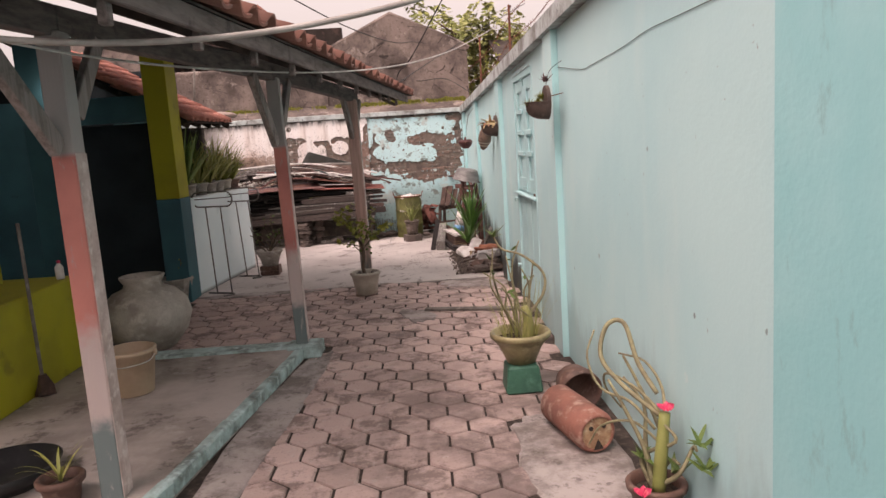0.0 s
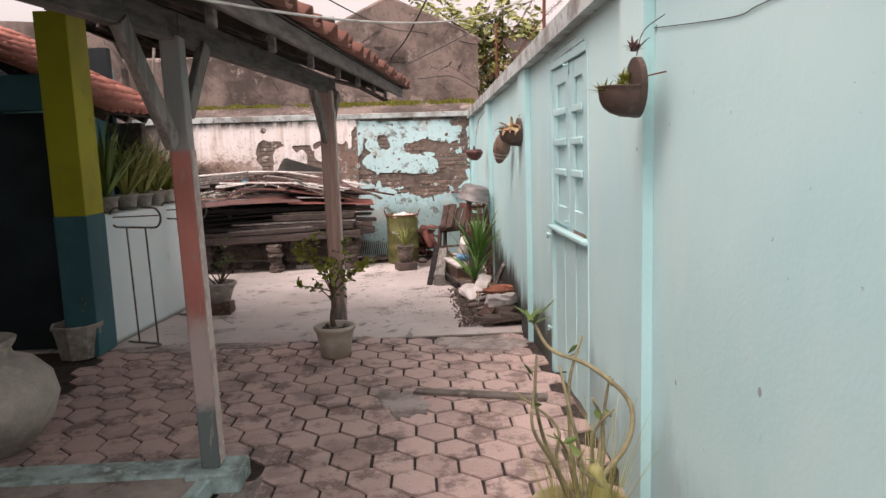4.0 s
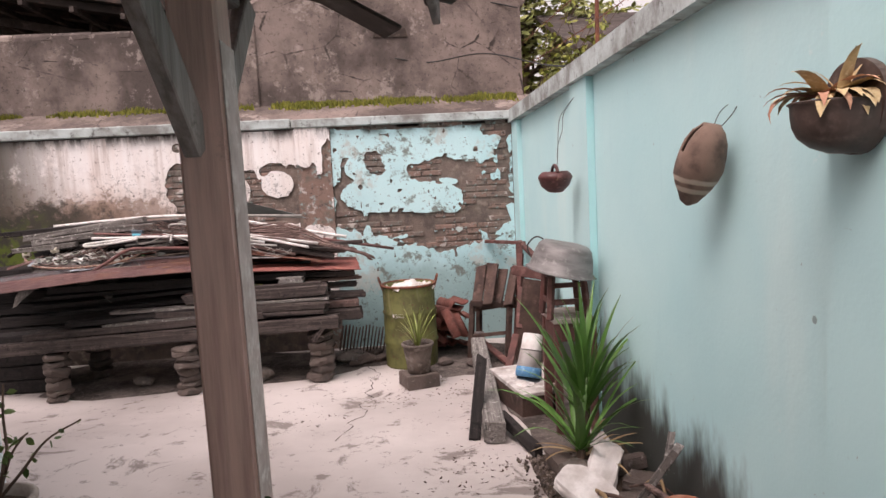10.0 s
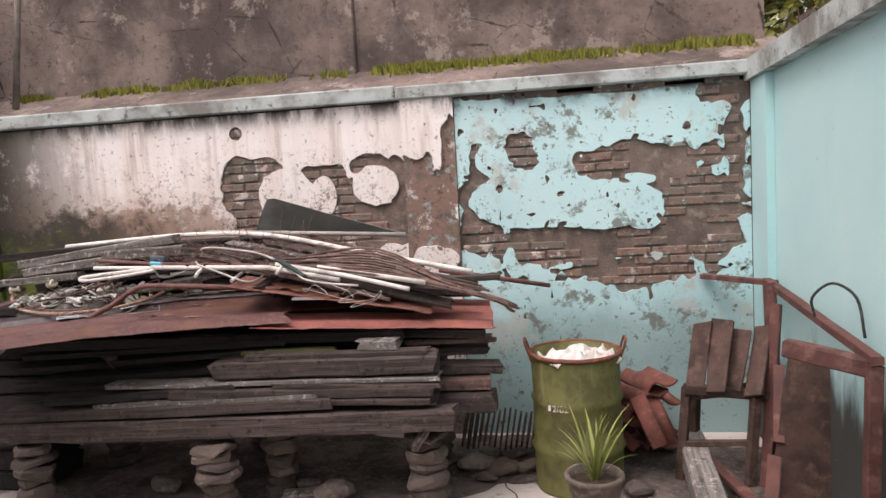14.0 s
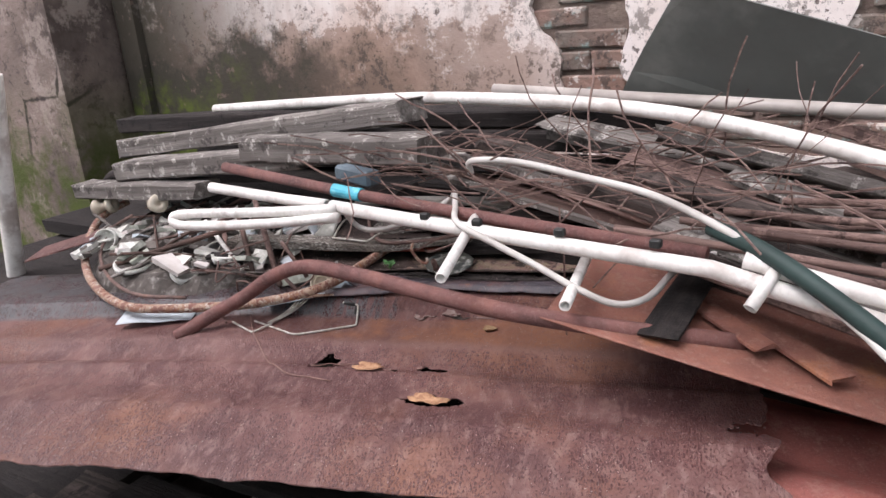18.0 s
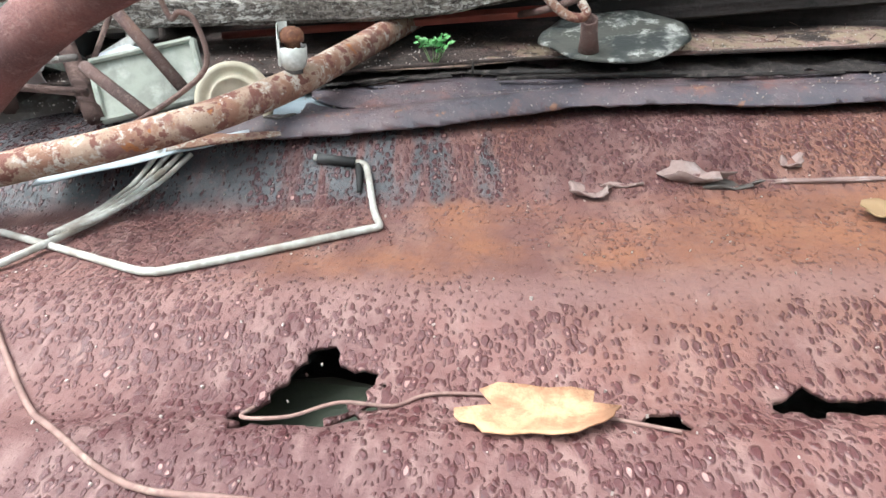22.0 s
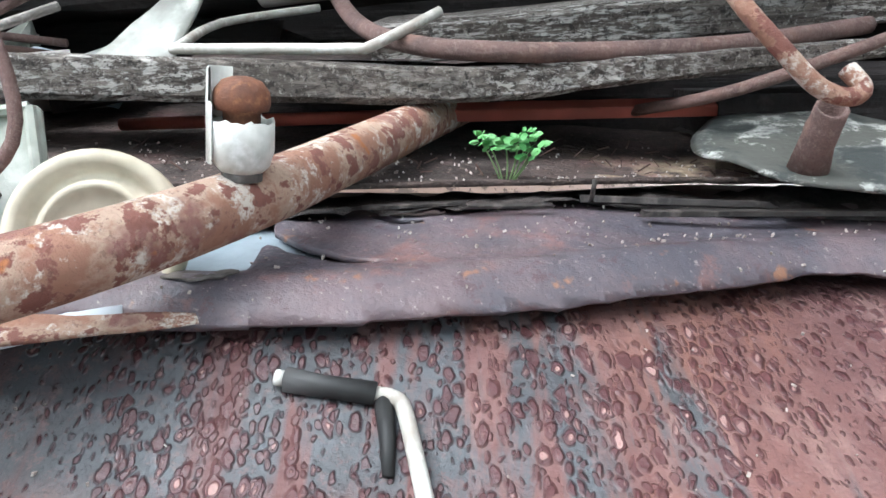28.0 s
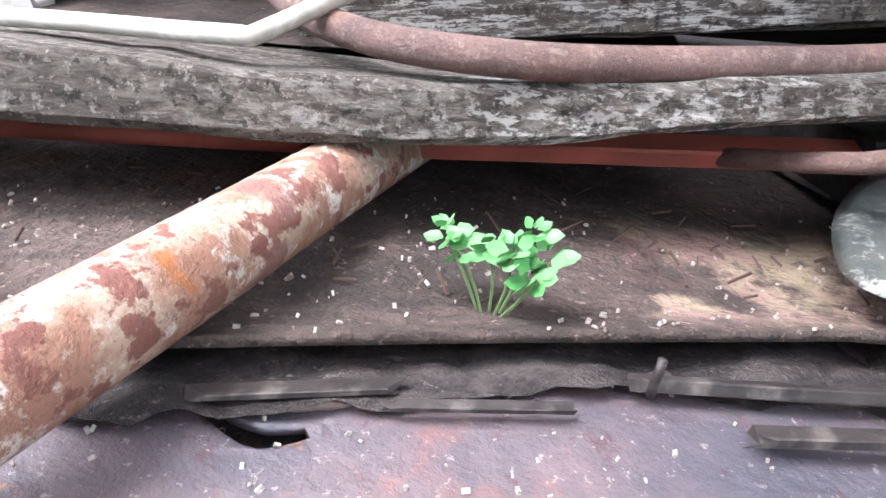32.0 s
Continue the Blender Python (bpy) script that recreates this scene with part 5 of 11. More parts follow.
part("trunk", tube(smooth_path([(0.04, -0.02, 0.13), (0.05, -0.03, 0.26), (0.03, -0.02, 0.36)], 4), [0.04, 0.04, 0.038, 0.036, 0.034, 0.032, 0.03, 0.026, 0.02], 10), leafy("swollen_stem", (0.26, 0.25, 0.08), (0.2, 0.18, 0.06), (0.32, 0.3, 0.12)), bowl, "swollen green trunk", True)
part("loop", tube(smooth_path([(0.06, 0, 0.3), (0.16, 0.02, 0.42), (0.17, 0.05, 0.55), (0.05, 0.1, 0.66), (-0.06, 0.22, 0.69), (-0.095, 0.37, 0.755)], 6), 0.01, 8, taper=0.006), M_STEM, bowl, "", True)
rosette(bowl, (-0.095, 0.37, 0.755), 9, 0.11, 0.03, M_LEAF, 5, (10, 50), (10, 40), "tip_leaves", 0.1)
random.seed(3)
bm = bmesh.new()
for i in range(110):
    a = random.uniform(0, 6.3)
    strap(bm, (math.cos(a) * 0.1, math.sin(a) * 0.1, 0.15), a + random.uniform(-1, 1), random.uniform(0.15, 0.42), 0.004, random.uniform(60, 88), random.uniform(0, 25), 0)
part("straw", bm, M_PALELEAF, bowl)

log = thing("drum_planter", "fallen terracotta drum planter with two round holes in its end", "planter", Matrix.Translation((1.09, 2.03, 0.11)) @ Euler((radians(90), 0, radians(13))).to_matrix().to_4x4() @ Matrix.Scale(0.85, 4))
part("body", rumple(lathe([(0, -0.3), (0.10, -0.3), (0.125, -0.26), (0.128, 0.22), (0.115, 0.26), (0.10, 0.275), (0.095, 0.262), (0.1, 0.2), (0.1, -0.2)], 32), 0.004, 9), worn("brick_red_clay", (0.33, 0.135, 0.10), (0.19, 0.085, 0.065), (0.46, 0.30, 0.24), 6, 70), log, "", True)
part("end_plate", rumple(lathe([(0, 0.262), (0.06, 0.264), (0.098, 0.26)], 28), 0.005, 16), worn("flaking_tan_clay", (0.50, 0.34, 0.20), (0.25, 0.11, 0.07), (0.58, 0.45, 0.30), 14, 60), log, "flaking tan end of the drum")
for x, y, r in ((-0.04, 0.035, 0.013), (0.04, 0.04, 0.013)):
    part("hole", lathe([(0, 0.272), (r, 0.272), (r, 0.262)], 14, pose(x, y, 0)), M_JOINT, log.children[1], "dark round hole")
bm = bmesh.new()
a, b, c2 = [bm.verts.new(v) for v in ((-0.03, -0.095, 0.272), (0.035, -0.095, 0.272), (0.0, -0.03, 0.272))]
bm.faces.new((a, b, c2))
part("notch", bm, M_JOINT, log.children[1], "dark notch")
tub = thing("clay_tub", "dark clay tub tipped behind the drum planter", "pot", Matrix.Translation((1.19, 2.44, 0.125)) @ Euler((radians(100), 0, radians(8))).to_matrix().to_4x4() @ Matrix.Scale(0.74, 4))
part("body", rumple(lathe([(0, -0.12), (0.13, -0.12), (0.165, 0.0), (0.17, 0.1), (0.155, 0.1), (0.14, -0.08), (0, -0.1)], 26), 0.006, 7), M_BROWNPOT, tub, "", True)
rose = pot("desert_rose", "desert rose with looping pale stems and pink flowers", (1.235, 1.25, 0.0), 0.09, 0.11, 0.14, M_BROWNPOT)
stems(rose, (0, 0, 0.1), [(-0.07, 0.18, 0.62), (-0.16, 0.1, 0.55), (0.02, -0.05, 0.40), (0.08, -0.22, 0.36), (-0.05, 0.25, 0.5), (0.06, -0.1, 0.25)], 0.012, 17, 0, 0.05, M_LEAF, M_STEM, 0.07)
part("loop", tube(smooth_path([(0.02, -0.02, 0.42), (-0.1, 0.12, 0.52), (-0.16, 0.2, 0.62), (-0.12, 0.24, 0.74), (-0.05, 0.22, 0.75), (-0.02, 0.14, 0.6), (0.02, 0.03, 0.5)], 6), 0.010, 8), M_STEM, rose, "", True)
part("trunk", tube(smooth_path([(0.0, -0.02, 0.1), (0.01, -0.04, 0.28), (0.03, -0.03, 0.44)], 4), 0.03, 10, taper=0.022), leafy("green_trunk", (0.22, 0.24, 0.07), (0.15, 0.17, 0.05), (0.3, 0.3, 0.1)), rose, "", True)
for i, q in enumerate(((0.09, -0.22, 0.38), (0.06, -0.08, 0.2), (-0.05, 0.02, 0.24), (0.10, -0.26, 0.30))):
    rosette(rose, q, 7, 0.09, 0.035, M_LEAF, 40 + i, (5, 60), (0, 30), "tip_leaves", 0.1)
for pts in (((0.03, -0.03, 0.42), (-0.04, 0.10, 0.50), (-0.12, 0.26, 0.52), (-0.10, 0.36, 0.42), (-0.02, 0.40, 0.30)),
            ((0.0, 0.0, 0.36), (-0.08, 0.06, 0.46), (-0.18, 0.14, 0.50), (-0.22, 0.20, 0.62), (-0.17, 0.26, 0.72)),
            ((0.02, 0.0, 0.30), (-0.05, 0.14, 0.34), (-0.16, 0.22, 0.30), (-0.20, 0.30, 0.18)),
            ((0.03, -0.02, 0.40), (0.06, 0.08, 0.50), (0.03, 0.20, 0.58), (-0.06, 0.28, 0.60))):
    part("stem", tube(smooth_path(pts, 5), 0.0075, 7, taper=0.004, rough=0.15), M_STEM, rose, "", True)
for q in ((0.03, -0.04, 0.46), (-0.09, -0.1, 0.14), (0.14, -0.3, 0.17)):
    bm = bmesh.new()
    for i in range(5):
        a = i * 1.257
        leaflet(bm, q, (math.cos(a), math.sin(a) * 0.8, 0.45), 0.04, 0.8, 0.3)
    part("flower", bm, M_PINKFLOWER, rose, "pink flower")
plank = tagged(part("floor_plank", rumple(bar((0.37, 5.12, 0.012), (1.21, 4.88, 0.012), 0.09, 0.024, 0.004), 0.006, 7), M_WOODGREY), "grey weathered plank lying on the pavers", "plank")

# ---- pots hung on the aqua wall ----
M_POTCLAY = worn("dull_brown_clay", (0.092, 0.060, 0.050), (0.045, 0.03, 0.026), (0.145, 0.10, 0.083), 10, 70, 0.5)


def wall_pot(name, label, x, y, z, r, out, high, deep):
    """A half bowl on a tall oval back plate; its plate stands at x, the rim at height z."""
    t = thing(name, label, "hanging pot", pose(x, y, z), "pots hung on the aqua wall")
    bm = bmesh.new()
    rings = []
    prof = ((1.0, 0.0), (1.03, -0.02), (0.99, -0.06), (0.98, -0.25), (0.95, -0.45), (0.86, -0.66), (0.68, -0.85), (0.42, -0.97), (0.12, -1.0))
    for f, d in prof:
        rings.append([bm.verts.new((-out * f * math.sin(math.pi * i / 20), r * f * math.cos(math.pi * i / 20), deep * d)) for i in range(21)])
    inner = [bm.verts.new((-out * 0.9 * math.sin(math.pi * i / 20), r * 0.9 * math.cos(math.pi * i / 20), -0.004)) for i in range(21)]
    low = [bm.verts.new((-out * 0.86 * math.sin(math.pi * i / 20), r * 0.86 * math.cos(math.pi * i / 20), -0.03)) for i in range(21)]
    for p, q in zip([low, inner] + rings, [inner] + rings):
        for i in range(20):
            bm.faces.new((p[i], p[i + 1], q[i + 1], q[i]))
    bm.faces.new(rings[-1])
    part("body", rumple(bm, 0.005, 11), M_POTCLAY, t, "", True)
    part("soil", prism([(-out * 0.86 * math.sin(math.pi * i / 12), r * 0.86 * math.cos(math.pi * i / 12)) for i in range(13)], 0.012, 0.03), M_DIRT, t).data.transform(Matrix(((1, 0, 0, 0), (0, 0, 1, 0), (0, -1, 0, 0), (0, 0, 0, 1))))
    plate = [(r * 1.10 * math.cos(math.pi * i / 14) * (1.0 if i <= 14 else 0.98), (high if i <= 14 else deep * 1.02) * math.sin(math.pi * i / 14)) for i in range(28)]
    part("back_plate", rumple(prism(plate, -0.012, 0.012), 0.004, 9), M_POTCLAY, t).data.transform(Matrix(((0, 1, 0, 0), (1, 0, 0, 0), (0, 0, 1, 0), (0, 0, 0, 1))))
    return t


hp = wall_pot("wall_pot", "brown clay half-bowl wall pot with yellow-green moss and small succulents", W - 0.115, 3.29, 1.792, 0.088, 0.145, 0.105, 0.115)
rosette(hp, (-0.06, 0, -0.02), 110, 0.05, 0.012, M_YLEAF, 3, (15, 85), (0, 50))
rosette(hp, (-0.12, 0.0, -0.02), 60, 0.06, 0.012, M_YLEAF, 13, (5, 60), (0, 60))
rosette(hp, (-0.03, 0.05, 0.02), 50, 0.055, 0.010, M_YLEAF, 23, (15, 80), (0, 50))
rosette(hp, (0.0, 0.03, 0.13), 14, 0.07, 0.022, worn("maroon_succulent", (0.16, 0.07, 0.08), (0.07, 0.03, 0.035), (0.42, 0.34, 0.32), 30, 90, 0.6), 4, (10, 85), (0, 80), "maroon_leaves")
part("wire", tube(smooth_path([(0.0, 0.0, 0.11), (0.03, 0.01, 0.20), (0.113, 0.02, 0.26)], 5), 0.002, 5), M_WIRE, hp)
part("hanger", tube([(0.010, 0, 0.03), (0.113, 0, 0.05)], 0.003, 6), M_RUST, hp)
hp = wall_pot("wall_pot", "brown clay half-bowl wall pot with drooping dry bromeliad leaves", W - 0.062, 6.50, 1.735, 0.105, 0.165, 0.10, 0.128)
M_STRAW = worn("straw_coloured_leaf", (0.62, 0.48, 0.27), (0.44, 0.30, 0.16), (0.72, 0.60, 0.38), 30, 120, 0.8)
rosette(hp, (-0.06, 0, 0.01), 30, 0.15, 0.075, M_STRAW, 6, (0, 40), (60, 120), "leaves", 0.12)
rosette(hp, (-0.09, 0.02, 0.01), 12, 0.15, 0.045, worn("pinkish_dry_leaf", (0.56, 0.30, 0.20), (0.40, 0.19, 0.12), (0.66, 0.42, 0.28), 30, 120, 0.8), 16, (10, 40), (80, 150), "withered_leaves")
rosette(hp, (-0.05, -0.03, 0.0), 3, 0.15, 0.045, M_STRAW, 7, (50, 80), (10, 60), "young_leaves")
part("wire", tube(smooth_path([(0.0, 0.02, 0.09), (0.03, 0.04, 0.16), (0.06, 0.06, 0.21)], 5), 0.002, 5), M_WIRE, hp)
part("hanger", tube([(0.010, 0, 0.03), (0.06, 0, 0.04)], 0.003, 6), M_RUST, hp)

shell = thing("shell_planter", "grey-brown shell-shaped clay planter with pale stripes, hung by wire", "hanging pot", Matrix.Translation((W - 0.105, 7.285, 1.612)) @ Euler((radians(12), radians(8), 0)).to_matrix().to_4x4() @ Matrix.Scale(0.92, 4), "pots hung on the aqua wall")
k = Nodes("striped_shell_clay")
zz = k.axis("Z")
c = k.mix(k.ramp(k.noise(12, 5), 0.4, 0.7), (0.20, 0.13, 0.10), (0.085, 0.056, 0.045))
for z0 in (-0.075, -0.115):
    band = k.math("ABSOLUTE", k.math("SUBTRACT", zz, z0))
    c = k.mix(k.ramp(k.math("ADD", band, k.math("MULTIPLY", k.noise(18, 4), 0.012)), 0.012, 0.02, 1, 0), c, (0.44, 0.36, 0.29))
k.bump(k.noise(40, 4), 0.5, 0.006)
M_SHELL = k.done(c, 0.8)
bm = bmesh.new()
rings = []
N = 26
for i, (r, z, dx) in enumerate(((0.004, -0.175, 0.03), (0.028, -0.16, 0.028), (0.045, -0.135, 0.024), (0.05, -0.128, 0.022), (0.066, -0.105, 0.018), (0.07, -0.097, 0.016), (0.086, -0.06, 0.01), (0.092, -0.02, 0.0), (0.090, 0.03, -0.005), (0.078, 0.075, -0.012), (0.06, 0.11, -0.02), (0.035, 0.135, -0.028))):
    rings.append([bm.verts.new((r * 0.85 * math.cos(2 * math.pi * a / N), dx + r * math.sin(2 * math.pi * a / N), z)) for a in range(N)])
for a, b in zip(rings, rings[1:]):
    for i in range(N):
        j = (i + 1) % N
        q = (a[i].co + b[j].co) / 2
        if q.z > 0.045 and q.x < -0.02 and -0.03 < q.y < 0.035:
            continue
        bm.faces.new((a[i], a[j], b[j], b[i]))
bm.faces.new(rings[0][::-1])
bm.faces.new(rings[-1])
part("body", rumple(bm, 0.005, 16), M_SHELL, shell, "", True).modifiers.new("t", "SOLIDIFY").thickness = -0.01
for s in (-1, 1):
    part("wire", tube(smooth_path([(0.03, 0.02 * s, 0.12), (0.06, 0.05 * s, 0.19), (0.105, 0.03 + 0.02 * s, 0.235)], 5), 0.002, 5), M_WIRE, shell)
M_WINECLAY = worn("dark_red_glazed_clay", (0.105, 0.032, 0.03), (0.045, 0.018, 0.017), (0.20, 0.085, 0.075), 12, 80, 0.4)
ring = thing("clay_basket", "dark red clay basket pot hung on long wires", "hanging pot", pose(1.175, 9.17, 1.555) @ Matrix.Scale(0.86, 4), "pots hung on the aqua wall")
part("body", rumple(lathe([(0, -0.10), (0.05, -0.094), (0.10, -0.05), (0.12, 0.0), (0.125, 0.012), (0.115, 0.035), (0.09, 0.055), (0.08, 0.05), (0.1, 0.01), (0.06, -0.05), (0, -0.055)], 28), 0.004, 12), M_WINECLAY, ring, "", True)
part("handle", tube(smooth_path([(0, -0.1, 0.045), (0, -0.055, 0.085), (0, 0.0, 0.098), (0, 0.055, 0.085), (0, 0.1, 0.045)], 5), 0.012, 8), M_WINECLAY, ring, "", True)
rosette(ring, (0, -0.11, -0.01), 9, 0.04, 0.008, M_DRYLEAF, 9, (0, 60), (0, 60), "dry_roots")
for s in (-1, 1):
    part("wire", tube(smooth_path([(0.02, 0.0, 0.1), (0.03, 0.0, 0.24), (0.05, 0.06 * s, 0.34), (0.08, 0.05 + 0.04 * s, 0.46), (0.17, 0.06, 0.58)], 6), 0.0022, 5), M_WIRE, ring)

# ---- ledge pots, gate frames, standing pots ----
def on_ledge(u, v=0.16):
    p = LA + ld * u + ln * v
    return (p.x, p.y, 1.131)


kinds = ((0.45, 0.085, 0.10, 0.15, M_CEMPOT, "aloe"), (0.80, 0.075, 0.095, 0.15, M_CEMPOT, "spider"), (1.10, 0.07, 0.09, 0.14, M_CEMPOT, "spider"), (1.38, 0.065, 0.085, 0.15, M_CEMPOT, "spider"), (1.62, 0.065, 0.085, 0.15, M_CREAMPOT, "cane"), (1.88, 0.07, 0.095, 0.14, M_BROWNPOT, "cane"))
for i, (u, r0, r1, h, mat, kind) in enumerate(kinds):
    t = pot("ledge_pot", {"aloe": "cement pot with a tall spiky aloe on the ledge", "spider": "cement pot with pale strap leaves on the ledge", "cane": "small pot with yellow-green leaves and thin canes on the ledge"}[kind], on_ledge(u), r0, r1, h, mat, 0.012, True, 24, "pots on the ledge")
    if kind == "aloe":
        rosette(t, (0, 0, h * 0.8), 54, 0.74, 0.052, M_SPIKE, 50 + i, (45, 88), (0, 45), fold=0.5)
    elif kind == "spider":
        rosette(t, (0, 0, h * 0.8), 70, 0.66, 0.032, M_PALELEAF, 50 + i, (45, 88), (10, 110))
    else:
        rosette(t, (0, 0, h * 0.8), 56, 0.52, 0.036, M_YLEAF, 50 + i, (35, 88), (10, 90))
        stems(t, (0, 0, h * 0.8), [(0.05, 0.1, 0.42), (-0.06, -0.05, 0.46), (0.12, 0.14, 0.34)], 0.006, 60 + i, 4, 0.06, M_LEAF, M_STEM, 0.06, 0.4)
for q in ((0.0, 0.0, 0.47),):
    bm = bmesh.new()
    for i in range(6):
        leaflet(bm, Vector(on_ledge(1.55)) + Vector(q), (math.cos(i), math.sin(i), 0.4), 0.05, 0.8, 0.2)
    flower = tagged(part("flower_stalk", bm, M_PINKFLOWER), "pink blossom above the ledge pots", "flower")
    add = bmesh.new()
    add_tube(add, smooth_path([Vector(on_ledge(1.40)) + Vector((0, 0, 0.12)), Vector(on_ledge(1.45)) + Vector((0, 0, 0.34)), Vector(on_ledge(1.55)) + Vector((0, 0, 0.47))], 5), 0.005, 6)
    part("stalk", add, M_STEM, flower)


def gate_frame(a, b, lean, top=1.20, label="grey iron gate frame with a rounded top leaning on the ledge"):
    """A welded frame: a long rounded loop on two legs with a foot bar."""
    a, b = Vector((*a, 0)), Vector((*b, 0))
    d = (b - a).normalized()
    t = thing("gate_frame", label, "gate frame", None, "iron frames by the ledge")
    L = Vector((*lean, 0))

    def P(s, z):
        return a + d * s + L * (z / top) + Vector((0, 0, z))
    w = (b - a).length
    lo, hi = top - 0.17, top
    loop = []
    for i in range(13):
        an = -math.pi / 2 + math.pi * i / 12
        loop.append(P(w + 0.09 + 0.085 * math.cos(an), (lo + hi) / 2 + (hi - lo) / 2 * math.sin(an)))
    for i in range(13):
        an = math.pi / 2 + math.pi * i / 12
        loop.append(P(-0.09 + 0.085 * math.cos(an), (lo + hi) / 2 + (hi - lo) / 2 * math.sin(an)))
    loop.append(loop[0])
    part("loop", tube(loop, 0.009, 8), M_IRON, t, "", True)
    for s in (0.0, w):
        part("leg", tube([P(s, 0.012), P(s, lo)], 0.008, 8), M_IRON, t, "", True)
    part("cross_bar", tube([P(-0.17, (lo + hi) / 2), P(w + 0.17, (lo + hi) / 2 + 0.02)], 0.006, 6), M_IRON, t, "", True)
    side = Vector((d.y, -d.x, 0))
    part("foot", tube(smooth_path([P(-0.12, 0.012), P(w, 0.012), P(w, 0.012) + side * 0.08 + d * 0.06, P(w, 0.012) + side * 0.16], 4), 0.010, 8), M_IRON, t, "", True)
    return t


gate_frame((-2.03, 6.74), (-1.84, 6.66), (-0.05, 0.06), 1.19)
gate_frame((-1.92, 7.78), (-1.75, 7.72), (-0.06, 0.02), 1.17)

bk = thing("pot_stand", "stack of dark broken bricks under a cement pot", "bricks", pose(-1.615, 7.84, 0.0))
for i in range(2):
    part("brick", rumple(box(-0.12, 0.12, -0.1, 0.1, i * 0.062, i * 0.062 + 0.06, 0.006), 0.012, 9, i), M_BROWNPOT, bk)
big = pot("bowl_planter", "grey cement bowl planter with a small leafy shrub", (-1.615, 7.84, 0.123), 0.10, 0.165, 0.21, M_CEMPOT, 0.016)
stems(big, (0, 0, 0.17), [(-0.22, 0.02, 0.52), (0.05, 0.1, 0.68), (-0.1, -0.1, 0.45), (0.2, -0.05, 0.5), (0.12, 0.12, 0.45), (-0.02, 0.0, 0.62), (0.36, 0.1, 0.50), (-0.25, 0.1, 0.40)], 0.009, 77, 7, 0.05, M_LEAF, M_BARK, 0.05, 0.6)
ctr = pot("round_pot", "cream pot with a bougainvillea-like shrub by the grey post", (-0.245, 6.07, 0.012), 0.115, 0.15, 0.245, M_CREAMPOT, 0.016)
for a in (0.6, 2.7, 4.8):
    part("foot", lathe([(0, -0.012), (0.02, -0.012), (0.022, 0.003), (0, 0.003)], 10, pose(0.09 * math.cos(a), 0.09 * math.sin(a), 0)), M_CREAMPOT, ctr)
random.seed(6)
for i in range(16):
    a, r = random.uniform(0, 6.3), random.uniform(0.02, 0.11)
    bm = bmesh.new()
    bmesh.ops.create_icosphere(bm, subdivisions=1, radius=random.uniform(0.014, 0.026), matrix=Matrix.Translation((r * math.cos(a), r * math.sin(a), 0.215)))
    part("pebble", rumple(bm, 0.006, 30, i), M_STONE, ctr.children[0], "", True)
part("trunk", tube(smooth_path([(0.0, 0.0, 0.18), (-0.02, 0.02, 0.3), (0.0, 0.04, 0.42), (-0.02, 0.05, 0.55)], 5), 0.022, 9, taper=0.013, rough=0.2), M_BARK, ctr, "", True)
stems(ctr, (-0.01, 0.04, 0.5), [(-0.28, 0.05, 0.86), (-0.2, -0.12, 0.95), (0.12, 0.05, 0.92), (0.32, 0.16, 0.70), (0.24, -0.1, 0.72), (-0.08, 0.02, 1.0), (-0.3, 0.0, 0.56), (0.05, -0.15, 0.8), (-0.12, 0.15, 0.9)], 0.006, 78, 20, 0.065, M_YLEAF, M_BARK, 0.07, 0.62, 0.01, 0.3)
stems(ctr, (0.0, 0.03, 0.3), [(0.1, 0.1, 0.7), (-0.14, 0.08, 0.6)], 0.007, 79, 6, 0.05, M_LEAF, M_BARK, 0.05, 0.6)
vine = thing("vine", "small green vine clinging to the grey post", "vine")
random.seed(9)
bm = bmesh.new()
for i in range(60):
    z = random.uniform(0.35, 0.82)
    leaflet(bm, (P3[0] + random.uniform(-0.06, 0.09), P3[1] - 0.068, z), (random.uniform(-1, 1), -0.5, random.uniform(-1, 0.6)), random.uniform(0.025, 0.045), 0.8, random.random() * 6)
part("leaves", bm, M_LEAF, vine)

# ---- timber and scrap pile against the back wall ----
def plank_wood(name, a, b, c3, moss=0.0):
    k = Nodes(name)
    g = k.noise(1.0, 7, 0.7, vec=k.scaled(2.2, 60, 60))
    big = k.noise(4, 5)
    c = k.mix(k.ramp(g, 0.32, 0.68), a, b)
    c = k.mix(k.ramp(big, 0.48, 0.7, 0, 0.7), c, c3)
    c = k.mix(k.math("MULTIPLY", k.random(), 0.55), c, b)
    c = k.mix(k.ramp(k.noise(26, 7, 0.78), 0.55, 0.62, 0, 0.7 if a[0] > 0.32 else 0.2), c, tuple(min(0.6, v * 1.9) for v in a))
    c = k.mix(k.ramp(k.noise(16, 6, 0.75), 0.56, 0.64, 0, 0.8), c, tuple(v * 0.5 for v in b))
    if moss:
        c = k.mix(k.ramp(k.noise(3, 5), 0.58 - moss * 0.2, 0.72), c, (0.13, 0.15, 0.02))
    k.bump(k.math("ADD", g, k.math("MULTIPLY", k.noise(140, 4), 0.4)), 0.9, 0.006)
    return k.done(c, 0.9)


M_PLANK = plank_wood("weathered_plank", (0.15, 0.114, 0.103), (0.026, 0.020, 0.018), (0.062, 0.047, 0.043))
# near-black wood; deep in the pile its colour stands for shade
M_OLDPLANK = plank_wood("black_and_shaded_plank", (0.043, 0.034, 0.032), (0.012, 0.010, 0.010), (0.025, 0.020, 0.019))
M_GREYPLANK = plank_wood("pale_grey_plank", (0.33, 0.30, 0.28), (0.10, 0.088, 0.08), (0.18, 0.16, 0.15))
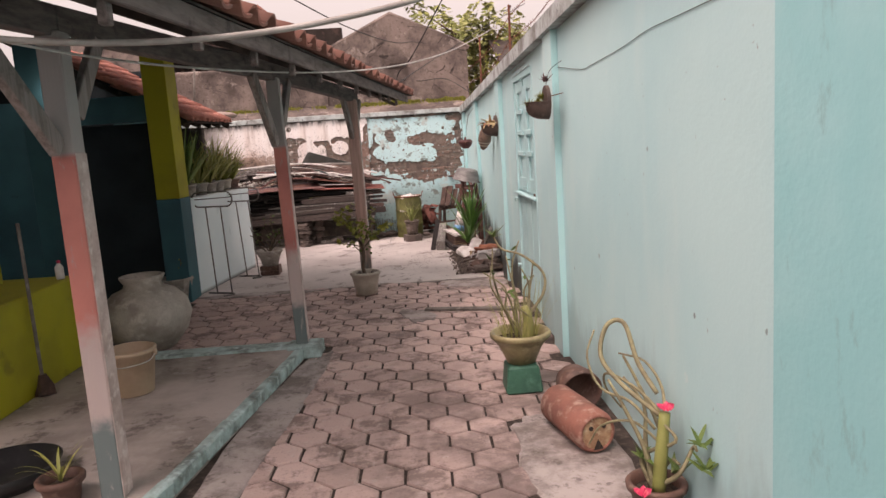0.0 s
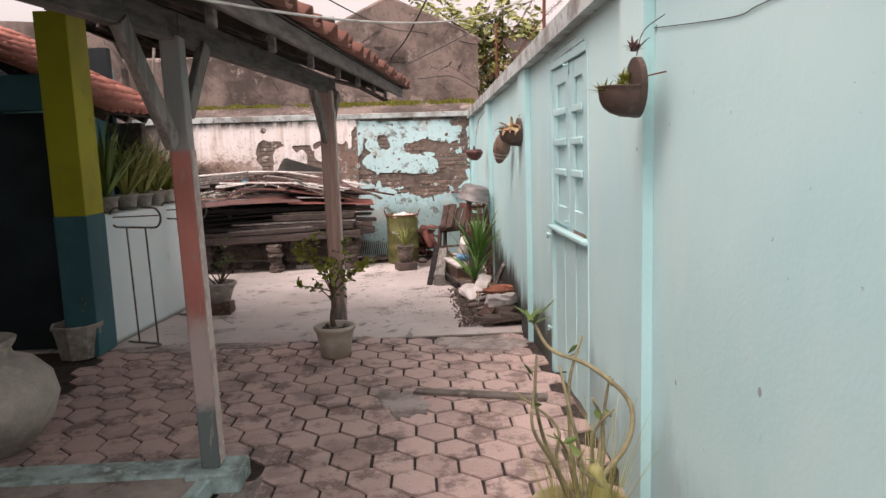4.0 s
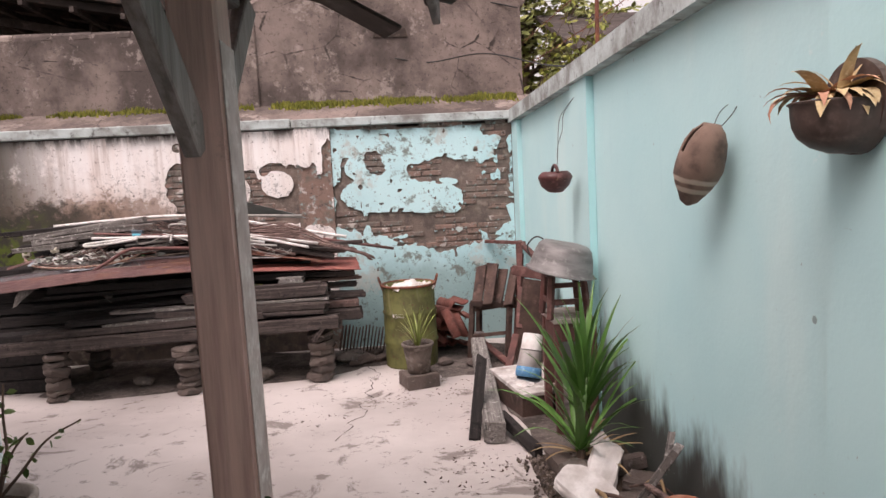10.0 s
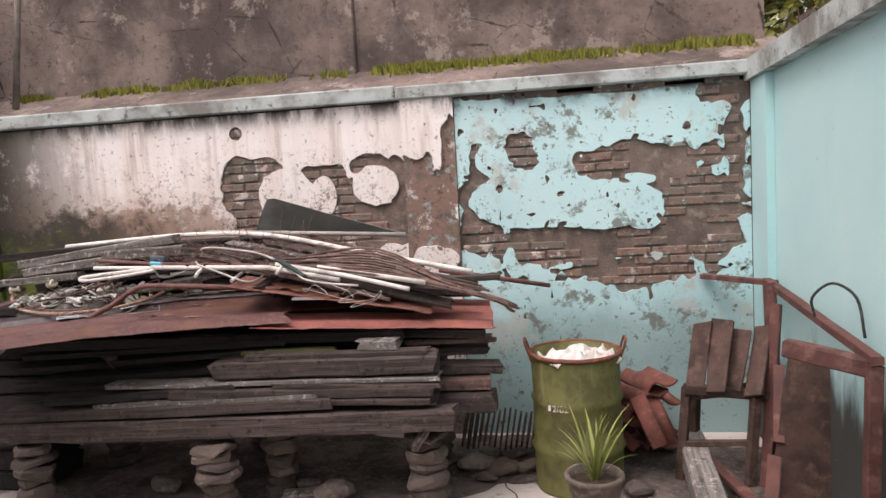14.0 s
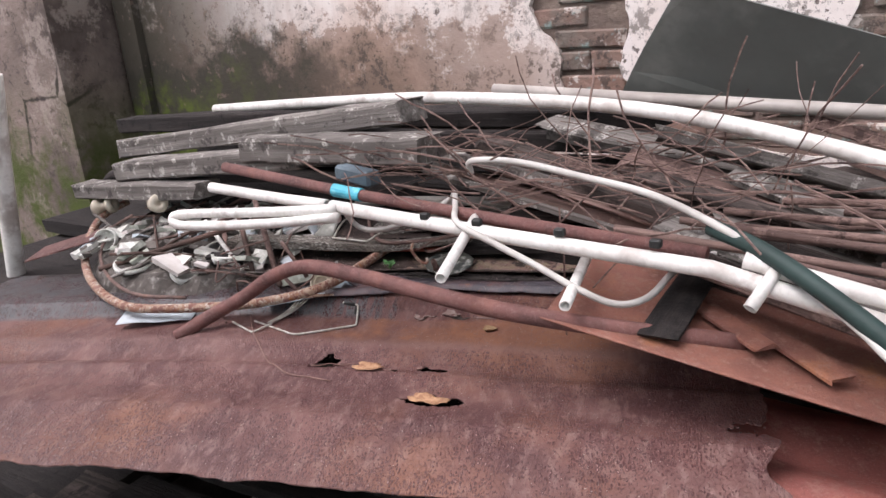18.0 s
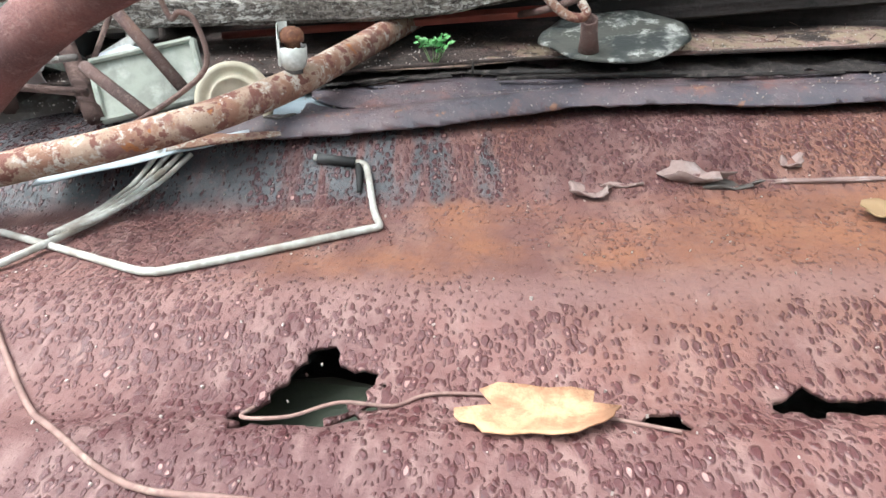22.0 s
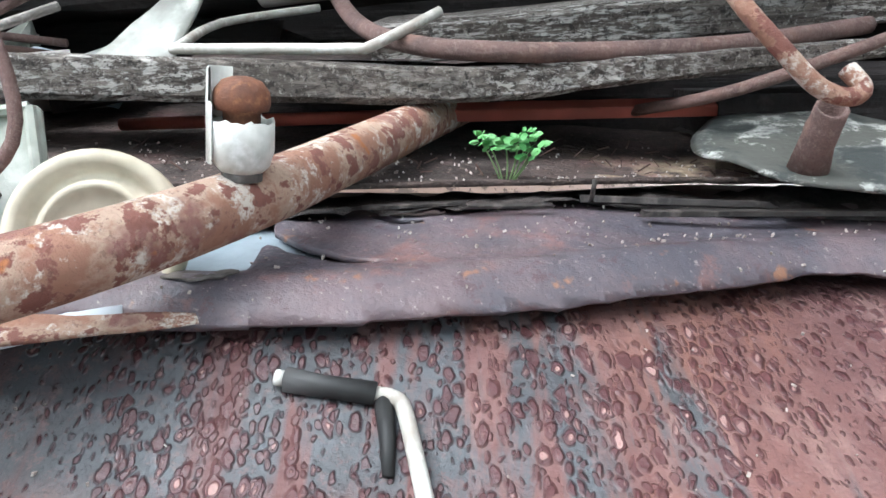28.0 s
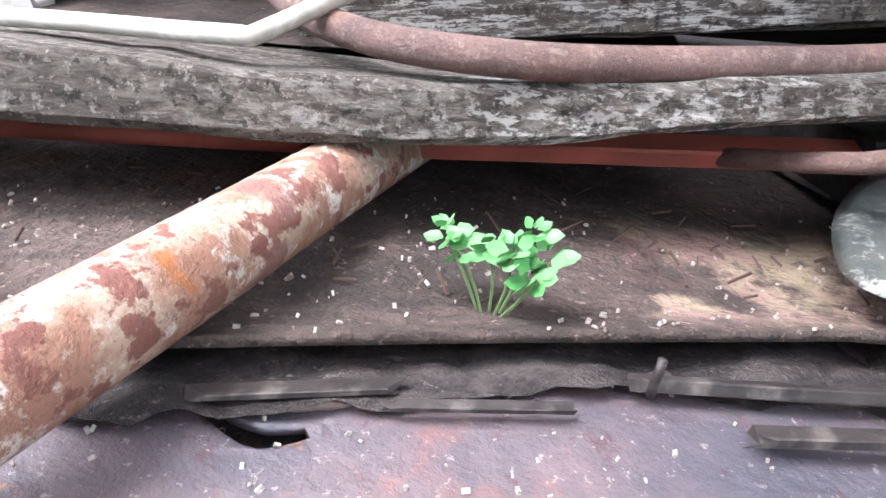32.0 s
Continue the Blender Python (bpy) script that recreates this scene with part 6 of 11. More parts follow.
M_MOSSPLANK = plank_wood("mossy_plank", (0.27, 0.24, 0.19), (0.10, 0.09, 0.06), (0.17, 0.16, 0.1), 0.9)
M_SPLINT = plank_wood("split_wood", (0.32, 0.215, 0.185), (0.08, 0.048, 0.043), (0.16, 0.10, 0.088))


def plank(name, a, b, w, h, material, label, category="plank", seed=0.0, roll=0.0, ends=0.012, group="timber in the pile", cuts=10):
    """A worn board from a to b, with bent, chipped faces; its own x runs along the grain."""
    a, b = Vector(a), Vector(b)
    d = b - a
    L = d.length
    x = d.normalized()
    y = Vector((0, 0, 1)).cross(x).normalized()
    z = x.cross(y)
    bm = bmesh.new()
    rings = []
    rnd = random.Random(seed * 91 + 7)
    for i in range(cuts + 1):
        t = i / cuts
        s = L * t
        if i == 0:
            s -= 0
        cut = ends if i in (0, cuts) else 0
        ww, hh = w / 2 * (1 + 0.05 * noise.noise(Vector((s * 4, seed, 0)))), h / 2 * (1 + 0.10 * noise.noise(Vector((s * 5, seed, 9))))
        bend = 0.006 * noise.noise(Vector((s * 1.4, seed, 4)))
        ring = []
        for py, pz in ((-1, -0.8), (-0.85, -1), (0.85, -1), (1, -0.8), (1, 0.8), (0.85, 1), (-0.85, 1), (-1, 0.8)):
            off = rnd.uniform(-1, 1) * cut
            ring.append(bm.verts.new((s + off, py * ww + rnd.uniform(-1, 1) * w * 0.012, pz * hh + bend + rnd.uniform(-1, 1) * h * 0.04)))
        rings.append(ring)
    for p, q in zip(rings, rings[1:]):
        for k2 in range(8):
            j = (k2 + 1) % 8
            bm.faces.new((p[k2], q[k2], q[j], p[j]))
    bm.faces.new(rings[0])
    bm.faces.new(rings[-1][::-1])
    bmesh.ops.recalc_face_normals(bm, faces=bm.faces)
    m = Matrix((x, y, z)).transposed().to_4x4()
    m.translation = a
    ob = part(name, bm, material)
    ob.matrix_world = m @ Euler((roll, 0, 0)).to_matrix().to_4x4()
    return tagged(ob, label, category, group)


# stone piers that carry the timber
def pier(x, y, h, seed, r=0.105):
    random.seed(seed)
    t = thing("stone_pier", "low pier of stacked dark stones under the timber", "pier", pose(x, y, 0), "piers under the timber")
    z = 0.0
    while z < h - 0.02:
        d = min(random.uniform(0.045, 0.075), h - z)
        rr = r * random.uniform(0.85, 1.1)
        bm = lathe([(0, 0), (rr * 0.85, 0), (rr, d * 0.3), (rr * 0.98, d * 0.7), (rr * 0.82, d), (0, d)], 12, pose(random.uniform(-0.012, 0.012), random.uniform(-0.012, 0.012), z + 0.001))
        part("stone", rumple(bm, 0.028, 11, seed + z * 9), M_PIER, t)
        z += d - 0.003
    return t


k = Nodes("pier_stone")
c = k.mix(k.random(), (0.15, 0.115, 0.10), (0.07, 0.054, 0.048))
c = k.mix(k.ramp(k.noise(9, 5, 0.65), 0.60, 0.68, 0, 0.7), c, (0.40, 0.35, 0.32))
c = k.mix(k.ramp(k.noise(5, 5), 0.5, 0.7, 0, 0.8), c, (0.05, 0.042, 0.038))
k.bump(k.noise(30, 5), 0.8, 0.012)
M_PIER = k.done(c, 0.95)
for x, y, h, s, r in ((-1.53, 10.40, 0.385, 1, 0.10), (-0.50, 10.52, 0.405, 2, 0.105), (-1.33, 10.72, 0.41, 3, 0.09), (-2.55, 10.42, 0.38, 4, 0.1), (-0.55, 11.1, 0.41, 5, 0.1), (-2.5, 11.1, 0.40, 6, 0.1), (-1.6, 11.2, 0.41, 7, 0.1)):
    pier(x, y, h, s, r)

beamF = plank("timber_beam", (-2.95, 10.42, 0.435), (-0.33, 10.44, 0.502), 0.13, 0.105, M_PLANK, "thick weathered beam at the front of the pile", "beam", 1.0, 0.0, 0.015, "timber in the pile", 18)
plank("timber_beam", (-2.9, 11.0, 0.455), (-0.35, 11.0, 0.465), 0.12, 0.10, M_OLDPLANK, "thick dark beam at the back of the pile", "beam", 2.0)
boards = (
    # x0, y0, z0, x1, y1, z1, width, thickness, material
    (-2.75, 10.45, 0.522, -0.92, 10.46, 0.583, 0.16, 0.055, M_PLANK), (-1.25, 10.46, 0.585, -0.43, 10.46, 0.588, 0.15, 0.03, M_PLANK),
    (-2.15, 10.44, 0.575, -1.0, 10.44, 0.622, 0.10, 0.026, M_GREYPLANK), (-1.75, 10.455, 0.635, -0.42, 10.47, 0.628, 0.14, 0.045, M_PLANK),
    (-2.45, 10.46, 0.60, -1.42, 10.47, 0.655, 0.13, 0.04, M_OLDPLANK), (-1.22, 10.46, 0.668, -0.40, 10.47, 0.655, 0.12, 0.018, M_PLANK),
    (-2.1, 10.47, 0.672, -0.41, 10.49, 0.685, 0.12, 0.022, M_GREYPLANK), (-1.53, 10.50, 0.738, -0.42, 10.52, 0.752, 0.17, 0.085, M_PLANK),
    (-1.35, 10.47, 0.798, -0.46, 10.50, 0.806, 0.08, 0.024, M_PLANK), (-1.42, 10.57, 0.800, -0.95, 10.58, 0.802, 0.07, 0.02, M_MOSSPLANK),
    (-0.80, 10.55, 0.838, -0.60, 10.55, 0.838, 0.14, 0.045, M_GREYPLANK), (-2.55, 10.58, 0.675, -1.55, 10.6, 0.715, 0.14, 0.03, M_OLDPLANK),
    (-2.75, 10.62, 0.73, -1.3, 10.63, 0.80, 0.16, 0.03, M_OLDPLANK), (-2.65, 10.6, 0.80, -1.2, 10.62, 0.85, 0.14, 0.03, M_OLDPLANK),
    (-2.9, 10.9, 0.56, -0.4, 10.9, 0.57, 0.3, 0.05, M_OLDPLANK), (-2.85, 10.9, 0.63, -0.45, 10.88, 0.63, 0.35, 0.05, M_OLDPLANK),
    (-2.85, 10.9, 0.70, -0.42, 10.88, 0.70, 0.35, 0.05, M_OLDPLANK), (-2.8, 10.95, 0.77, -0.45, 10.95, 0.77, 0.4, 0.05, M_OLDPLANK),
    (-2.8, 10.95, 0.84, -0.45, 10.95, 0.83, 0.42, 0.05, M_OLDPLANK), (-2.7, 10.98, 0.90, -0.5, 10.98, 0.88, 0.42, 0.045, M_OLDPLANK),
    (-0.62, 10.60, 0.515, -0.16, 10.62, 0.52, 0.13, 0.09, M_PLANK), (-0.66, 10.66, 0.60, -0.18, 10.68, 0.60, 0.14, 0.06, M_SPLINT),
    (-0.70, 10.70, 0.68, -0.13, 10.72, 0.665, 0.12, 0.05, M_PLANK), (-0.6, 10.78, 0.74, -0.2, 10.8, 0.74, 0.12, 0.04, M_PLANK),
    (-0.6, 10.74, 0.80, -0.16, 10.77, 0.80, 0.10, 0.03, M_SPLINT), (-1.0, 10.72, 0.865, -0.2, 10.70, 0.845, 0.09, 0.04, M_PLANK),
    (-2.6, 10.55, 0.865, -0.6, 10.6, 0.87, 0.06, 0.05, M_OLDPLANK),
    # boards at the left end, coloured near black as the shade under the sheet
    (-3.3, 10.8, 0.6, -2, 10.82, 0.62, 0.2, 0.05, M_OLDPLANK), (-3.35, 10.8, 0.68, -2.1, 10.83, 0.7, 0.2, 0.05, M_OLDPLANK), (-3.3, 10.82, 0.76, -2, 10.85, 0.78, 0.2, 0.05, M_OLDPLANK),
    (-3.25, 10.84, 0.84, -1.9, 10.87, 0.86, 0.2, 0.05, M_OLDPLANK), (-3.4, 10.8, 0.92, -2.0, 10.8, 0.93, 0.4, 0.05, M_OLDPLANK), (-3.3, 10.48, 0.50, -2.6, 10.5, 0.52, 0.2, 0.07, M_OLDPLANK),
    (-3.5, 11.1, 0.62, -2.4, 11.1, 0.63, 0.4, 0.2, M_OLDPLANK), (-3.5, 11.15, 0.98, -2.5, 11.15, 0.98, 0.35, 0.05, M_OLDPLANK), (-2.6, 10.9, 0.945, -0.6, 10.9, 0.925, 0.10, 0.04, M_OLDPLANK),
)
# more near-black boards, added to fill the shaded hollow at the left
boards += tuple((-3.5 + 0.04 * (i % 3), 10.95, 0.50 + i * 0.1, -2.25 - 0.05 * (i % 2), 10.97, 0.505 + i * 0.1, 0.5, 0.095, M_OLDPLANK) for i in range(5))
for i, (x0, y0, z0, x1, y1, z1, w, h, mat) in enumerate(boards):
    plank("plank", (x0, y0, z0), (x1, y1, z1), w, h, mat, {M_PLANK: "weathered brown-grey plank in the pile", M_GREYPLANK: "pale grey plank in the pile", M_MOSSPLANK: "plank edged with yellow-green moss", M_OLDPLANK: "black rotten plank deep in the pile", M_SPLINT: "split pale end of a plank"}[mat], "plank", i + 3.0, 0.0, 0.02)
plank("wood_block", (-0.535, 10.40, 0.36), (-0.475, 10.42, 0.445), 0.07, 0.03, M_PLANK, "small wedge block on the pier", "block", 60.0)
# stones and slate under the pile
random.seed(15)
for i, (x, y, sx, sy, sz) in enumerate(((-1.02, 10.62, 0.11, 0.07, 0.06), (-1.2, 10.75, 0.07, 0.05, 0.04), (-0.3, 11.0, 0.12, 0.08, 0.05), (-0.1, 11.2, 0.1, 0.07, 0.045), (-2.0, 10.7, 0.09, 0.07, 0.05))):
    bm = bmesh.new()
    bmesh.ops.create_icosphere(bm, subdivisions=2, radius=1, matrix=Matrix.Translation((0, 0, sz * 0.8)) @ Matrix.Diagonal((sx, sy, sz, 1)))
    tagged(part("stone", rumple(bm, 0.035, 9, i), M_STONE), "rough grey stone under the pile", "stone").location = (x, y, 0)
for i in range(3):
    plank("slat", (-1.28, 10.55 + i * 0.02, 0.012 + i * 0.016), (-0.98, 10.60 + i * 0.03, 0.012 + i * 0.016), 0.09, 0.014, M_GREYPLANK, "thin grey slat on the floor", "slat", 70.0 + i)

# ---- rusty corrugated sheets ----
ORI = Vector((-1.9, 10.57, 1.0))
UX = Vector((math.cos(radians(18.5)), math.sin(radians(18.5)), 0))
VX = Vector((-UX.y, UX.x, 0))


def bump_at(v, c, w):
    return math.exp(-((v - c) / w) ** 2)


def along(x, table):
    """A value read off a short table of (place, value) pairs."""
    if x <= table[0][0]:
        return table[0][1]
    for (a, p), (b, q) in zip(table, table[1:]):
        if x <= b:
            return p + (q - p) * (x - a) / (b - a)
    return table[-1][1]


def lip_v(u):
    """Where the lapped sheet's lip lies across the lower sheet."""
    return along(u, ((-0.3, 0.180), (-0.10, 0.197), (-0.05, 0.196), (0.0, 0.202), (0.05, 0.212), (0.12, 0.234), (0.75, 0.236)))


def chan_v(u):
    """Where the silted sheet's front edge lies."""
    return along(u, ((-0.35, 0.262), (-0.03, 0.268), (0.02, 0.276), (0.10, 0.286), (0.23, 0.279), (0.8, 0.279)))


WAVE = ((-0.32, -0.045), (-0.29, -0.03), (-0.23, -0.010), (-0.17, 0.004), (-0.10, -0.006), (-0.06, -0.004), (-0.032, 0.002), (-0.012, -0.004), (0.01, 0.0), (0.03, 0.008), (0.046, 0.013), (0.06, 0.0135), (0.11, 0.010), (0.155, 0.008), (0.165, 0.010), (0.200, 0.036), (0.25, 0.040), (0.60, 0.03))


def sheet_z(u, v):
    """Height of the upper sheet over its own plane."""
    w = v if v < 0.162 else 0.162 + (v - 0.162) * 0.038 / (lip_v(u) + 0.008 - 0.162)
    z = 0.25 * along(w - 0.006, WAVE) + 0.5 * along(w, WAVE) + 0.25 * along(w + 0.006, WAVE)
    z += 0.003 * noise.noise(Vector((u * 3, v * 5, 2))) + 0.0012 * noise.noise(Vector((u * 14, v * 14, 5)))
    z -= 0.055 * max(0.0, -u - 0.25)
    z -= 0.02 * max(0.0, u - 0.2)
    return z


HOLES = ((0.004, -0.004, 0.018, 0.021), (0.127, -0.022, 0.0115, 0.0075), (0.177, -0.010, 0.0105, 0.0075), (0.198, -0.013, 0.016, 0.0065), (0.212, -0.105, 0.05, 0.014), (0.70, -0.115, 0.06, 0.022), (-0.008, -0.018, 0.017, 0.010))


def sheet_loss(u, v):
    n = noise.fractal(Vector((u * 42, v * 42, 1)), 0.9, 2.1, 3)
    n2 = noise.fractal(Vector((u * 130, v * 130, 3)), 0.8, 2.0, 2)
    f = max(1 - math.hypot((u - a) / b, (v - c4) / d) + 0.60 * n + 0.62 * n2 for a, c4, b, d in HOLES)
    e = noise.fractal(Vector((u * 16, v * 16, 6)), 0.9, 2.1, 3) * 0.006
    edge = max(-0.293 + e - v, u - 0.70 + e * 2 + 0.03 * bump_at(v, -0.2, 0.03), -1.02 - u + e * 2) * 30
    return max(f, edge)


def sheet_mesh(u0, u1, v0, v1, step, height, loss, place, thick=0.0025):
    """A bent metal sheet on a grid, cut along its holes and ragged rim."""
    nu, nv = int(round((u1 - u0) / step)), int(round((v1 - v0) / step))
    f = [[loss(u0 + (u1 - u0) * i / nu, v0 + (v1 - v0) * j / nv) for j in range(nv + 1)] for i in range(nu + 1)]
    su, sv = (u1 - u0) / nu, (v1 - v0) / nv
    verts, faces, where = [], [], {}

    def vert(key, u, v):
        if key not in where:
            where[key] = len(verts)
            verts.append(tuple(place(u, v, height(u, v))))
        return where[key]
    for i in range(nu):
        for j in range(nv):
            ring = []
            cs = ((i, j), (i + 1, j), (i + 1, j + 1), (i, j + 1))
            for a in range(4):
                p, q = cs[a], cs[(a + 1) % 4]
                fp, fq = f[p[0]][p[1]], f[q[0]][q[1]]
                if fp <= 0:
                    ring.append(vert(p, u0 + p[0] * su, v0 + p[1] * sv))
                if (fp <= 0) != (fq <= 0):
                    t = fp / (fp - fq)
                    ring.append(vert((min(p, q), max(p, q)), u0 + (p[0] + (q[0] - p[0]) * t) * su, v0 + (p[1] + (q[1] - p[1]) * t) * sv))
            if len(ring) >= 3:
                faces.append(ring)
    me = bpy.data.meshes.new("sheet")
    me.from_pydata(verts, [], faces)
    me.update()
    for p in me.polygons:
        p.use_smooth = True
    return me


def rust(name, base, deep, orange, pale, fine=1.0):
    """Plain rust: colour clouds, orange bloom, fine pitted grain."""
    k = Nodes(name)
    c = k.mix(k.ramp(k.noise(5 * fine, 6, 0.65), 0.35, 0.68), base, deep)
    c = k.mix(k.ramp(k.noise(3.2 * fine, 5, 0.6), 0.54, 0.70, 0, 0.85), c, orange)
    c = k.mix(k.ramp(k.noise(40 * fine, 5, 0.7), 0.48, 0.70, 0, 0.6), c, pale)
    c = k.mix(k.ramp(k.noise(120 * fine, 6, 0.8), 0.48, 0.66, 0, 0.6), c, deep)
    c = k.mix(k.ramp(k.noise(320 * fine, 4, 0.7), 0.54, 0.66, 0, 0.5), c, pale)
    k.bump(k.noise(90 * fine, 6, 0.7), 0.6, 0.003)
    return k.done(c, 0.75)


def blisters(k, vec, scale, spread, size):
    """Oval rust blisters of uneven size: (body, crown) masks from a cell texture; crowns serve as painted glints."""
    n = k.n.new("ShaderNodeTexVoronoi")
    n.inputs["Scale"].default_value = scale
    k.l.new(vec, n.inputs["Vector"])
    col = k.n.new("ShaderNodeSeparateColor")
    k.l.new(n.outputs["Color"], col.inputs[0])
    grown = k.math("MULTIPLY", k.math("ADD", k.math("MULTIPLY", col.outputs[0], 0.30), size), spread)
    d = k.math("SUBTRACT", grown, n.outputs["Distance"])
    return k.ramp(d, -0.07, 0.13), k.math("MULTIPLY", k.ramp(d, 0.22, 0.34), k.ramp(col.outputs[1], 0.45, 0.6))


def blistered(name, base, deep, orange, pale, slate):
    """Corrugated rust: slate flank with drip stains, orange belt, crowds of blisters with painted wet glints."""
    k = Nodes(name)
    m = k.n.new("ShaderNodeMapping")
    m.inputs["Rotation"].default_value = (0, 0, radians(-18.5))
    m.inputs["Location"].default_value = (-1.5521, -10.6264, -1.0)
    k.l.new(k.obj, m.inputs["Vector"])
    p = m.outputs[0]
    u, v = k.axis("X", p), k.axis("Y", p)
    wob = k.math("ADD", v, k.math("MULTIPLY", k.math("SUBTRACT", k.noise(26, 5, 0.6), 0.5), 0.022))
    flank = k.ramp(wob, 0.150, 0.170)
    belt = k.math("MULTIPLY", k.math("SUBTRACT", k.ramp(wob, 0.040, 0.075), flank), k.ramp(u, -0.12, 0.04, 0.12, 1.0))
    crest = k.math("MULTIPLY", k.ramp(v, 0.028, 0.046), k.ramp(v, 0.050, 0.072, 1, 0))
    c = k.mix(k.ramp(k.noise(7, 6, 0.65), 0.36, 0.66), base, deep)
    c = k.mix(k.ramp(k.noise(1.0, 6, 0.65, vec=k.scaled(60, 26, 40, p)), 0.46, 0.66, 0, 0.65), c, pale)
    c = k.mix(k.ramp(k.noise(2.2, 5, 0.6), 0.50, 0.68, 0, 0.55), c, orange)
    c = k.mix(k.math("MULTIPLY", belt, k.ramp(k.noise(15, 6, 0.68), 0.36, 0.66, 0.10, 0.85)), c, orange)
    c = k.mix(k.math("MULTIPLY", crest, 0.55), c, tuple(a * 0.5 + b * 0.5 for a, b in zip(base, pale)))
    runs = k.noise(1.0, 5, 0.6, vec=k.scaled(75, 11, 20, p), dist=0.4)
    bare = k.ramp(k.math("ADD", runs, k.math("MULTIPLY", u, 1.5)), 0.44, 0.58, 1.0, 0.0)
    slaty = k.mix(k.ramp(k.noise(34, 5, 0.7), 0.40, 0.64), slate, tuple(x * 1.55 for x in slate))
    c = k.mix(k.math("MULTIPLY", flank, k.math("MULTIPLY", bare, 0.92)), c, slaty)
    c = k.mix(k.math("MULTIPLY", k.math("MULTIPLY", flank, k.ramp(runs, 0.50, 0.66)), 0.55), c, deep)
    c = k.mix(k.ramp(k.noise(300, 5, 0.75), 0.52, 0.66, 0, 0.40), c, pale)
    c = k.mix(k.ramp(k.noise(150, 6, 0.8), 0.50, 0.66, 0, 0.45), c, deep)
    bend = k.n.new("ShaderNodeVectorMath")
    bend.operation = "MULTIPLY_ADD"
    nz = k.n.new("ShaderNodeTexNoise")
    nz.inputs["Scale"].default_value, nz.inputs["Detail"].default_value = 160.0, 2
    k.l.new(p, nz.inputs["Vector"])
    k.l.new(nz.outputs["Color"], bend.inputs[0])
    bend.inputs[1].default_value = (0.0035, 0.0035, 0.0)
    k.l.new(k.scaled(1.0, 0.62, 0.3, p), bend.inputs[2])
    q = bend.outputs[0]
    zone = k.math("MAXIMUM", k.math("MULTIPLY", flank, k.ramp(u, -0.12, 0.06, 0.35, 1.0)), k.math("MULTIPLY", k.ramp(v, 0.036, 0.048, 1, 0), 0.95))
    zone = k.math("MAXIMUM", zone, k.ramp(u, -0.05, 0.03, 0.95, 0.62))
    crowd = k.math("MULTIPLY", zone, k.ramp(k.noise(13, 5, 0.6), 0.34, 0.56, 0.45, 1.25))
    b1, glint1 = blisters(k, q, 270, crowd, 0.20)
    b2, glint2 = blisters(k, q, 440, crowd, 0.17)
    body = k.math("MAXIMUM", b1, k.math("MULTIPLY", b2, 0.8))
    crown = k.math("MAXIMUM", glint1, k.math("MULTIPLY", glint2, 0.6))
    wine = tuple(x * f for x, f in zip(deep, (0.80, 0.62, 0.70)))
    c = k.mix(k.math("MULTIPLY", body, 0.82), c, wine)
    # pale dots on the crowns are glints put into the colour
    c = k.mix(k.math("MULTIPLY", crown, 0.6), c, tuple(min(0.7, x * 1.9) for x in pale))
    h = k.math("ADD", k.math("MULTIPLY", body, 0.9), k.math("ADD", k.math("MULTIPLY", crown, 0.4), k.math("MULTIPLY", k.noise(210, 6, 0.7), 0.7)))
    k.bump(h, 0.7, 0.0018)
    r = k.math("SUBTRACT", k.math("SUBTRACT", 0.66, k.math("MULTIPLY", body, 0.34)), k.math("MULTIPLY", k.math("MULTIPLY", flank, bare), 0.2))
    return k.done(c, r, 0.0, 0.5)


M_SHEET = blistered("red_rust_sheet", (0.165, 0.079, 0.070), (0.085, 0.034, 0.034), (0.265, 0.112, 0.056), (0.245, 0.152, 0.137), (0.043, 0.052, 0.058))
M_SHEETLOW = rust("orange_rust_sheet", (0.36, 0.122, 0.10), (0.19, 0.066, 0.06), (0.44, 0.175, 0.105), (0.42, 0.215, 0.18))
M_BROWNPIPE = rust("brown_rust_pipe", (0.20, 0.088, 0.078), (0.105, 0.05, 0.047), (0.25, 0.11, 0.09), (0.30, 0.175, 0.16), 5.0)


def place_sheet(u, v, z):
    return ORI + UX * u + VX * v + Vector((0, 0, z))


me = sheet_mesh(-1.05, 0.73, -0.31, 0.40, 0.0032, sheet_z, sheet_loss, place_sheet)
me.materials.append(M_SHEET)
sheet = tagged(new("roof_sheet", me), "rusted corrugated iron sheet with ragged holes on the pile", "iron sheet")
sheet.modifiers.new("t", "SOLIDIFY").thickness = 0.0022

# upper lapped sheet: its rolled lip stands proud of the flank
def lap_z(u, v):
    d = v - lip_v(u)
    z = 0.0455 + 0.17 * min(d, 0.058) - 0.09 * max(0.0, d - 0.066) - 0.005 * math.exp(-max(0.0, d) / 0.0035)
    z += 0.0030 * bump_at(d, 0.012, 0.009) * (1 + noise.noise(Vector((u * 7, 0, 3)))) + 0.0018 * noise.noise(Vector((u * 11, v * 15, 8)))
    return z - 0.055 * max(0.0, -u - 0.28) - 0.02 * max(0.0, u - 0.2)


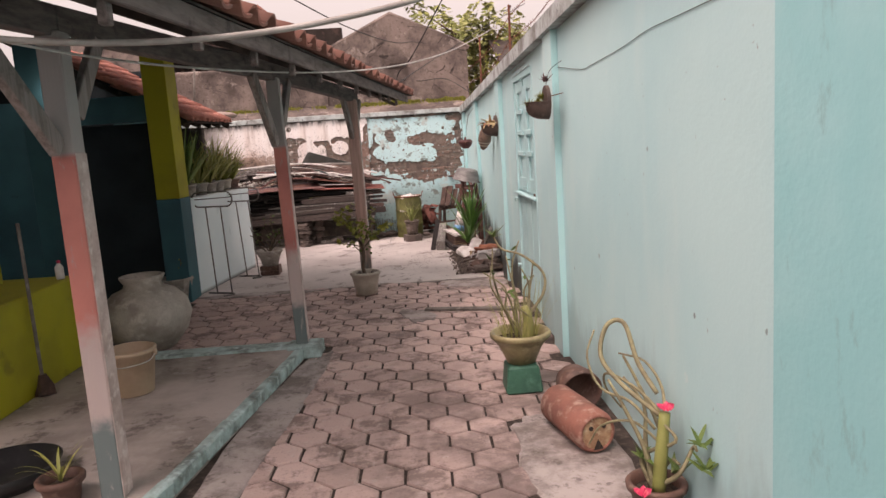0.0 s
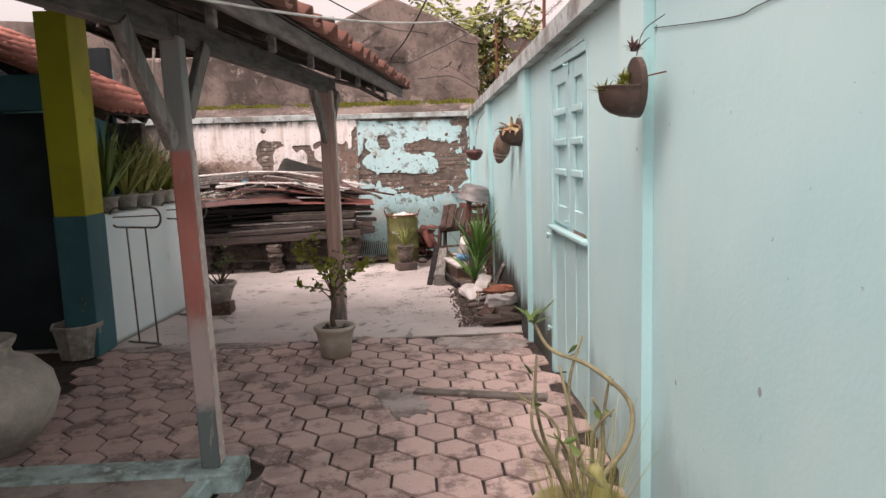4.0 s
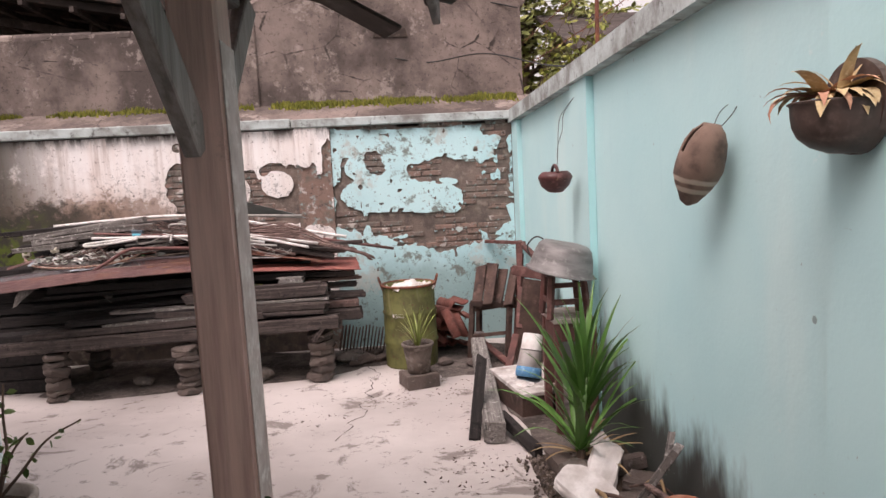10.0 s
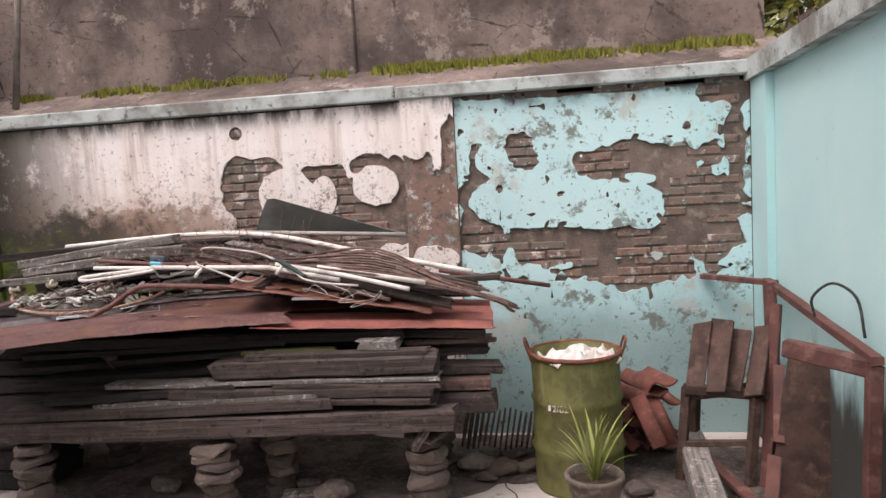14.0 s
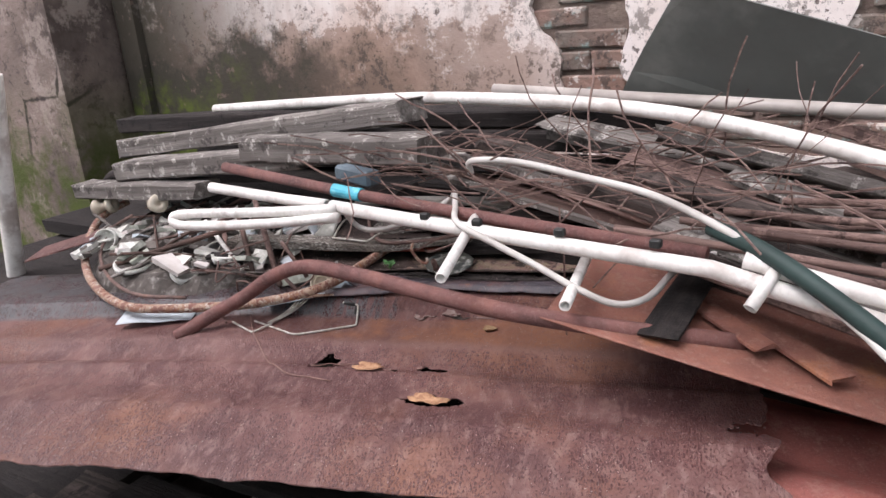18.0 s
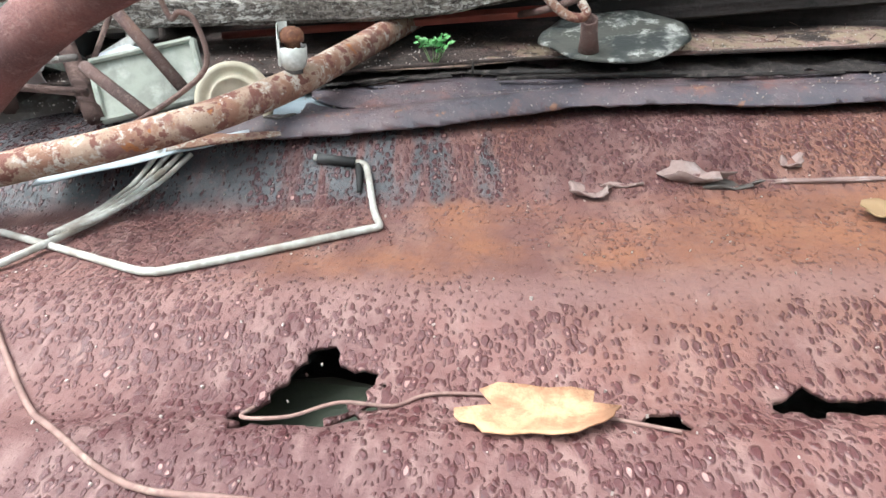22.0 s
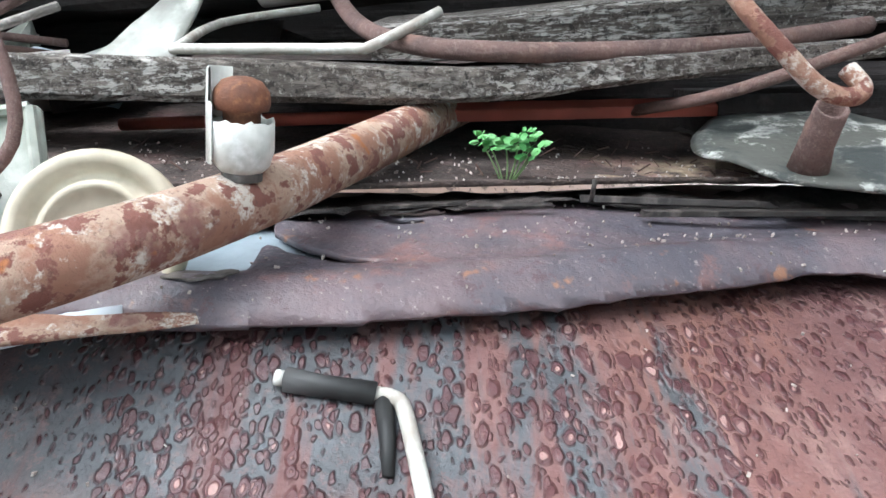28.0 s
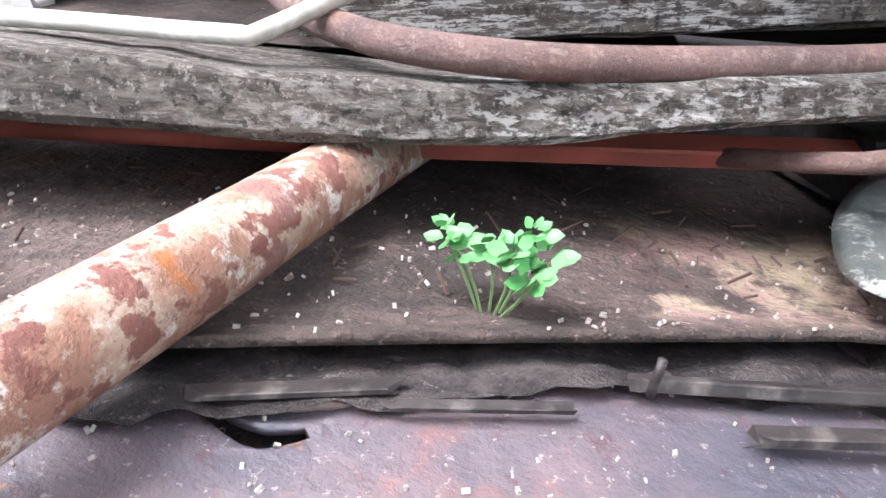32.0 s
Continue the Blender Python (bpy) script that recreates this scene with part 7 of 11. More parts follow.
def lap_loss(u, v):
    e = noise.fractal(Vector((u * 18, v * 18, 3)), 0.9, 2.1, 3) * 0.0012 + 0.0006 * noise.noise(Vector((u * 120, 0, 3)))
    rag = noise.noise(Vector((u * 150, v * 150, 0)))
    slot = 1 - math.hypot((u + 0.0115) / 0.0125, (v - 0.2570 - 45 * (u + 0.008) ** 2) / 0.0027) + 0.4 * rag
    t = (-0.014 - u) / 0.042
    tear = 1 - abs(v - 0.224 - 0.025 * t * t) / (0.0012 + 0.0042 * max(0.0, t)) + 0.3 * rag if 0 < t < 1.05 else -1.0
    gone = min(-0.052 - u, v - 0.213 - 0.05 * (-0.052 - u) - 0.0015 * rag) * 60
    return max(slot, tear, gone, (lip_v(u) + e - v) * 40, (v - 0.36) * 30, (-0.135 - u + e * 3) * 30)


me = sheet_mesh(-0.15, 0.75, 0.180, 0.37, 0.0032, lap_z, lap_loss, place_sheet)
k = Nodes("violet_rust_sheet")
c = k.mix(k.ramp(k.noise(16, 6, 0.65), 0.38, 0.62), (0.150, 0.106, 0.112), (0.072, 0.066, 0.080))
c = k.mix(k.ramp(k.noise(34, 5, 0.7), 0.55, 0.66, 0, 0.75), c, (0.19, 0.095, 0.085))
c = k.mix(k.ramp(k.noise(55, 4, 0.6), 0.64, 0.70, 0, 0.8), c, (0.30, 0.14, 0.075))
c = k.mix(k.ramp(k.noise(90, 5, 0.75), 0.58, 0.64, 0, 0.7), c, (0.085, 0.045, 0.05))
c = k.mix(k.ramp(k.noise(420, 4, 0.7), 0.60, 0.68, 0, 0.6), c, (0.36, 0.30, 0.29))
k.bump(k.math("ADD", k.noise(60, 6, 0.7), k.math("MULTIPLY", k.noise(300, 4), 0.4)), 0.55, 0.0025)
me.materials.append(k.done(c, k.ramp(k.noise(45, 5), 0.35, 0.65, 0.34, 0.62), 0.0, 0.5))
lap = tagged(new("roof_sheet", me), "dull violet rusted sheet lapped under the scrap", "iron sheet")
lap.modifiers.new("t", "SOLIDIFY").thickness = 0.002

# the channel sheet behind the lap, filled with soil
def chan_z(u, v):
    d = v - chan_v(u)
    return 0.0665 - 0.0035 * bump_at(d, 0.02, 0.016) + 0.10 * max(0.0, d - 0.055) + 0.0022 * noise.noise(Vector((u * 16, v * 22, 1))) * min(1.0, d * 60) + 0.0012 * noise.noise(Vector((u * 70, v * 90, 1))) * min(1.0, d * 60)


def surf_z(u, v):
    """Height of the topmost of the three sheets."""
    return sheet_z(u, v) if v < lip_v(u) else lap_z(u, v) if v < chan_v(u) else chan_z(u, v)


me = sheet_mesh(-0.35, 0.8, 0.255, 0.55, 0.0055, chan_z, lambda u, v: (chan_v(u) + 0.0008 * noise.noise(Vector((u * 20, 0, 1))) - v) * 40, place_sheet)
k = Nodes("soil_on_rust")
m = k.n.new("ShaderNodeMapping")
m.inputs["Rotation"].default_value = (0, 0, radians(-18.5))
m.inputs["Location"].default_value = (-1.5521, -10.6264, -1.0)
k.l.new(k.obj, m.inputs["Vector"])
p = m.outputs[0]
c = k.mix(k.ramp(k.noise(24, 7, 0.7), 0.40, 0.62), (0.034, 0.025, 0.022), (0.080, 0.056, 0.049))
c = k.mix(k.ramp(k.noise(1.0, 5, 0.65, vec=k.scaled(40, 160, 60, p)), 0.52, 0.66, 0, 0.7), c, (0.030, 0.022, 0.020))
c = k.mix(k.ramp(k.noise(14, 5, 0.6), 0.56, 0.66, 0, 0.7), c, (0.11, 0.058, 0.052))
drift = k.math("ADD", k.ramp(k.axis("X", p), 0.052, 0.072), k.math("MULTIPLY", k.math("SUBTRACT", k.noise(38, 5, 0.65), 0.52), 3.2))
drift = k.math("MULTIPLY", k.ramp(drift, 0.55, 1.0), k.math("MULTIPLY", k.ramp(k.axis("Y", p), 0.283, 0.298), k.ramp(k.axis("Y", p), 0.330, 0.350, 1, 0)))
c = k.mix(drift, c, k.mix(k.ramp(k.noise(52, 5), 0.44, 0.6), (0.26, 0.165, 0.140), (0.27, 0.21, 0.145)))
c = k.mix(k.ramp(k.noise(420, 4, 0.7), 0.60, 0.68, 0, 0.6), c, (0.30, 0.22, 0.18))
c = k.mix(k.ramp(k.noise(190, 5, 0.7), 0.55, 0.66, 0, 0.6), c, (0.032, 0.024, 0.022))
k.bump(k.math("ADD", k.noise(60, 5), k.noise(260, 4)), 0.9, 0.003)
M_SILT = k.done(c, 0.92)
me.materials.append(M_SILT)
chan = tagged(new("roof_sheet", me), "silted sheet edge with dirt and sand on it", "iron sheet")
chan.modifiers.new("t", "SOLIDIFY").thickness = 0.0022

# lower sheet to the right
LO = Vector((-1.28, 10.46, 0.935))
LU = (Vector((-0.14, 10.61, 0.885)) - Vector((-1.16, 10.495, 0.935))).normalized()
LV = Vector((-LU.y, LU.x, 0.06)).normalized()


def low_z(u, v):
    return 0.010 * math.sin(v * 2 * math.pi / 0.15 + 1.2) + 0.006 * noise.noise(Vector((u * 3, v * 4, 7)))


def low_loss(u, v):
    e = noise.fractal(Vector((u * 12, v * 14, 2)), 0.9, 2.1, 3) * 0.008
    return max((e - v) * 30, (u - 1.15 + e * 2) * 30, 1 - math.hypot((u - 0.62) / 0.02, (v - 0.02) / 0.012), 1 - math.hypot((u - 0.98) / 0.016, (v - 0.03) / 0.01))


me = sheet_mesh(-0.05, 1.18, -0.02, 0.66, 0.014, low_z, low_loss, lambda u, v, z: LO + LU * u + LV * v + Vector((0, 0, z)))
me.materials.append(M_SHEETLOW)
lowsheet = tagged(new("roof_sheet", me), "red rusted corrugated sheet at the end of the pile", "iron sheet")
lowsheet.modifiers.new("t", "SOLIDIFY").thickness = 0.0025

# bent rust plate on top
def plate_z(u, v):
    return 0.03 * math.exp(-v / 0.03) * math.exp(-u / 0.2) * 0.5 - 0.03 * math.exp(-((u - 1.05) / 0.05) ** 2) * (v < 0.06) + 0.004 * noise.noise(Vector((u * 5, v * 7, 1)))


PO = Vector((-1.505, 10.594, 1.134))
PU = (Vector((-0.44, 10.66, 0.960)) - PO).normalized()
PV = Vector((-0.08, 1, 0.06)).normalized()
me = sheet_mesh(0, 1.08, 0, 0.32, 0.012, plate_z, lambda u, v: (u - 1.06 + 0.02 * noise.noise(Vector((u * 12, v * 20, 3)))) * 20, lambda u, v, z: PO + PU * u + PV * v + Vector((0, 0, z * 0.4)))
me.materials.append(rust("orange_rust_plate", (0.30, 0.125, 0.09), (0.16, 0.065, 0.05), (0.42, 0.18, 0.09), (0.36, 0.21, 0.17), 2.0))
plate = tagged(new("rust_plate", me), "bent orange rusted plate across the scrap", "iron plate")
plate.modifiers.new("t", "SOLIDIFY").thickness = 0.002

# ---- pipes, frames, boards on the sheets ----
M_WHITEPIPE = worn("chalky_white_pipe", (0.76, 0.74, 0.71), (0.40, 0.35, 0.32), (0.82, 0.80, 0.78), 14, 120, 0.5, 0.3, 0.002, amount=0.2)
M_GREYPVC = worn("grey_pvc", (0.50, 0.46, 0.43), (0.28, 0.25, 0.23), None, 8, 80, 0.5, 0.15)
M_TAPE = worn("cyan_tape", (0.10, 0.52, 0.66), (0.06, 0.36, 0.48), (0.3, 0.68, 0.76), 20, 90, 0.5)


def pipe(name, pts, r, material, label, steps=6, n=12, category="pipe", hollow=True, smooth=True):
    return tagged(part(name, tube(smooth_path(pts, steps) if len(pts) > 2 else pts, r, n, hollow=hollow), material, None, "", smooth), label, category)


curved = pipe("bent_pipe", [(-2.234, 10.515, 1.006), (-2.188, 10.575, 1.038), (-2.130, 10.606, 1.071), (-2.06, 10.61, 1.116), (-1.99, 10.61, 1.146), (-1.926, 10.61, 1.155), (-1.811, 10.61, 1.150), (-1.69, 10.595, 1.147), (-1.56, 10.595, 1.139), (-1.42, 10.635, 1.121), (-1.25, 10.70, 1.10)], 0.0132, M_BROWNPIPE, "bent brown rusted pipe arching over the sheet", 6, 14)
red = thing("taped_pipe", "straight brown rusted pipe with a band of cyan tape", "pipe")
part("tube", tube([(-2.300, 10.757, 1.285), (-1.957, 10.742, 1.255), (-1.617, 10.712, 1.239), (-1.30, 10.685, 1.228)], 0.0106, 14, hollow=True), M_BROWNPIPE, red, "", True)
part("tape", rumple(tube([(-1.991, 10.7435, 1.258), (-1.957, 10.742, 1.255), (-1.922, 10.739, 1.2534)], 0.0124, 14), 0.002, 60), M_TAPE, red.children[0], "crumpled cyan tape")
pad = tagged(part("plastic_block", rumple(box(-0.05, 0.05, -0.018, 0.018, -0.016, 0.016, 0.006), 0.004, 25), worn("slate_blue_plastic", (0.11, 0.15, 0.18), (0.06, 0.08, 0.10), None, 25, 160, 0.6)), "slate-blue plastic block wedged behind the taped pipe", "plastic block")
pad.matrix_world = pose(-1.965, 10.785, 1.279, 0, 3, -10)
wf = thing("tubular_rack", "chalky white tubular frame tangled in the scrap", "metal frame")
part("rail", tube(smooth_path([(-2.308, 10.72, 1.249), (-2.128, 10.71, 1.243), (-1.978, 10.705, 1.239)], 4), 0.011, 12, hollow=True), M_WHITEPIPE, wf, "", True)
part("loop", tube(smooth_path([(-1.938, 10.685, 1.24), (-2.108, 10.66, 1.227), (-2.298, 10.642, 1.213), (-2.338, 10.635, 1.203), (-2.298, 10.628, 1.192), (-2.108, 10.648, 1.207), (-1.928, 10.675, 1.228)], 7), 0.0095, 12), M_WHITEPIPE, wf, "", True)
part("rail", tube([(-1.958, 10.695, 1.241), (-1.608, 10.665, 1.231), (-1.288, 10.65, 1.221), (-0.908, 10.63, 1.145)], 0.012, 12, hollow=True), M_WHITEPIPE, wf, "", True)
for a, b in (((-1.667, 10.71, 1.240), (-1.626, 10.53, 1.205)), ((-1.503, 10.8, 1.181), (-1.463, 10.585, 1.167)), ((-1.208, 10.66, 1.235), (-1.233, 10.61, 1.19))):
    part("strut", tube([a, b], 0.0085, 10, hollow=True), M_WHITEPIPE, wf, "", True)
for x in (-1.74, -1.64, -1.5, -1.36):
    part("clip", box(-0.008, 0.008, -0.006, 0.006, -0.006, 0.006, 0.002, Matrix.Translation((x, 10.665 + (x + 1.6) * -0.05, 1.247))), M_WIRE, wf)
pipe("cable", [(-1.963, 10.73, 1.223), (-1.958, 10.76, 1.185), (-1.923, 10.77, 1.177), (-1.883, 10.79, 1.185), (-1.828, 10.82, 1.207), (-1.793, 10.84, 1.231), (-1.765, 10.81, 1.25), (-1.71, 10.72, 1.252), (-1.668, 10.655, 1.247), (-1.598, 10.645, 1.223), (-1.528, 10.642, 1.197), (-1.468, 10.64, 1.172), (-1.412, 10.648, 1.153), (-1.378, 10.69, 1.153), (-1.358, 10.77, 1.17), (-1.308, 10.83, 1.185)], 0.0052, M_WHITECABLE, "pale cable looping through the scrap", 6, 10, "cable", False)
pipe("cable", [(-1.70, 10.76, 1.302), (-1.69, 10.75, 1.325), (-1.609, 10.75, 1.327), (-1.50, 10.74, 1.312), (-1.39, 10.72, 1.297), (-1.30, 10.69, 1.272), (-1.214, 10.65, 1.241), (-1.12, 10.59, 1.195), (-1.061, 10.55, 1.165), (-0.95, 10.56, 1.14), (-0.80, 10.58, 1.12)], 0.0055, M_WHITECABLE, "pale cable looping through the scrap", 6, 10, "cable", False)
pipe("pvc_pipe", [(-2.82, 11.2, 1.343), (-2.3, 11.14, 1.372), (-1.9, 11.08, 1.386), (-1.42, 11.0, 1.366), (-0.9, 10.87, 1.272), (-0.251, 10.75, 1.146)], 0.0135, M_WHITEPIPE, "long white pipe bent over the heap")
pipe("pvc_pipe", [(-1.88, 11.2, 1.390), (-0.658, 11.11, 1.326)], 0.013, M_GREYPVC, "straight pale grey pipe on the heap")
pipe("pvc_pipe", [(-1.05, 10.72, 1.205), (-0.48, 10.66, 1.112)], 0.0125, M_WHITEPIPE, "short white pipe on the heap")
pipe("pvc_pipe", [(-1.25, 10.66, 1.235), (-0.88, 10.64, 1.165), (-0.55, 10.60, 1.09)], 0.0115, M_WHITEPIPE, "short white pipe on the heap")
pipe("iron_pipe", [(-0.50, 11.25, 1.10), (0.132, 11.45, 0.957)], 0.014, M_BROWNPIPE, "dark pipe poking out past the heap")
pipe("hose", [(-1.30, 10.70, 1.262), (-1.226, 10.66, 1.247), (-1.13, 10.60, 1.21), (-1.063, 10.56, 1.175)], [0.012] * 19, worn("green_black_hose", (0.03, 0.06, 0.055), (0.015, 0.03, 0.028), None, 9, 60, 0.6), "dark green hose end in the scrap", 6, 10, "hose", False)

# boards on top at the left
plank("plank", (-2.97, 11.0, 1.262), (-1.972, 11.0, 1.374), 0.10, 0.05, M_GREYPLANK, "pale grey board on top of the scrap", "plank", 81.0)
plank("plank", (-2.86, 10.9, 1.222), (-2.188, 10.9, 1.288), 0.09, 0.05, M_GREYPLANK, "pale grey board on top of the scrap", "plank", 82.0)
plank("plank", (-2.35, 10.89, 1.30), (-1.851, 10.88, 1.316), 0.09, 0.055, M_GREYPLANK, "pale grey board on top of the scrap", "plank", 83.0)
plank("plank", (-3.25, 11.2, 1.292), (-2.2, 11.15, 1.335), 0.08, 0.05, M_OLDPLANK, "blackened board on top of the scrap", "plank", 84.0)
plank("plank", (-3.0, 10.85, 1.17), (-2.5, 10.86, 1.20), 0.08, 0.04, M_GREYPLANK, "pale grey board on top of the scrap", "plank", 85.0)
random.seed(33)
for i in range(26):
    x0 = random.uniform(-2.0, -1.15)
    y = random.uniform(10.72, 11.2)
    L = random.uniform(0.5, 1.0)
    z = 1.16 + (y - 10.72) * 0.36 - max(0, x0 + 1.6) * 0.06 + random.uniform(-0.03, 0.03)
    drop = 0.10 + 0.12 * max(0, x0 + L + 1.1)
    if x0 < -1.55:
        y, z = max(y, 11.02), max(z, 1.22)
    plank("splint", (x0, y, z + 0.02), (x0 + L, y - random.uniform(0.02, 0.16), z - drop), random.uniform(0.025, 0.07), random.uniform(0.012, 0.03), random.choice((M_SPLINT, M_SPLINT, M_PLANK, M_GREYPLANK)), "split grey-brown lath in the scrap heap", "lath", 100.0 + i, random.uniform(-0.5, 0.5), 0.03, "laths in the heap", 6)
for i in range(14):
    x0 = random.uniform(-2.1, -1.2)
    y = random.uniform(11.1, 11.35) if x0 < -1.5 else random.uniform(10.8, 11.3)
    plank("plank", (x0, y, random.uniform(1.04, 1.2)), (x0 + random.uniform(0.7, 1.2), y + random.uniform(-0.08, 0.02), random.uniform(0.96, 1.08)), 0.09, 0.03, random.choice((M_OLDPLANK, M_PLANK)), "weathered board inside the scrap heap", "plank", 140.0 + i)
# sticks drooping past the end of the heap
for i in range(11):
    s = i * 0.012
    pipe("stick", [(-1.2 + random.uniform(-0.3, 0.1), 10.70 + s * 2, 1.22 + random.uniform(-0.02, 0.03)), (-0.75, 10.68 + s, 1.16 + s), (-0.35, 10.67 + s * 0.5, 1.075 + random.uniform(-0.01, 0.012)), (-0.12, 10.68 + s * 0.5, 1.0 + random.uniform(-0.012, 0.012)), (-0.03 + random.uniform(-0.05, 0.01), 10.69 + s * 0.5, 0.95 + random.uniform(-0.01, 0.02))], 0.0065, M_SPLINT, "thin stick drooping from the heap", 4, 6, "stick", False)
# twiggy brush tangle
bm = bmesh.new()
random.seed(44)
for i in range(150):
    a = Vector((random.uniform(-1.95, -1.2), random.uniform(10.72, 11.1), random.uniform(1.24, 1.33)))
    d = Vector((random.uniform(-0.6, 1), random.uniform(-0.5, 0.2), random.uniform(-0.15, 0.35))).normalized()
    pts = [a]
    for j in range(5):
        d = (d + Vector((random.uniform(-1, 1), random.uniform(-1, 1), random.uniform(-1.0, 0.8))) * 0.22).normalized()
        pts.append(pts[-1] + d * random.uniform(0.02, 0.06))
    add_tube(bm, pts, random.uniform(0.0008, 0.0022), 4)
tagged(part("brushwood", bm, M_SPLINT), "tangle of thin dry twigs on the heap", "twigs", kind="stuff")
# loose binding wire scribbles
for i, (x, y, z) in enumerate(((-0.95, 10.53, 1.09), (-0.78, 10.54, 1.05))):
    random.seed(50 + i)
    pts = [Vector((x, y, z))]
    for j in range(9):
        pts.append(Vector((x + random.uniform(-0.12, 0.12), y + random.uniform(-0.03, 0.06), z + random.uniform(-0.05, 0.05))))
    pipe("wire", pts, 0.0016, M_WHITECABLE, "scribble of pale binding wire", 5, 6, "wire", False)
for a, b, w, mat, lab in (((-1.349, 10.632, 1.118), (-1.335, 10.87, 1.150), 0.055, M_OLDPLANK, "dark tag of bark over the plate"), ((-1.057, 10.86, 1.104), (-0.95, 10.66, 1.056), 0.05, plate.data.materials[0], "loose strip of orange rusted iron"), ((-1.329, 10.82, 1.118), (-1.129, 10.66, 1.09), 0.04, plate.data.materials[0], "loose flake of orange rusted iron"), ((-1.315, 10.76, 1.118), (-1.219, 10.68, 1.105), 0.035, plate.data.materials[0], "loose flake of orange rusted iron")):
    plank("flake", a, b, w, 0.006, mat, lab, "flake", a[0] * 7, 0.0, 0.006, "", 6)
# grey plastic sheet standing up at the back
bm = bmesh.new()
v = [bm.verts.new(p) for p in ((-1.60, 11.24, 1.36), (-0.62, 11.20, 1.30), (-0.70, 11.19, 1.335), (-1.42, 11.12, 1.568), (-1.47, 11.13, 1.565))]
bm.faces.new(v)
bmesh.ops.subdivide_edges(bm, edges=bm.edges, cuts=3, use_grid_fill=True)
grey = tagged(part("plastic_sheet", rumple(bm, 0.012, 4), worn("grey_plastic", (0.17, 0.18, 0.17), (0.12, 0.125, 0.115), (0.23, 0.235, 0.22), 3, 60, 0.55), None, ""), "torn dark grey plastic sheet standing in the heap", "plastic sheet")
grey.modifiers.new("t", "SOLIDIFY").thickness = 0.003
# pale downpipe and black pipe by the left end
pipe("iron_pipe", [(-3.1, 10.95, 1.12), (-2.98, 10.93, 1.19), (-2.88, 10.92, 1.20), (-2.55, 10.92, 1.195)], 0.016, M_OLDPLANK, "black elbow pipe at the end of the heap")

# ---- small scrap lying on the rusty sheet ----
M_CREAM = worn("cream_plastic_disc", (0.66, 0.60, 0.47), (0.38, 0.33, 0.24), None, 30, 200, 0.6, 0.2, 0.001)
M_CHALK = worn("chalky_white_plastic", (0.70, 0.70, 0.66), (0.42, 0.42, 0.38), (0.78, 0.78, 0.76), 40, 300, 0.6, 0.2, 0.001)
M_SEDGE = worn("grey_green_plastic", (0.42, 0.44, 0.38), (0.20, 0.21, 0.18), (0.52, 0.53, 0.48), 25, 160, 0.8)
M_PAPER = worn("pale_paper", (0.52, 0.57, 0.61), (0.36, 0.40, 0.44), None, 14, 90, 0.8, 0.1)
M_PALEWIRE = worn("pale_coated_wire", (0.50, 0.50, 0.46), (0.28, 0.24, 0.20), (0.60, 0.60, 0.57), 70, 300, 0.6, 0.3, 0.001)
M_REDBAR = worn("red_painted_bar", (0.42, 0.10, 0.075), (0.22, 0.06, 0.045), None, 25, 120, 0.6)
M_PALESTRIP = worn("pale_plastic_strip", (0.50, 0.51, 0.47), (0.26, 0.26, 0.23), (0.60, 0.60, 0.56), 25, 160, 0.7)
M_BLUEGREY = worn("blue_grey_plastic", (0.34, 0.40, 0.44), (0.20, 0.24, 0.27), None, 20, 160, 0.4, 0.15)
M_BOLTRUST = worn("bolt_rust", (0.24, 0.10, 0.055), (0.11, 0.05, 0.035), (0.36, 0.17, 0.08), 90, 500, 0.75, 0.5, 0.0015)
M_WETWOOD = worn("wet_black_wood", (0.045, 0.036, 0.033), (0.016, 0.013, 0.012), (0.12, 0.10, 0.09), 60, 400, 0.6, 0.6, 0.001)
M_ROOTPALE = worn("pale_root", (0.27, 0.17, 0.145), (0.15, 0.085, 0.075), (0.34, 0.24, 0.20), 60, 300, 0.85)
M_STEMGREEN = worn("seedling_stem", (0.16, 0.24, 0.10), (0.10, 0.16, 0.06), None, 60, 300, 0.6)
M_ASHJUNK = worn("ashy_debris", (0.16, 0.14, 0.125), (0.06, 0.052, 0.048), (0.36, 0.34, 0.32), 26, 160, 0.9, 0.6, 0.002, vary=0.6)
M_RODRUST = rust("brown_rod_rust", (0.185, 0.11, 0.095), (0.095, 0.06, 0.055), (0.27, 0.15, 0.11), (0.32, 0.23, 0.20), 8.0)
k = Nodes("lichened_plank")
g = k.noise(1.0, 8, 0.78, vec=k.scaled(16, 300, 300), dist=0.5)
c = k.mix(k.ramp(g, 0.36, 0.62), (0.27, 0.235, 0.205), (0.055, 0.044, 0.038))
c = k.mix(k.ramp(k.noise(24, 6, 0.65), 0.42, 0.62, 0, 0.75), c, (0.095, 0.078, 0.066))
c = k.mix(k.math("MULTIPLY", k.ramp(k.noise(1.0, 6, 0.75, vec=k.scaled(70, 420, 420)), 0.50, 0.57), k.ramp(k.noise(11, 4), 0.40, 0.58)), c, (0.60, 0.57, 0.53))
c = k.mix(k.ramp(k.noise(420, 6, 0.8), 0.55, 0.61, 0, 0.65), c, (0.44, 0.41, 0.37))
c = k.mix(k.ramp(k.noise(260, 5, 0.75), 0.55, 0.62, 0, 0.8), c, (0.022, 0.018, 0.016))
k.bump(k.math("ADD", g, k.math("MULTIPLY", k.noise(300, 4), 0.6)), 1.0, 0.004)
M_LICHEN = k.done(c, 0.95)
k = Nodes("flaking_tube_rust")
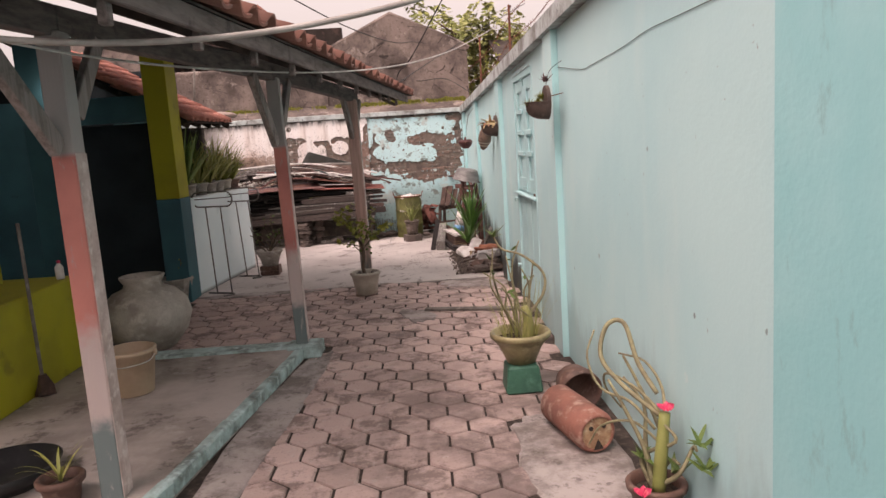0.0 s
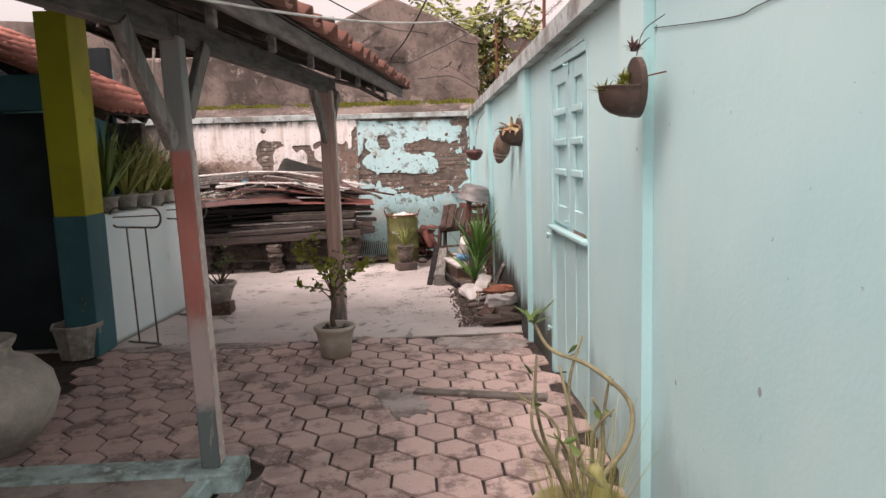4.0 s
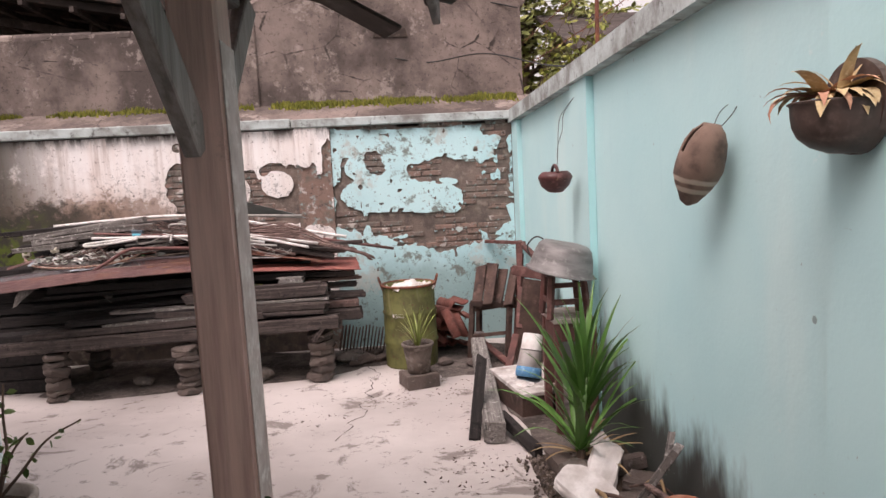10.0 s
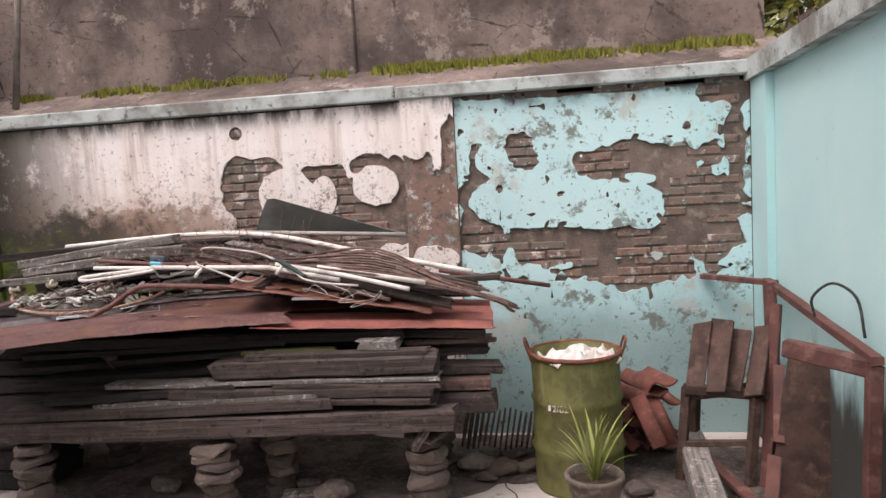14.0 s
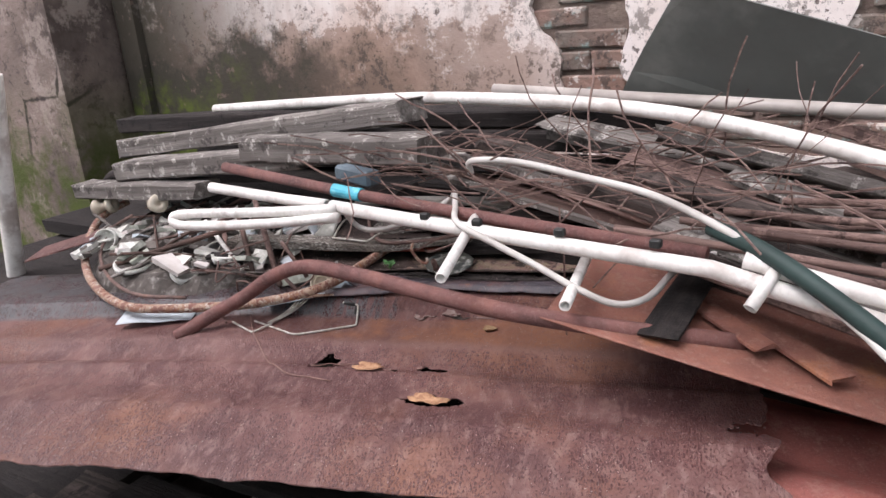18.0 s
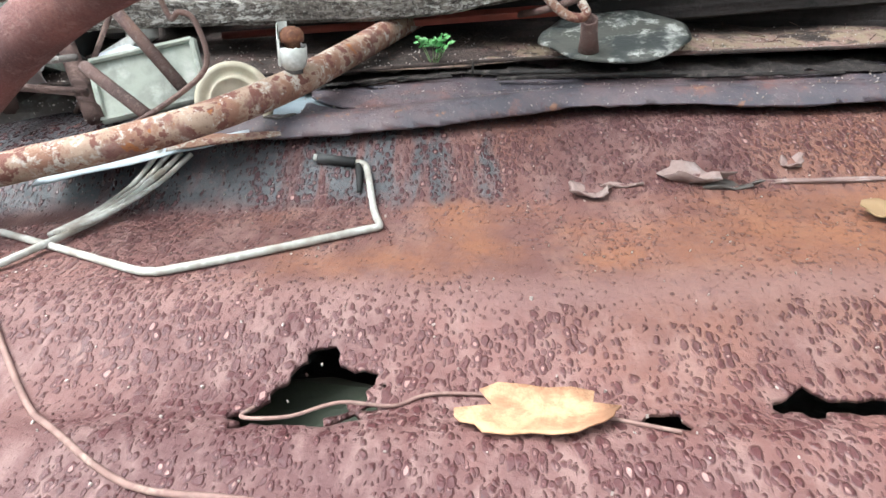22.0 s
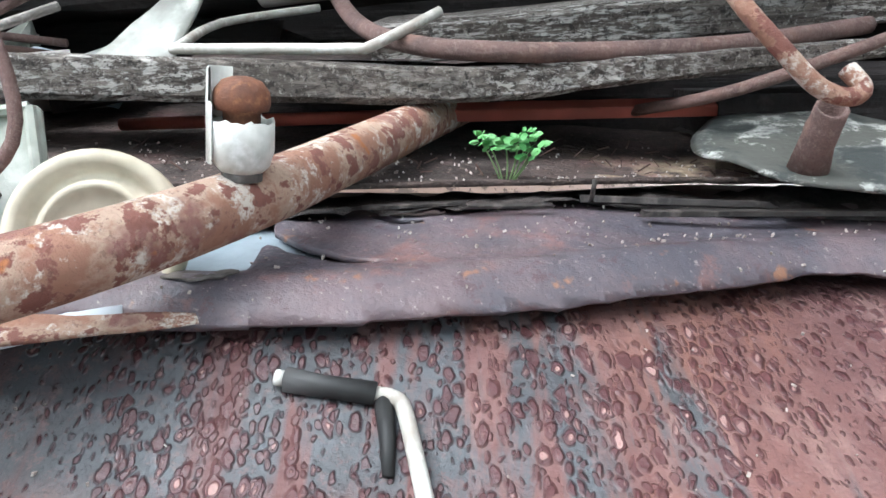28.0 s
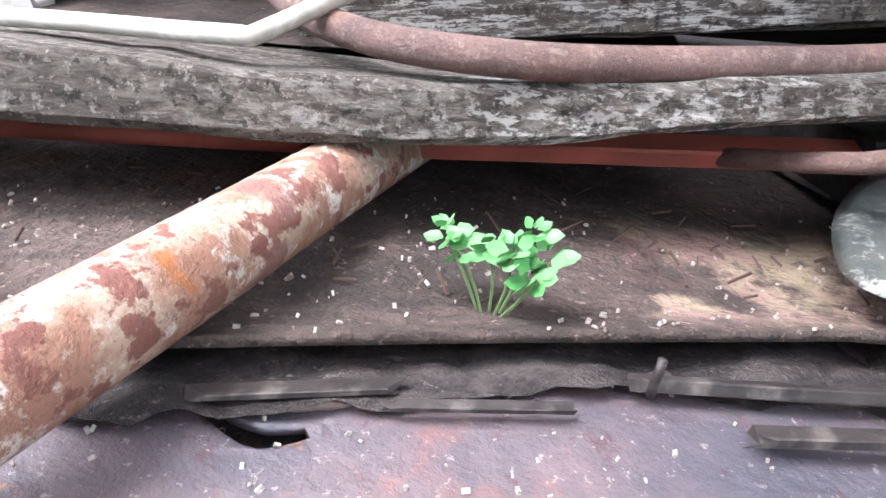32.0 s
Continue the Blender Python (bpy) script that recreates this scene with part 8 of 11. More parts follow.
c = k.mix(k.ramp(k.noise(60, 5, 0.65), 0.42, 0.56), (0.28, 0.145, 0.10), (0.40, 0.285, 0.215))
c = k.mix(k.ramp(k.noise(95, 6, 0.72), 0.52, 0.60), c, (0.53, 0.47, 0.41))
c = k.mix(k.ramp(k.noise(120, 5, 0.65), 0.53, 0.59), c, (0.185, 0.078, 0.060))
c = k.mix(k.ramp(k.noise(52, 4), 0.56, 0.64, 0, 0.85), c, (0.21, 0.10, 0.085))
c = k.mix(k.ramp(k.noise(70, 3), 0.66, 0.72), c, (0.34, 0.13, 0.05))
c = k.mix(k.ramp(k.noise(500, 4, 0.7), 0.56, 0.66, 0, 0.5), c, (0.12, 0.06, 0.05))
k.bump(k.math("ADD", k.noise(150, 6, 0.7), k.noise(60, 3)), 0.8, 0.0025)
M_FLAKETUBE = k.done(c, 0.85)

hoop = pipe("iron_hoop", [(-2.004, 10.95, 1.089), (-2.010, 10.869, 1.0805), (-2.013, 10.81, 1.0745), (-2.020, 10.755, 1.068), (-2.041, 10.706, 1.0608), (-2.078, 10.672, 1.053), (-2.12, 10.650, 1.046), (-2.17, 10.628, 1.039), (-2.307, 10.565, 1.034), (-2.42, 10.535, 1.035), (-2.60, 10.585, 1.04), (-2.76, 10.67, 1.055), (-2.86, 10.76, 1.085), (-2.90, 10.83, 1.11), (-2.89, 10.90, 1.13)], 0.0094, M_FLAKETUBE, "flaking rusted tube bent into a hoop round the debris", 7, 18, "iron hoop", False)
hoop2 = pipe("iron_strap", [(-2.30, 10.60, 1.045), (-2.42, 10.565, 1.049), (-2.58, 10.61, 1.055), (-2.72, 10.69, 1.07), (-2.80, 10.78, 1.09)], 0.004, M_RODRUST, "thin rusted strap inside the hoop", 6, 8, "iron strap", False)

# cup with a bolt on the tube
cup = thing("plastic_clip", "broken white plastic clip holding a rusty bolt on the tube", "clip", pose(-2.0165, 10.757, 1.0778, 0, 4, 8) @ Matrix.Scale(0.62, 4))
bm = lathe([(0, 0), (0.009, 0), (0.0118, 0.003), (0.0138, 0.009), (0.0142, 0.022), (0.0128, 0.0222), (0.0118, 0.020), (0.0105, 0.006), (0, 0.005)], 30)
for v in bm.verts:
    if v.co.z > 0.018:
        v.co.z += 0.0032 * noise.noise(Vector((v.co.x * 260, v.co.y * 260, 4)))
part("cup", rumple(bm, 0.0008, 160), M_CHALK, cup, "", True)
bm = lathe([(0.0128, 0.004), (0.0148, 0.004), (0.0146, 0.030), (0.0140, 0.043), (0.0132, 0.044), (0.0128, 0.030)], 30)
bmesh.ops.delete(bm, geom=[f for f in bm.faces if f.calc_center_median().x > -0.0085], context="FACES")
part("tongue", rumple(bm, 0.0007, 150), M_CHALK, cup, "", True)
bolt = part("bolt", lathe([(0, 0.006), (0.0078, 0.006), (0.0080, 0.0255), (0.0112, 0.0262), (0.0122, 0.0295), (0.0116, 0.0345), (0.0085, 0.0385), (0.004, 0.0402), (0, 0.0405)], 22), M_BOLTRUST, cup, "brown rusted mushroom-headed bolt", True)
part("base_ring", lathe([(0, -0.004), (0.0088, -0.004), (0.0090, 0.001), (0, 0.001)], 18), M_ASHJUNK, cup)
disc = thing("plastic_disc", "cream moulded plastic disc leaning behind the tube", "disc", pose(-2.056, 10.746, 1.0585, 74, 0, 24))
part("plate", lathe([(0, -0.002), (0.0225, -0.002), (0.0245, 0.0), (0.0245, 0.0045), (0.0225, 0.0058), (0.0205, 0.0052), (0.0190, 0.0022), (0.0165, 0.0020), (0.0158, 0.0045), (0.0138, 0.0048), (0.0130, 0.0018), (0, 0.0016)], 44), M_CREAM, disc, "", True)
part("stem", lathe([(0, -0.012), (0.006, -0.012), (0.0075, -0.002), (0, -0.002)], 16), M_CREAM, disc)
lid = thing("plastic_box", "grey-white plastic box lid under the wires", "box lid", pose(-2.128, 10.752, 1.068, 62, -8, 32))
part("lid_plate", rumple(box(-0.036, 0.036, -0.022, 0.022, -0.002, 0.002, 0.0012), 0.001, 60), M_SEDGE, lid)
for a, b in (((-0.034, -0.020), (0.034, -0.020)), ((-0.034, 0.020), (0.034, 0.020)), ((-0.034, -0.020), (-0.034, 0.020)), ((0.034, -0.020), (0.034, 0.020))):
    part("lid_edge", tube([(a[0], a[1], 0.004), (b[0], b[1], 0.004)], 0.002, 6), M_SEDGE, lid)
bm = bmesh.new()
v = [bm.verts.new(p) for p in ((-2.205, 10.895, 1.100), (-2.150, 10.895, 1.100), (-2.146, 10.925, 1.140), (-2.168, 10.93, 1.143))]
bm.faces.new(v)
bmesh.ops.subdivide_edges(bm, edges=bm.edges, cuts=4, use_grid_fill=True)
wedge = tagged(part("plastic_strip", rumple(bm, 0.002, 60), M_PALESTRIP, None, "", True), "upright pale plastic corner behind the board", "strip")
wedge.modifiers.new("t", "SOLIDIFY").thickness = 0.0022


def scrap_sheet(name, label, category, corners, material, wave=0.002, thick=0.0008):
    """A thin sheet over four corners given as (u, v, height)."""
    bm = bmesh.new()
    a, b, c2, d2 = [place_sheet(*q) for q in corners]
    rows = [[bm.verts.new(a.lerp(b, i / 9).lerp(d2.lerp(c2, i / 9), j / 5) + Vector((0, 0, wave * noise.noise(Vector((i * 0.6, j * 0.7, corners[0][0] * 40)))))) for i in range(10)] for j in range(6)]
    for p, q in zip(rows, rows[1:]):
        for i in range(9):
            bm.faces.new((p[i], p[i + 1], q[i + 1], q[i]))
    ob = tagged(part(name, bm, material, None, "", True), label, category)
    ob.modifiers.new("t", "SOLIDIFY").thickness = thick
    return ob


scrap_sheet("paper_sheet", "blue-white paper scrap under the tube", "paper", ((-0.20, 0.155, 0.028), (-0.078, 0.192, 0.0425), (-0.085, 0.212, 0.046), (-0.20, 0.205, 0.034)), M_PAPER)
scrap_sheet("plastic_sheet", "blue-grey plastic showing through the torn lap", "plastic", ((-0.105, 0.205, 0.046), (-0.038, 0.205, 0.045), (-0.030, 0.262, 0.049), (-0.10, 0.275, 0.051)), M_BLUEGREY, 0.001)
scrap_sheet("rust_strip", "thin cream sliver curled off the lap's end", "iron strip", ((-0.125, 0.176, 0.040), (-0.058, 0.1905, 0.0435), (-0.060, 0.1945, 0.0445), (-0.125, 0.188, 0.0455)), M_FLAKETUBE, 0.001)
bm = bmesh.new()
bmesh.ops.create_grid(bm, x_segments=8, y_segments=6, size=0.5)
for v in bm.verts:
    v.co = Vector((v.co.x * 0.15, v.co.y * 0.09, 0.0)) + Vector((0, 0, 0.004 * noise.noise(v.co * 3)))
sh2 = tagged(part("paper_sheet", bm, M_PAPER, None, "", True), "blue-white paper scrap under the hoop", "paper")
sh2.matrix_world = pose(-2.36, 10.575, 1.012, 2, 2, 35)
sh2.modifiers.new("t", "SOLIDIFY").thickness = 0.0008

# dark wet crumbs and wood slivers lying along the gap under the silted edge
me = sheet_mesh(-0.12, 0.6, 0.245, 0.31, 0.0035, lambda u, v: lap_z(u, v) + 0.0022 + 0.0035 * noise.noise(Vector((u * 40, v * 60, 3))) + 0.0018 * noise.noise(Vector((u * 150, v * 150, 7))), lambda u, v: (chan_v(u) - 0.011 + 0.005 * noise.fractal(Vector((u * 45, v * 20, 2)), 0.9, 2.1, 3) - v) * 60, place_sheet)
k = Nodes("wet_black_crumbs")
c = k.mix(k.ramp(k.noise(130, 6, 0.75), 0.42, 0.62), (0.022, 0.018, 0.017), (0.060, 0.048, 0.044))
c = k.mix(k.ramp(k.noise(420, 4, 0.7), 0.60, 0.68, 0, 0.6), c, (0.20, 0.16, 0.14))
k.bump(k.noise(260, 5, 0.7), 0.9, 0.003)
me.materials.append(k.done(c, 0.85))
tagged(new("crumbs", me), "wet black crumbs in the gap between the sheets", "dirt", kind="stuff")
for i, (u0, u1, v0, dv, h) in enumerate(((0.056, 0.125, 0.272, 0.004, 0.0045), (0.074, 0.19, 0.2615, 0.006, 0.0035), (0.13, 0.235, 0.270, -0.002, 0.004), (0.20, 0.30, 0.262, 0.003, 0.0035), (-0.02, 0.012, 0.2635, 0.004, 0.002), (0.012, 0.04, 0.2615, 0.002, 0.002))):
    a, b = place_sheet(u0, v0, lap_z(u0, v0) + 0.0035), place_sheet(u1, v0 + dv, lap_z(u1, v0 + dv) + 0.0035)
    plank("wood_sliver", a, b, 0.0042 if i < 5 else 0.0022, h * 0.6, M_WETWOOD, "thin wet black sliver of wood in the gap", "sliver", 260.0 + i, 0.3 * (i % 3 - 1), 0.004, "slivers in the gap", 9)
a = place_sheet(0.057, 0.268, lap_z(0.057, 0.268) + 0.004)
pipe("twig", [a, a + Vector((0.001, -0.001, 0.008))], 0.0009, M_WETWOOD, "short stub of twig standing in the crumbs", 2, 6, "twig", False)

# boards just behind
def bowed_board(name, label, stations, material, seed):
    """A worn board through (middle, width, height) stations, bowed as it lies."""
    bm = bmesh.new()
    mids = smooth_path([q[0] for q in stations], 8)
    rings = []
    for i, m in enumerate(mids):
        f = i / 8
        a, b = stations[min(int(f), len(stations) - 1)], stations[min(int(f) + 1, len(stations) - 1)]
        w = (a[1] + (b[1] - a[1]) * (f % 1)) / 2
        h = (a[2] + (b[2] - a[2]) * (f % 1)) / 2
        d = (mids[min(i + 1, len(mids) - 1)] - mids[max(i - 1, 0)]).normalized()
        side = Vector((0, 0, 1)).cross(d).normalized()
        up = d.cross(side)
        ring = []
        for j, (py, pz) in enumerate(((-1, -0.7), (-0.9, -1), (0.9, -1), (1, -0.7), (1, 0.7), (0.9, 1), (0.3, 1), (-0.3, 1), (-0.93, 1), (-1, 0.75), (-1, 0.2), (-1, -0.25))):
            n = noise.noise(m * 90 + Vector((j * 3.1, seed, 0)))
            ring.append(bm.verts.new(m + side * (py * w + n * 0.0008) + up * (pz * h + noise.noise(m * 55 + Vector((seed, j * 2.3, 0))) * 0.0010)))
        rings.append(ring)
    for p, q in zip(rings, rings[1:]):
        for j in range(12):
            bm.faces.new((p[j], q[j], q[(j + 1) % 12], p[(j + 1) % 12]))
    bm.faces.new(rings[0])
    bm.faces.new(rings[-1][::-1])
    bmesh.ops.recalc_face_normals(bm, faces=bm.faces)
    return tagged(part(name, bm, material), label, "plank", "timber in the pile")


bowed_board("plank", "thin lichen-grey board over the hoop end", ((Vector((-2.36, 10.795, 1.101)), 0.05, 0.020), (Vector((-2.20, 10.842, 1.101)), 0.05, 0.0195), (Vector((-2.08, 10.872, 1.0995)), 0.05, 0.0175), (Vector((-1.99, 10.898, 1.0985)), 0.048, 0.0140), (Vector((-1.91, 10.925, 1.1065)), 0.044, 0.0105), (Vector((-1.82, 10.96, 1.1155)), 0.040, 0.0075)), M_LICHEN, 21.0)
plank("plank", (-2.06, 10.962, 1.1185), (-1.55, 11.13, 1.168), 0.075, 0.021, M_LICHEN, "thicker grey board rising behind", "plank", 212.0, 0.12, 0.006, "", 26)
me = sheet_mesh(-0.12, 0.10, 0.36, 0.47, 0.006, lambda u, v: 0.108 + 0.10 * max(0.0, v - 0.38) + 0.003 * noise.noise(Vector((u * 40, v * 40, 6))), lambda u, v: -1.0, place_sheet)
me.materials.append(M_SILT)
tagged(new("silt", me), "brown silt and chaff on the boards behind", "silt", kind="stuff")
# near-black boards under the scrap; their colour carries the shade there
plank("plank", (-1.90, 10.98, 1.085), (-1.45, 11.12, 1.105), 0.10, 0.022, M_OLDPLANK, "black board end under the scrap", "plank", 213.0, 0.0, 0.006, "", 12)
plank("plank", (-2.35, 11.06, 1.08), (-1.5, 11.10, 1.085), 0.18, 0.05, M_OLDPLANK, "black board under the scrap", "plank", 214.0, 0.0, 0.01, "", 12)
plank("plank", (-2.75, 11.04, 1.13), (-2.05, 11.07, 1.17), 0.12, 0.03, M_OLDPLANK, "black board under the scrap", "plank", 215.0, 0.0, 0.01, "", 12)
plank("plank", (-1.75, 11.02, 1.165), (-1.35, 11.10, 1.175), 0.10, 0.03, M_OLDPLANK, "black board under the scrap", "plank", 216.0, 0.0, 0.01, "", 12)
# filler boards closing the gaps, dark as the shade inside the heap
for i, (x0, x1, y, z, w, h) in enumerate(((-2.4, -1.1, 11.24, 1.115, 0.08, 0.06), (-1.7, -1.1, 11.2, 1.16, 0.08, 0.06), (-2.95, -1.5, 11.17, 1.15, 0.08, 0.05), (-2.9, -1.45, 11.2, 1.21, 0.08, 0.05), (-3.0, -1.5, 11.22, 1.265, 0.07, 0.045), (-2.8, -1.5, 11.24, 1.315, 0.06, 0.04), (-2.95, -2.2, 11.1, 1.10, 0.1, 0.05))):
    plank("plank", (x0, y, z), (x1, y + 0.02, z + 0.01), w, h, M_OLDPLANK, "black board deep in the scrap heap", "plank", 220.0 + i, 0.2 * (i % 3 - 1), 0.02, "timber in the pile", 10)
pipe("pvc_pipe", [(-2.16, 11.01, 1.152), (-2.05, 11.02, 1.162), (-1.90, 11.03, 1.170), (-1.70, 11.05, 1.178)], 0.0105, M_GREYPVC, "grey pipe lying over the back boards", 5, 14)
pipe("white_rod", [(-2.115, 11.0, 1.140), (-2.149, 10.95, 1.129), (-2.122, 10.874, 1.114), (-2.114, 10.865, 1.1125), (-2.075, 10.867, 1.1125), (-2.034, 10.869, 1.1125), (-2.026, 10.872, 1.114), (-2.006, 10.90, 1.129)], 0.0024, M_PALEWIRE, "thin pale rod bent at both ends", 5, 9, "rod", False)
pipe("iron_rod", [(-2.082, 10.97, 1.146), (-2.078, 10.948, 1.142), (-2.048, 10.910, 1.124), (-2.013, 10.885, 1.1145), (-1.973, 10.880, 1.1115), (-1.933, 10.90, 1.112), (-1.879, 10.93, 1.116), (-1.82, 10.985, 1.126)], 0.0042, M_RODRUST, "curved rusted rod lying over the boards", 7, 12, "rod", False)
pipe("iron_hook", [(-1.892, 10.845, 1.130), (-1.887, 10.832, 1.122), (-1.877, 10.828, 1.111), (-1.866, 10.829, 1.1005), (-1.857, 10.831, 1.0975), (-1.853, 10.834, 1.100), (-1.857, 10.838, 1.1055)], 0.0029, M_FLAKETUBE, "short hook of flaking rusted iron on the stub", 5, 10, "iron hook", False)
pipe("iron_rod", [(-1.925, 10.93, 1.086), (-1.88, 10.90, 1.098), (-1.80, 10.93, 1.128)], 0.0026, M_RODRUST, "thin dark rod over the flaked disc", 4, 8, "rod", False)
pipe("red_bar", [(-2.16, 10.875, 1.0775), (-2.03, 10.895, 1.0835)], 0.0030, M_REDBAR, "red painted bar under the board", 2, 10, "bar", False)
plank("rust_angle", (-2.0, 10.905, 1.0855), (-1.865, 10.948, 1.0885), 0.008, 0.006, M_REDBAR, "ragged red rusted angle iron under the board", "angle iron", 243.0, 0.5, 0.004, "", 16)
k = Nodes("flaked_black_disc")
c = k.mix(k.ramp(k.noise(40, 7, 0.75), 0.50, 0.58), (0.075, 0.075, 0.065), (0.42, 0.42, 0.39))
c = k.mix(k.ramp(k.noise(25, 5, 0.7), 0.45, 0.6), c, (0.035, 0.04, 0.038))
k.bump(k.noise(120, 5), 0.6, 0.002)
M_DISCMETAL = k.done(c, 0.6)
stub = thing("iron_stub", "rusted stub on a flaked tilted disc on the sheet", "iron stub", pose(-1.846, 10.902, 1.0745, 14, 0, 10))
part("disc", rumple(lathe([(0, 0), (0.046, 0.0), (0.049, 0.0015), (0.046, 0.003), (0.02, 0.004), (0, 0.004)], 44, Matrix.Diagonal((1.05, 0.9, 1, 1))), 0.003, 40), M_DISCMETAL, stub, "", True)
part("pin", tube([(-0.017, -0.028, 0.003), (-0.017, -0.030, 0.013), (-0.017, -0.036, 0.028)], [0.0072, 0.0060, 0.0056], 12, hollow=True), M_RODRUST, stub, "", True)

# a tiny seedling on the silt
sprout = thing("seedling", "tiny bright green seedling with oval leaves in the silt", "seedling", pose(-1.964, 10.853, 1.0655))
random.seed(61)
lb = bmesh.new()
for cx, cy, cz, n in ((-0.0108, 0.003, 0.0120, 13), (-0.0065, 0.0, 0.0105, 8), (-0.001, 0.002, 0.0105, 10), (0.004, -0.001, 0.0115, 13), (0.0085, -0.003, 0.0080, 12), (0.0065, 0.004, 0.0135, 11), (0.0105, 0.001, 0.0105, 8)):
    hub = Vector((cx, cy, cz))
    root = Vector((cx * 0.25, cy * 0.3, -0.002))
    part("stem", tube(smooth_path([root, root.lerp(hub, 0.5) + Vector((0.0006, -0.0004, 0)), hub], 3), 0.00035, 5), M_STEMGREEN, sprout)
    for j in range(n):
        a = j * 2.4 + cx * 300
        lean = -0.05 + 0.6 * (j % 3) / 2
        d = Vector((math.cos(a), math.sin(a), lean)).normalized()
        leaflet(lb, hub + Vector((0, 0, 0.0012 * (j % 3))) + d * 0.0008, d, random.uniform(0.0040, 0.0058) * (0.75 if j % 3 == 2 else 1.0), 0.74, random.uniform(-0.3, 0.3))
part("leaves", lb, leafy("seedling_leaf", (0.105, 0.33, 0.10), (0.06, 0.22, 0.055), (0.20, 0.45, 0.17)), sprout)

# pale wire with a black sleeve, tangled at its other end
w = thing("hooked_wire", "pale coated wire bent into a hook with a black tip", "wire")
def lain(u, v, lift=0.0024):
    """A point resting on the rusty sheets, by its place along and across them."""
    return place_sheet(u, v, surf_z(u, v) + lift)


part("wire", tube(smooth_path([lain(-0.014, 0.1865, 0.003), lain(-0.009, 0.1855, 0.003), lain(-0.006, 0.181, 0.003), lain(0.001, 0.150), lain(0.0075, 0.1265), lain(0.0065, 0.1215), lain(0.0, 0.1185), lain(-0.045, 0.090), lain(-0.083, 0.0695), lain(-0.092, 0.0675), lain(-0.103, 0.0705), lain(-0.15, 0.097), lain(-0.205, 0.127)], 3), 0.0021, 10), M_PALEWIRE, w, "", True)
part("sleeve", rumple(tube([lain(-0.037, 0.1890, 0.0035), lain(-0.028, 0.1880, 0.0035), lain(-0.014, 0.1865, 0.003)], 0.0030, 12), 0.0008, 260), M_WIRE, w, "black sleeve", True)
part("sleeve_tip", tube([lain(-0.0395, 0.1893, 0.0036), lain(-0.037, 0.1890, 0.0035)], 0.0022, 8), M_CHALK, w, "white stripped end", True)
part("tape_tail", rumple(tube([lain(-0.012, 0.1855, 0.002), lain(-0.0105, 0.177, 0.0015), lain(-0.010, 0.169, 0.001)], [0.0026, 0.002, 0.0012], 8), 0.0006, 260), M_WIRE, w, "torn black tape tail", True)
pipe("wire", [lain(-0.25, 0.122), lain(-0.215, 0.095), lain(-0.186, 0.0735), lain(-0.178, 0.0725), lain(-0.168, 0.092, 0.004), lain(-0.160, 0.12, 0.004), lain(-0.150, 0.15, 0.006), lain(-0.128, 0.175, 0.012)], 0.0020, M_PALEWIRE, "pale wire twisted round the hoop", 4, 8, "wire", False)
for i in range(4):
    pipe("wire", [lain(-0.172 + 0.004 * i, 0.118, 0.003 + 0.001 * i), lain(-0.160 + 0.003 * i, 0.145 - 0.002 * i, 0.006), lain(-0.146 + 0.005 * i, 0.168, 0.010), lain(-0.132 + 0.006 * i, 0.186, 0.014 - 0.001 * i)], 0.0016, M_PALEWIRE, "flat pale wire strands under the hoop", 4, 7, "wire", False)
pipe("wire", [(-2.076, 10.718, 1.134), (-2.070, 10.719, 1.113), (-2.060, 10.716, 1.1165), (-2.051, 10.717, 1.1115), (-2.044, 10.712, 1.089), (-2.058, 10.700, 1.0735), (-2.085, 10.672, 1.056), (-2.13, 10.655, 1.038), (-2.17, 10.66, 1.03)], 0.0016, M_RODRUST, "thin rusted wire crossing the tube", 5, 8, "wire", False)
pipe("iron_rod", [(-2.159, 10.75, 1.134), (-2.098, 10.748, 1.066)], 0.0042, M_RODRUST, "short rusted rod leaning on the tube", 2, 9, "rod", False)
pipe("iron_rod", [(-2.125, 10.70, 1.088), (-2.075, 10.69, 1.0635)], 0.0038, M_RODRUST, "short rusted rod leaning on the tube", 2, 9, "rod", False)
pipe("root", [lain(-0.224, 0.149, 0.006), lain(-0.205, 0.115, 0.005), lain(-0.18, 0.074, 0.0025), lain(-0.152, 0.038, 0.0015), lain(-0.13, 0.012, 0.0012), lain(-0.108, -0.012, 0.0012), lain(-0.088, -0.029, 0.0012), lain(-0.05, -0.053, 0.0012), lain(-0.012, -0.058, 0.0012), lain(0.03, -0.066, 0.0010)], 0.0013, M_ROOTPALE, "thin pale root lying on the sheet", 5, 7, "root", False)
pipe("root", [lain(-0.021, -0.012, 0.0012), lain(-0.024, -0.019, 0.001), lain(-0.016, -0.023, 0.002), place_sheet(-0.004, -0.022, 0.002), place_sheet(0.012, -0.016, 0.003), lain(0.03, -0.012, 0.0012), lain(0.045, -0.0055, 0.0012), lain(0.075, -0.008, 0.0015), lain(0.108, -0.022, 0.001), lain(0.128, -0.031, 0.001)], 0.0008, M_ROOTPALE, "thin brown root across the hole", 6, 6, "root", False)
# dark greenish lump under the hole
bm = bmesh.new()
bmesh.ops.create_icosphere(bm, subdivisions=3, radius=1, matrix=Matrix.Diagonal((0.12, 0.07, 0.02, 1)))
tagged(part("mossy_board", rumple(bm, 0.012, 20), worn("damp_green_board", (0.05, 0.06, 0.035), (0.025, 0.03, 0.02), None, 20, 90, 0.8)), "damp green-black board under the torn sheet", "board").location = (-1.92, 10.545, 0.955)

# flakes and leaves on the sheet
random.seed(71)


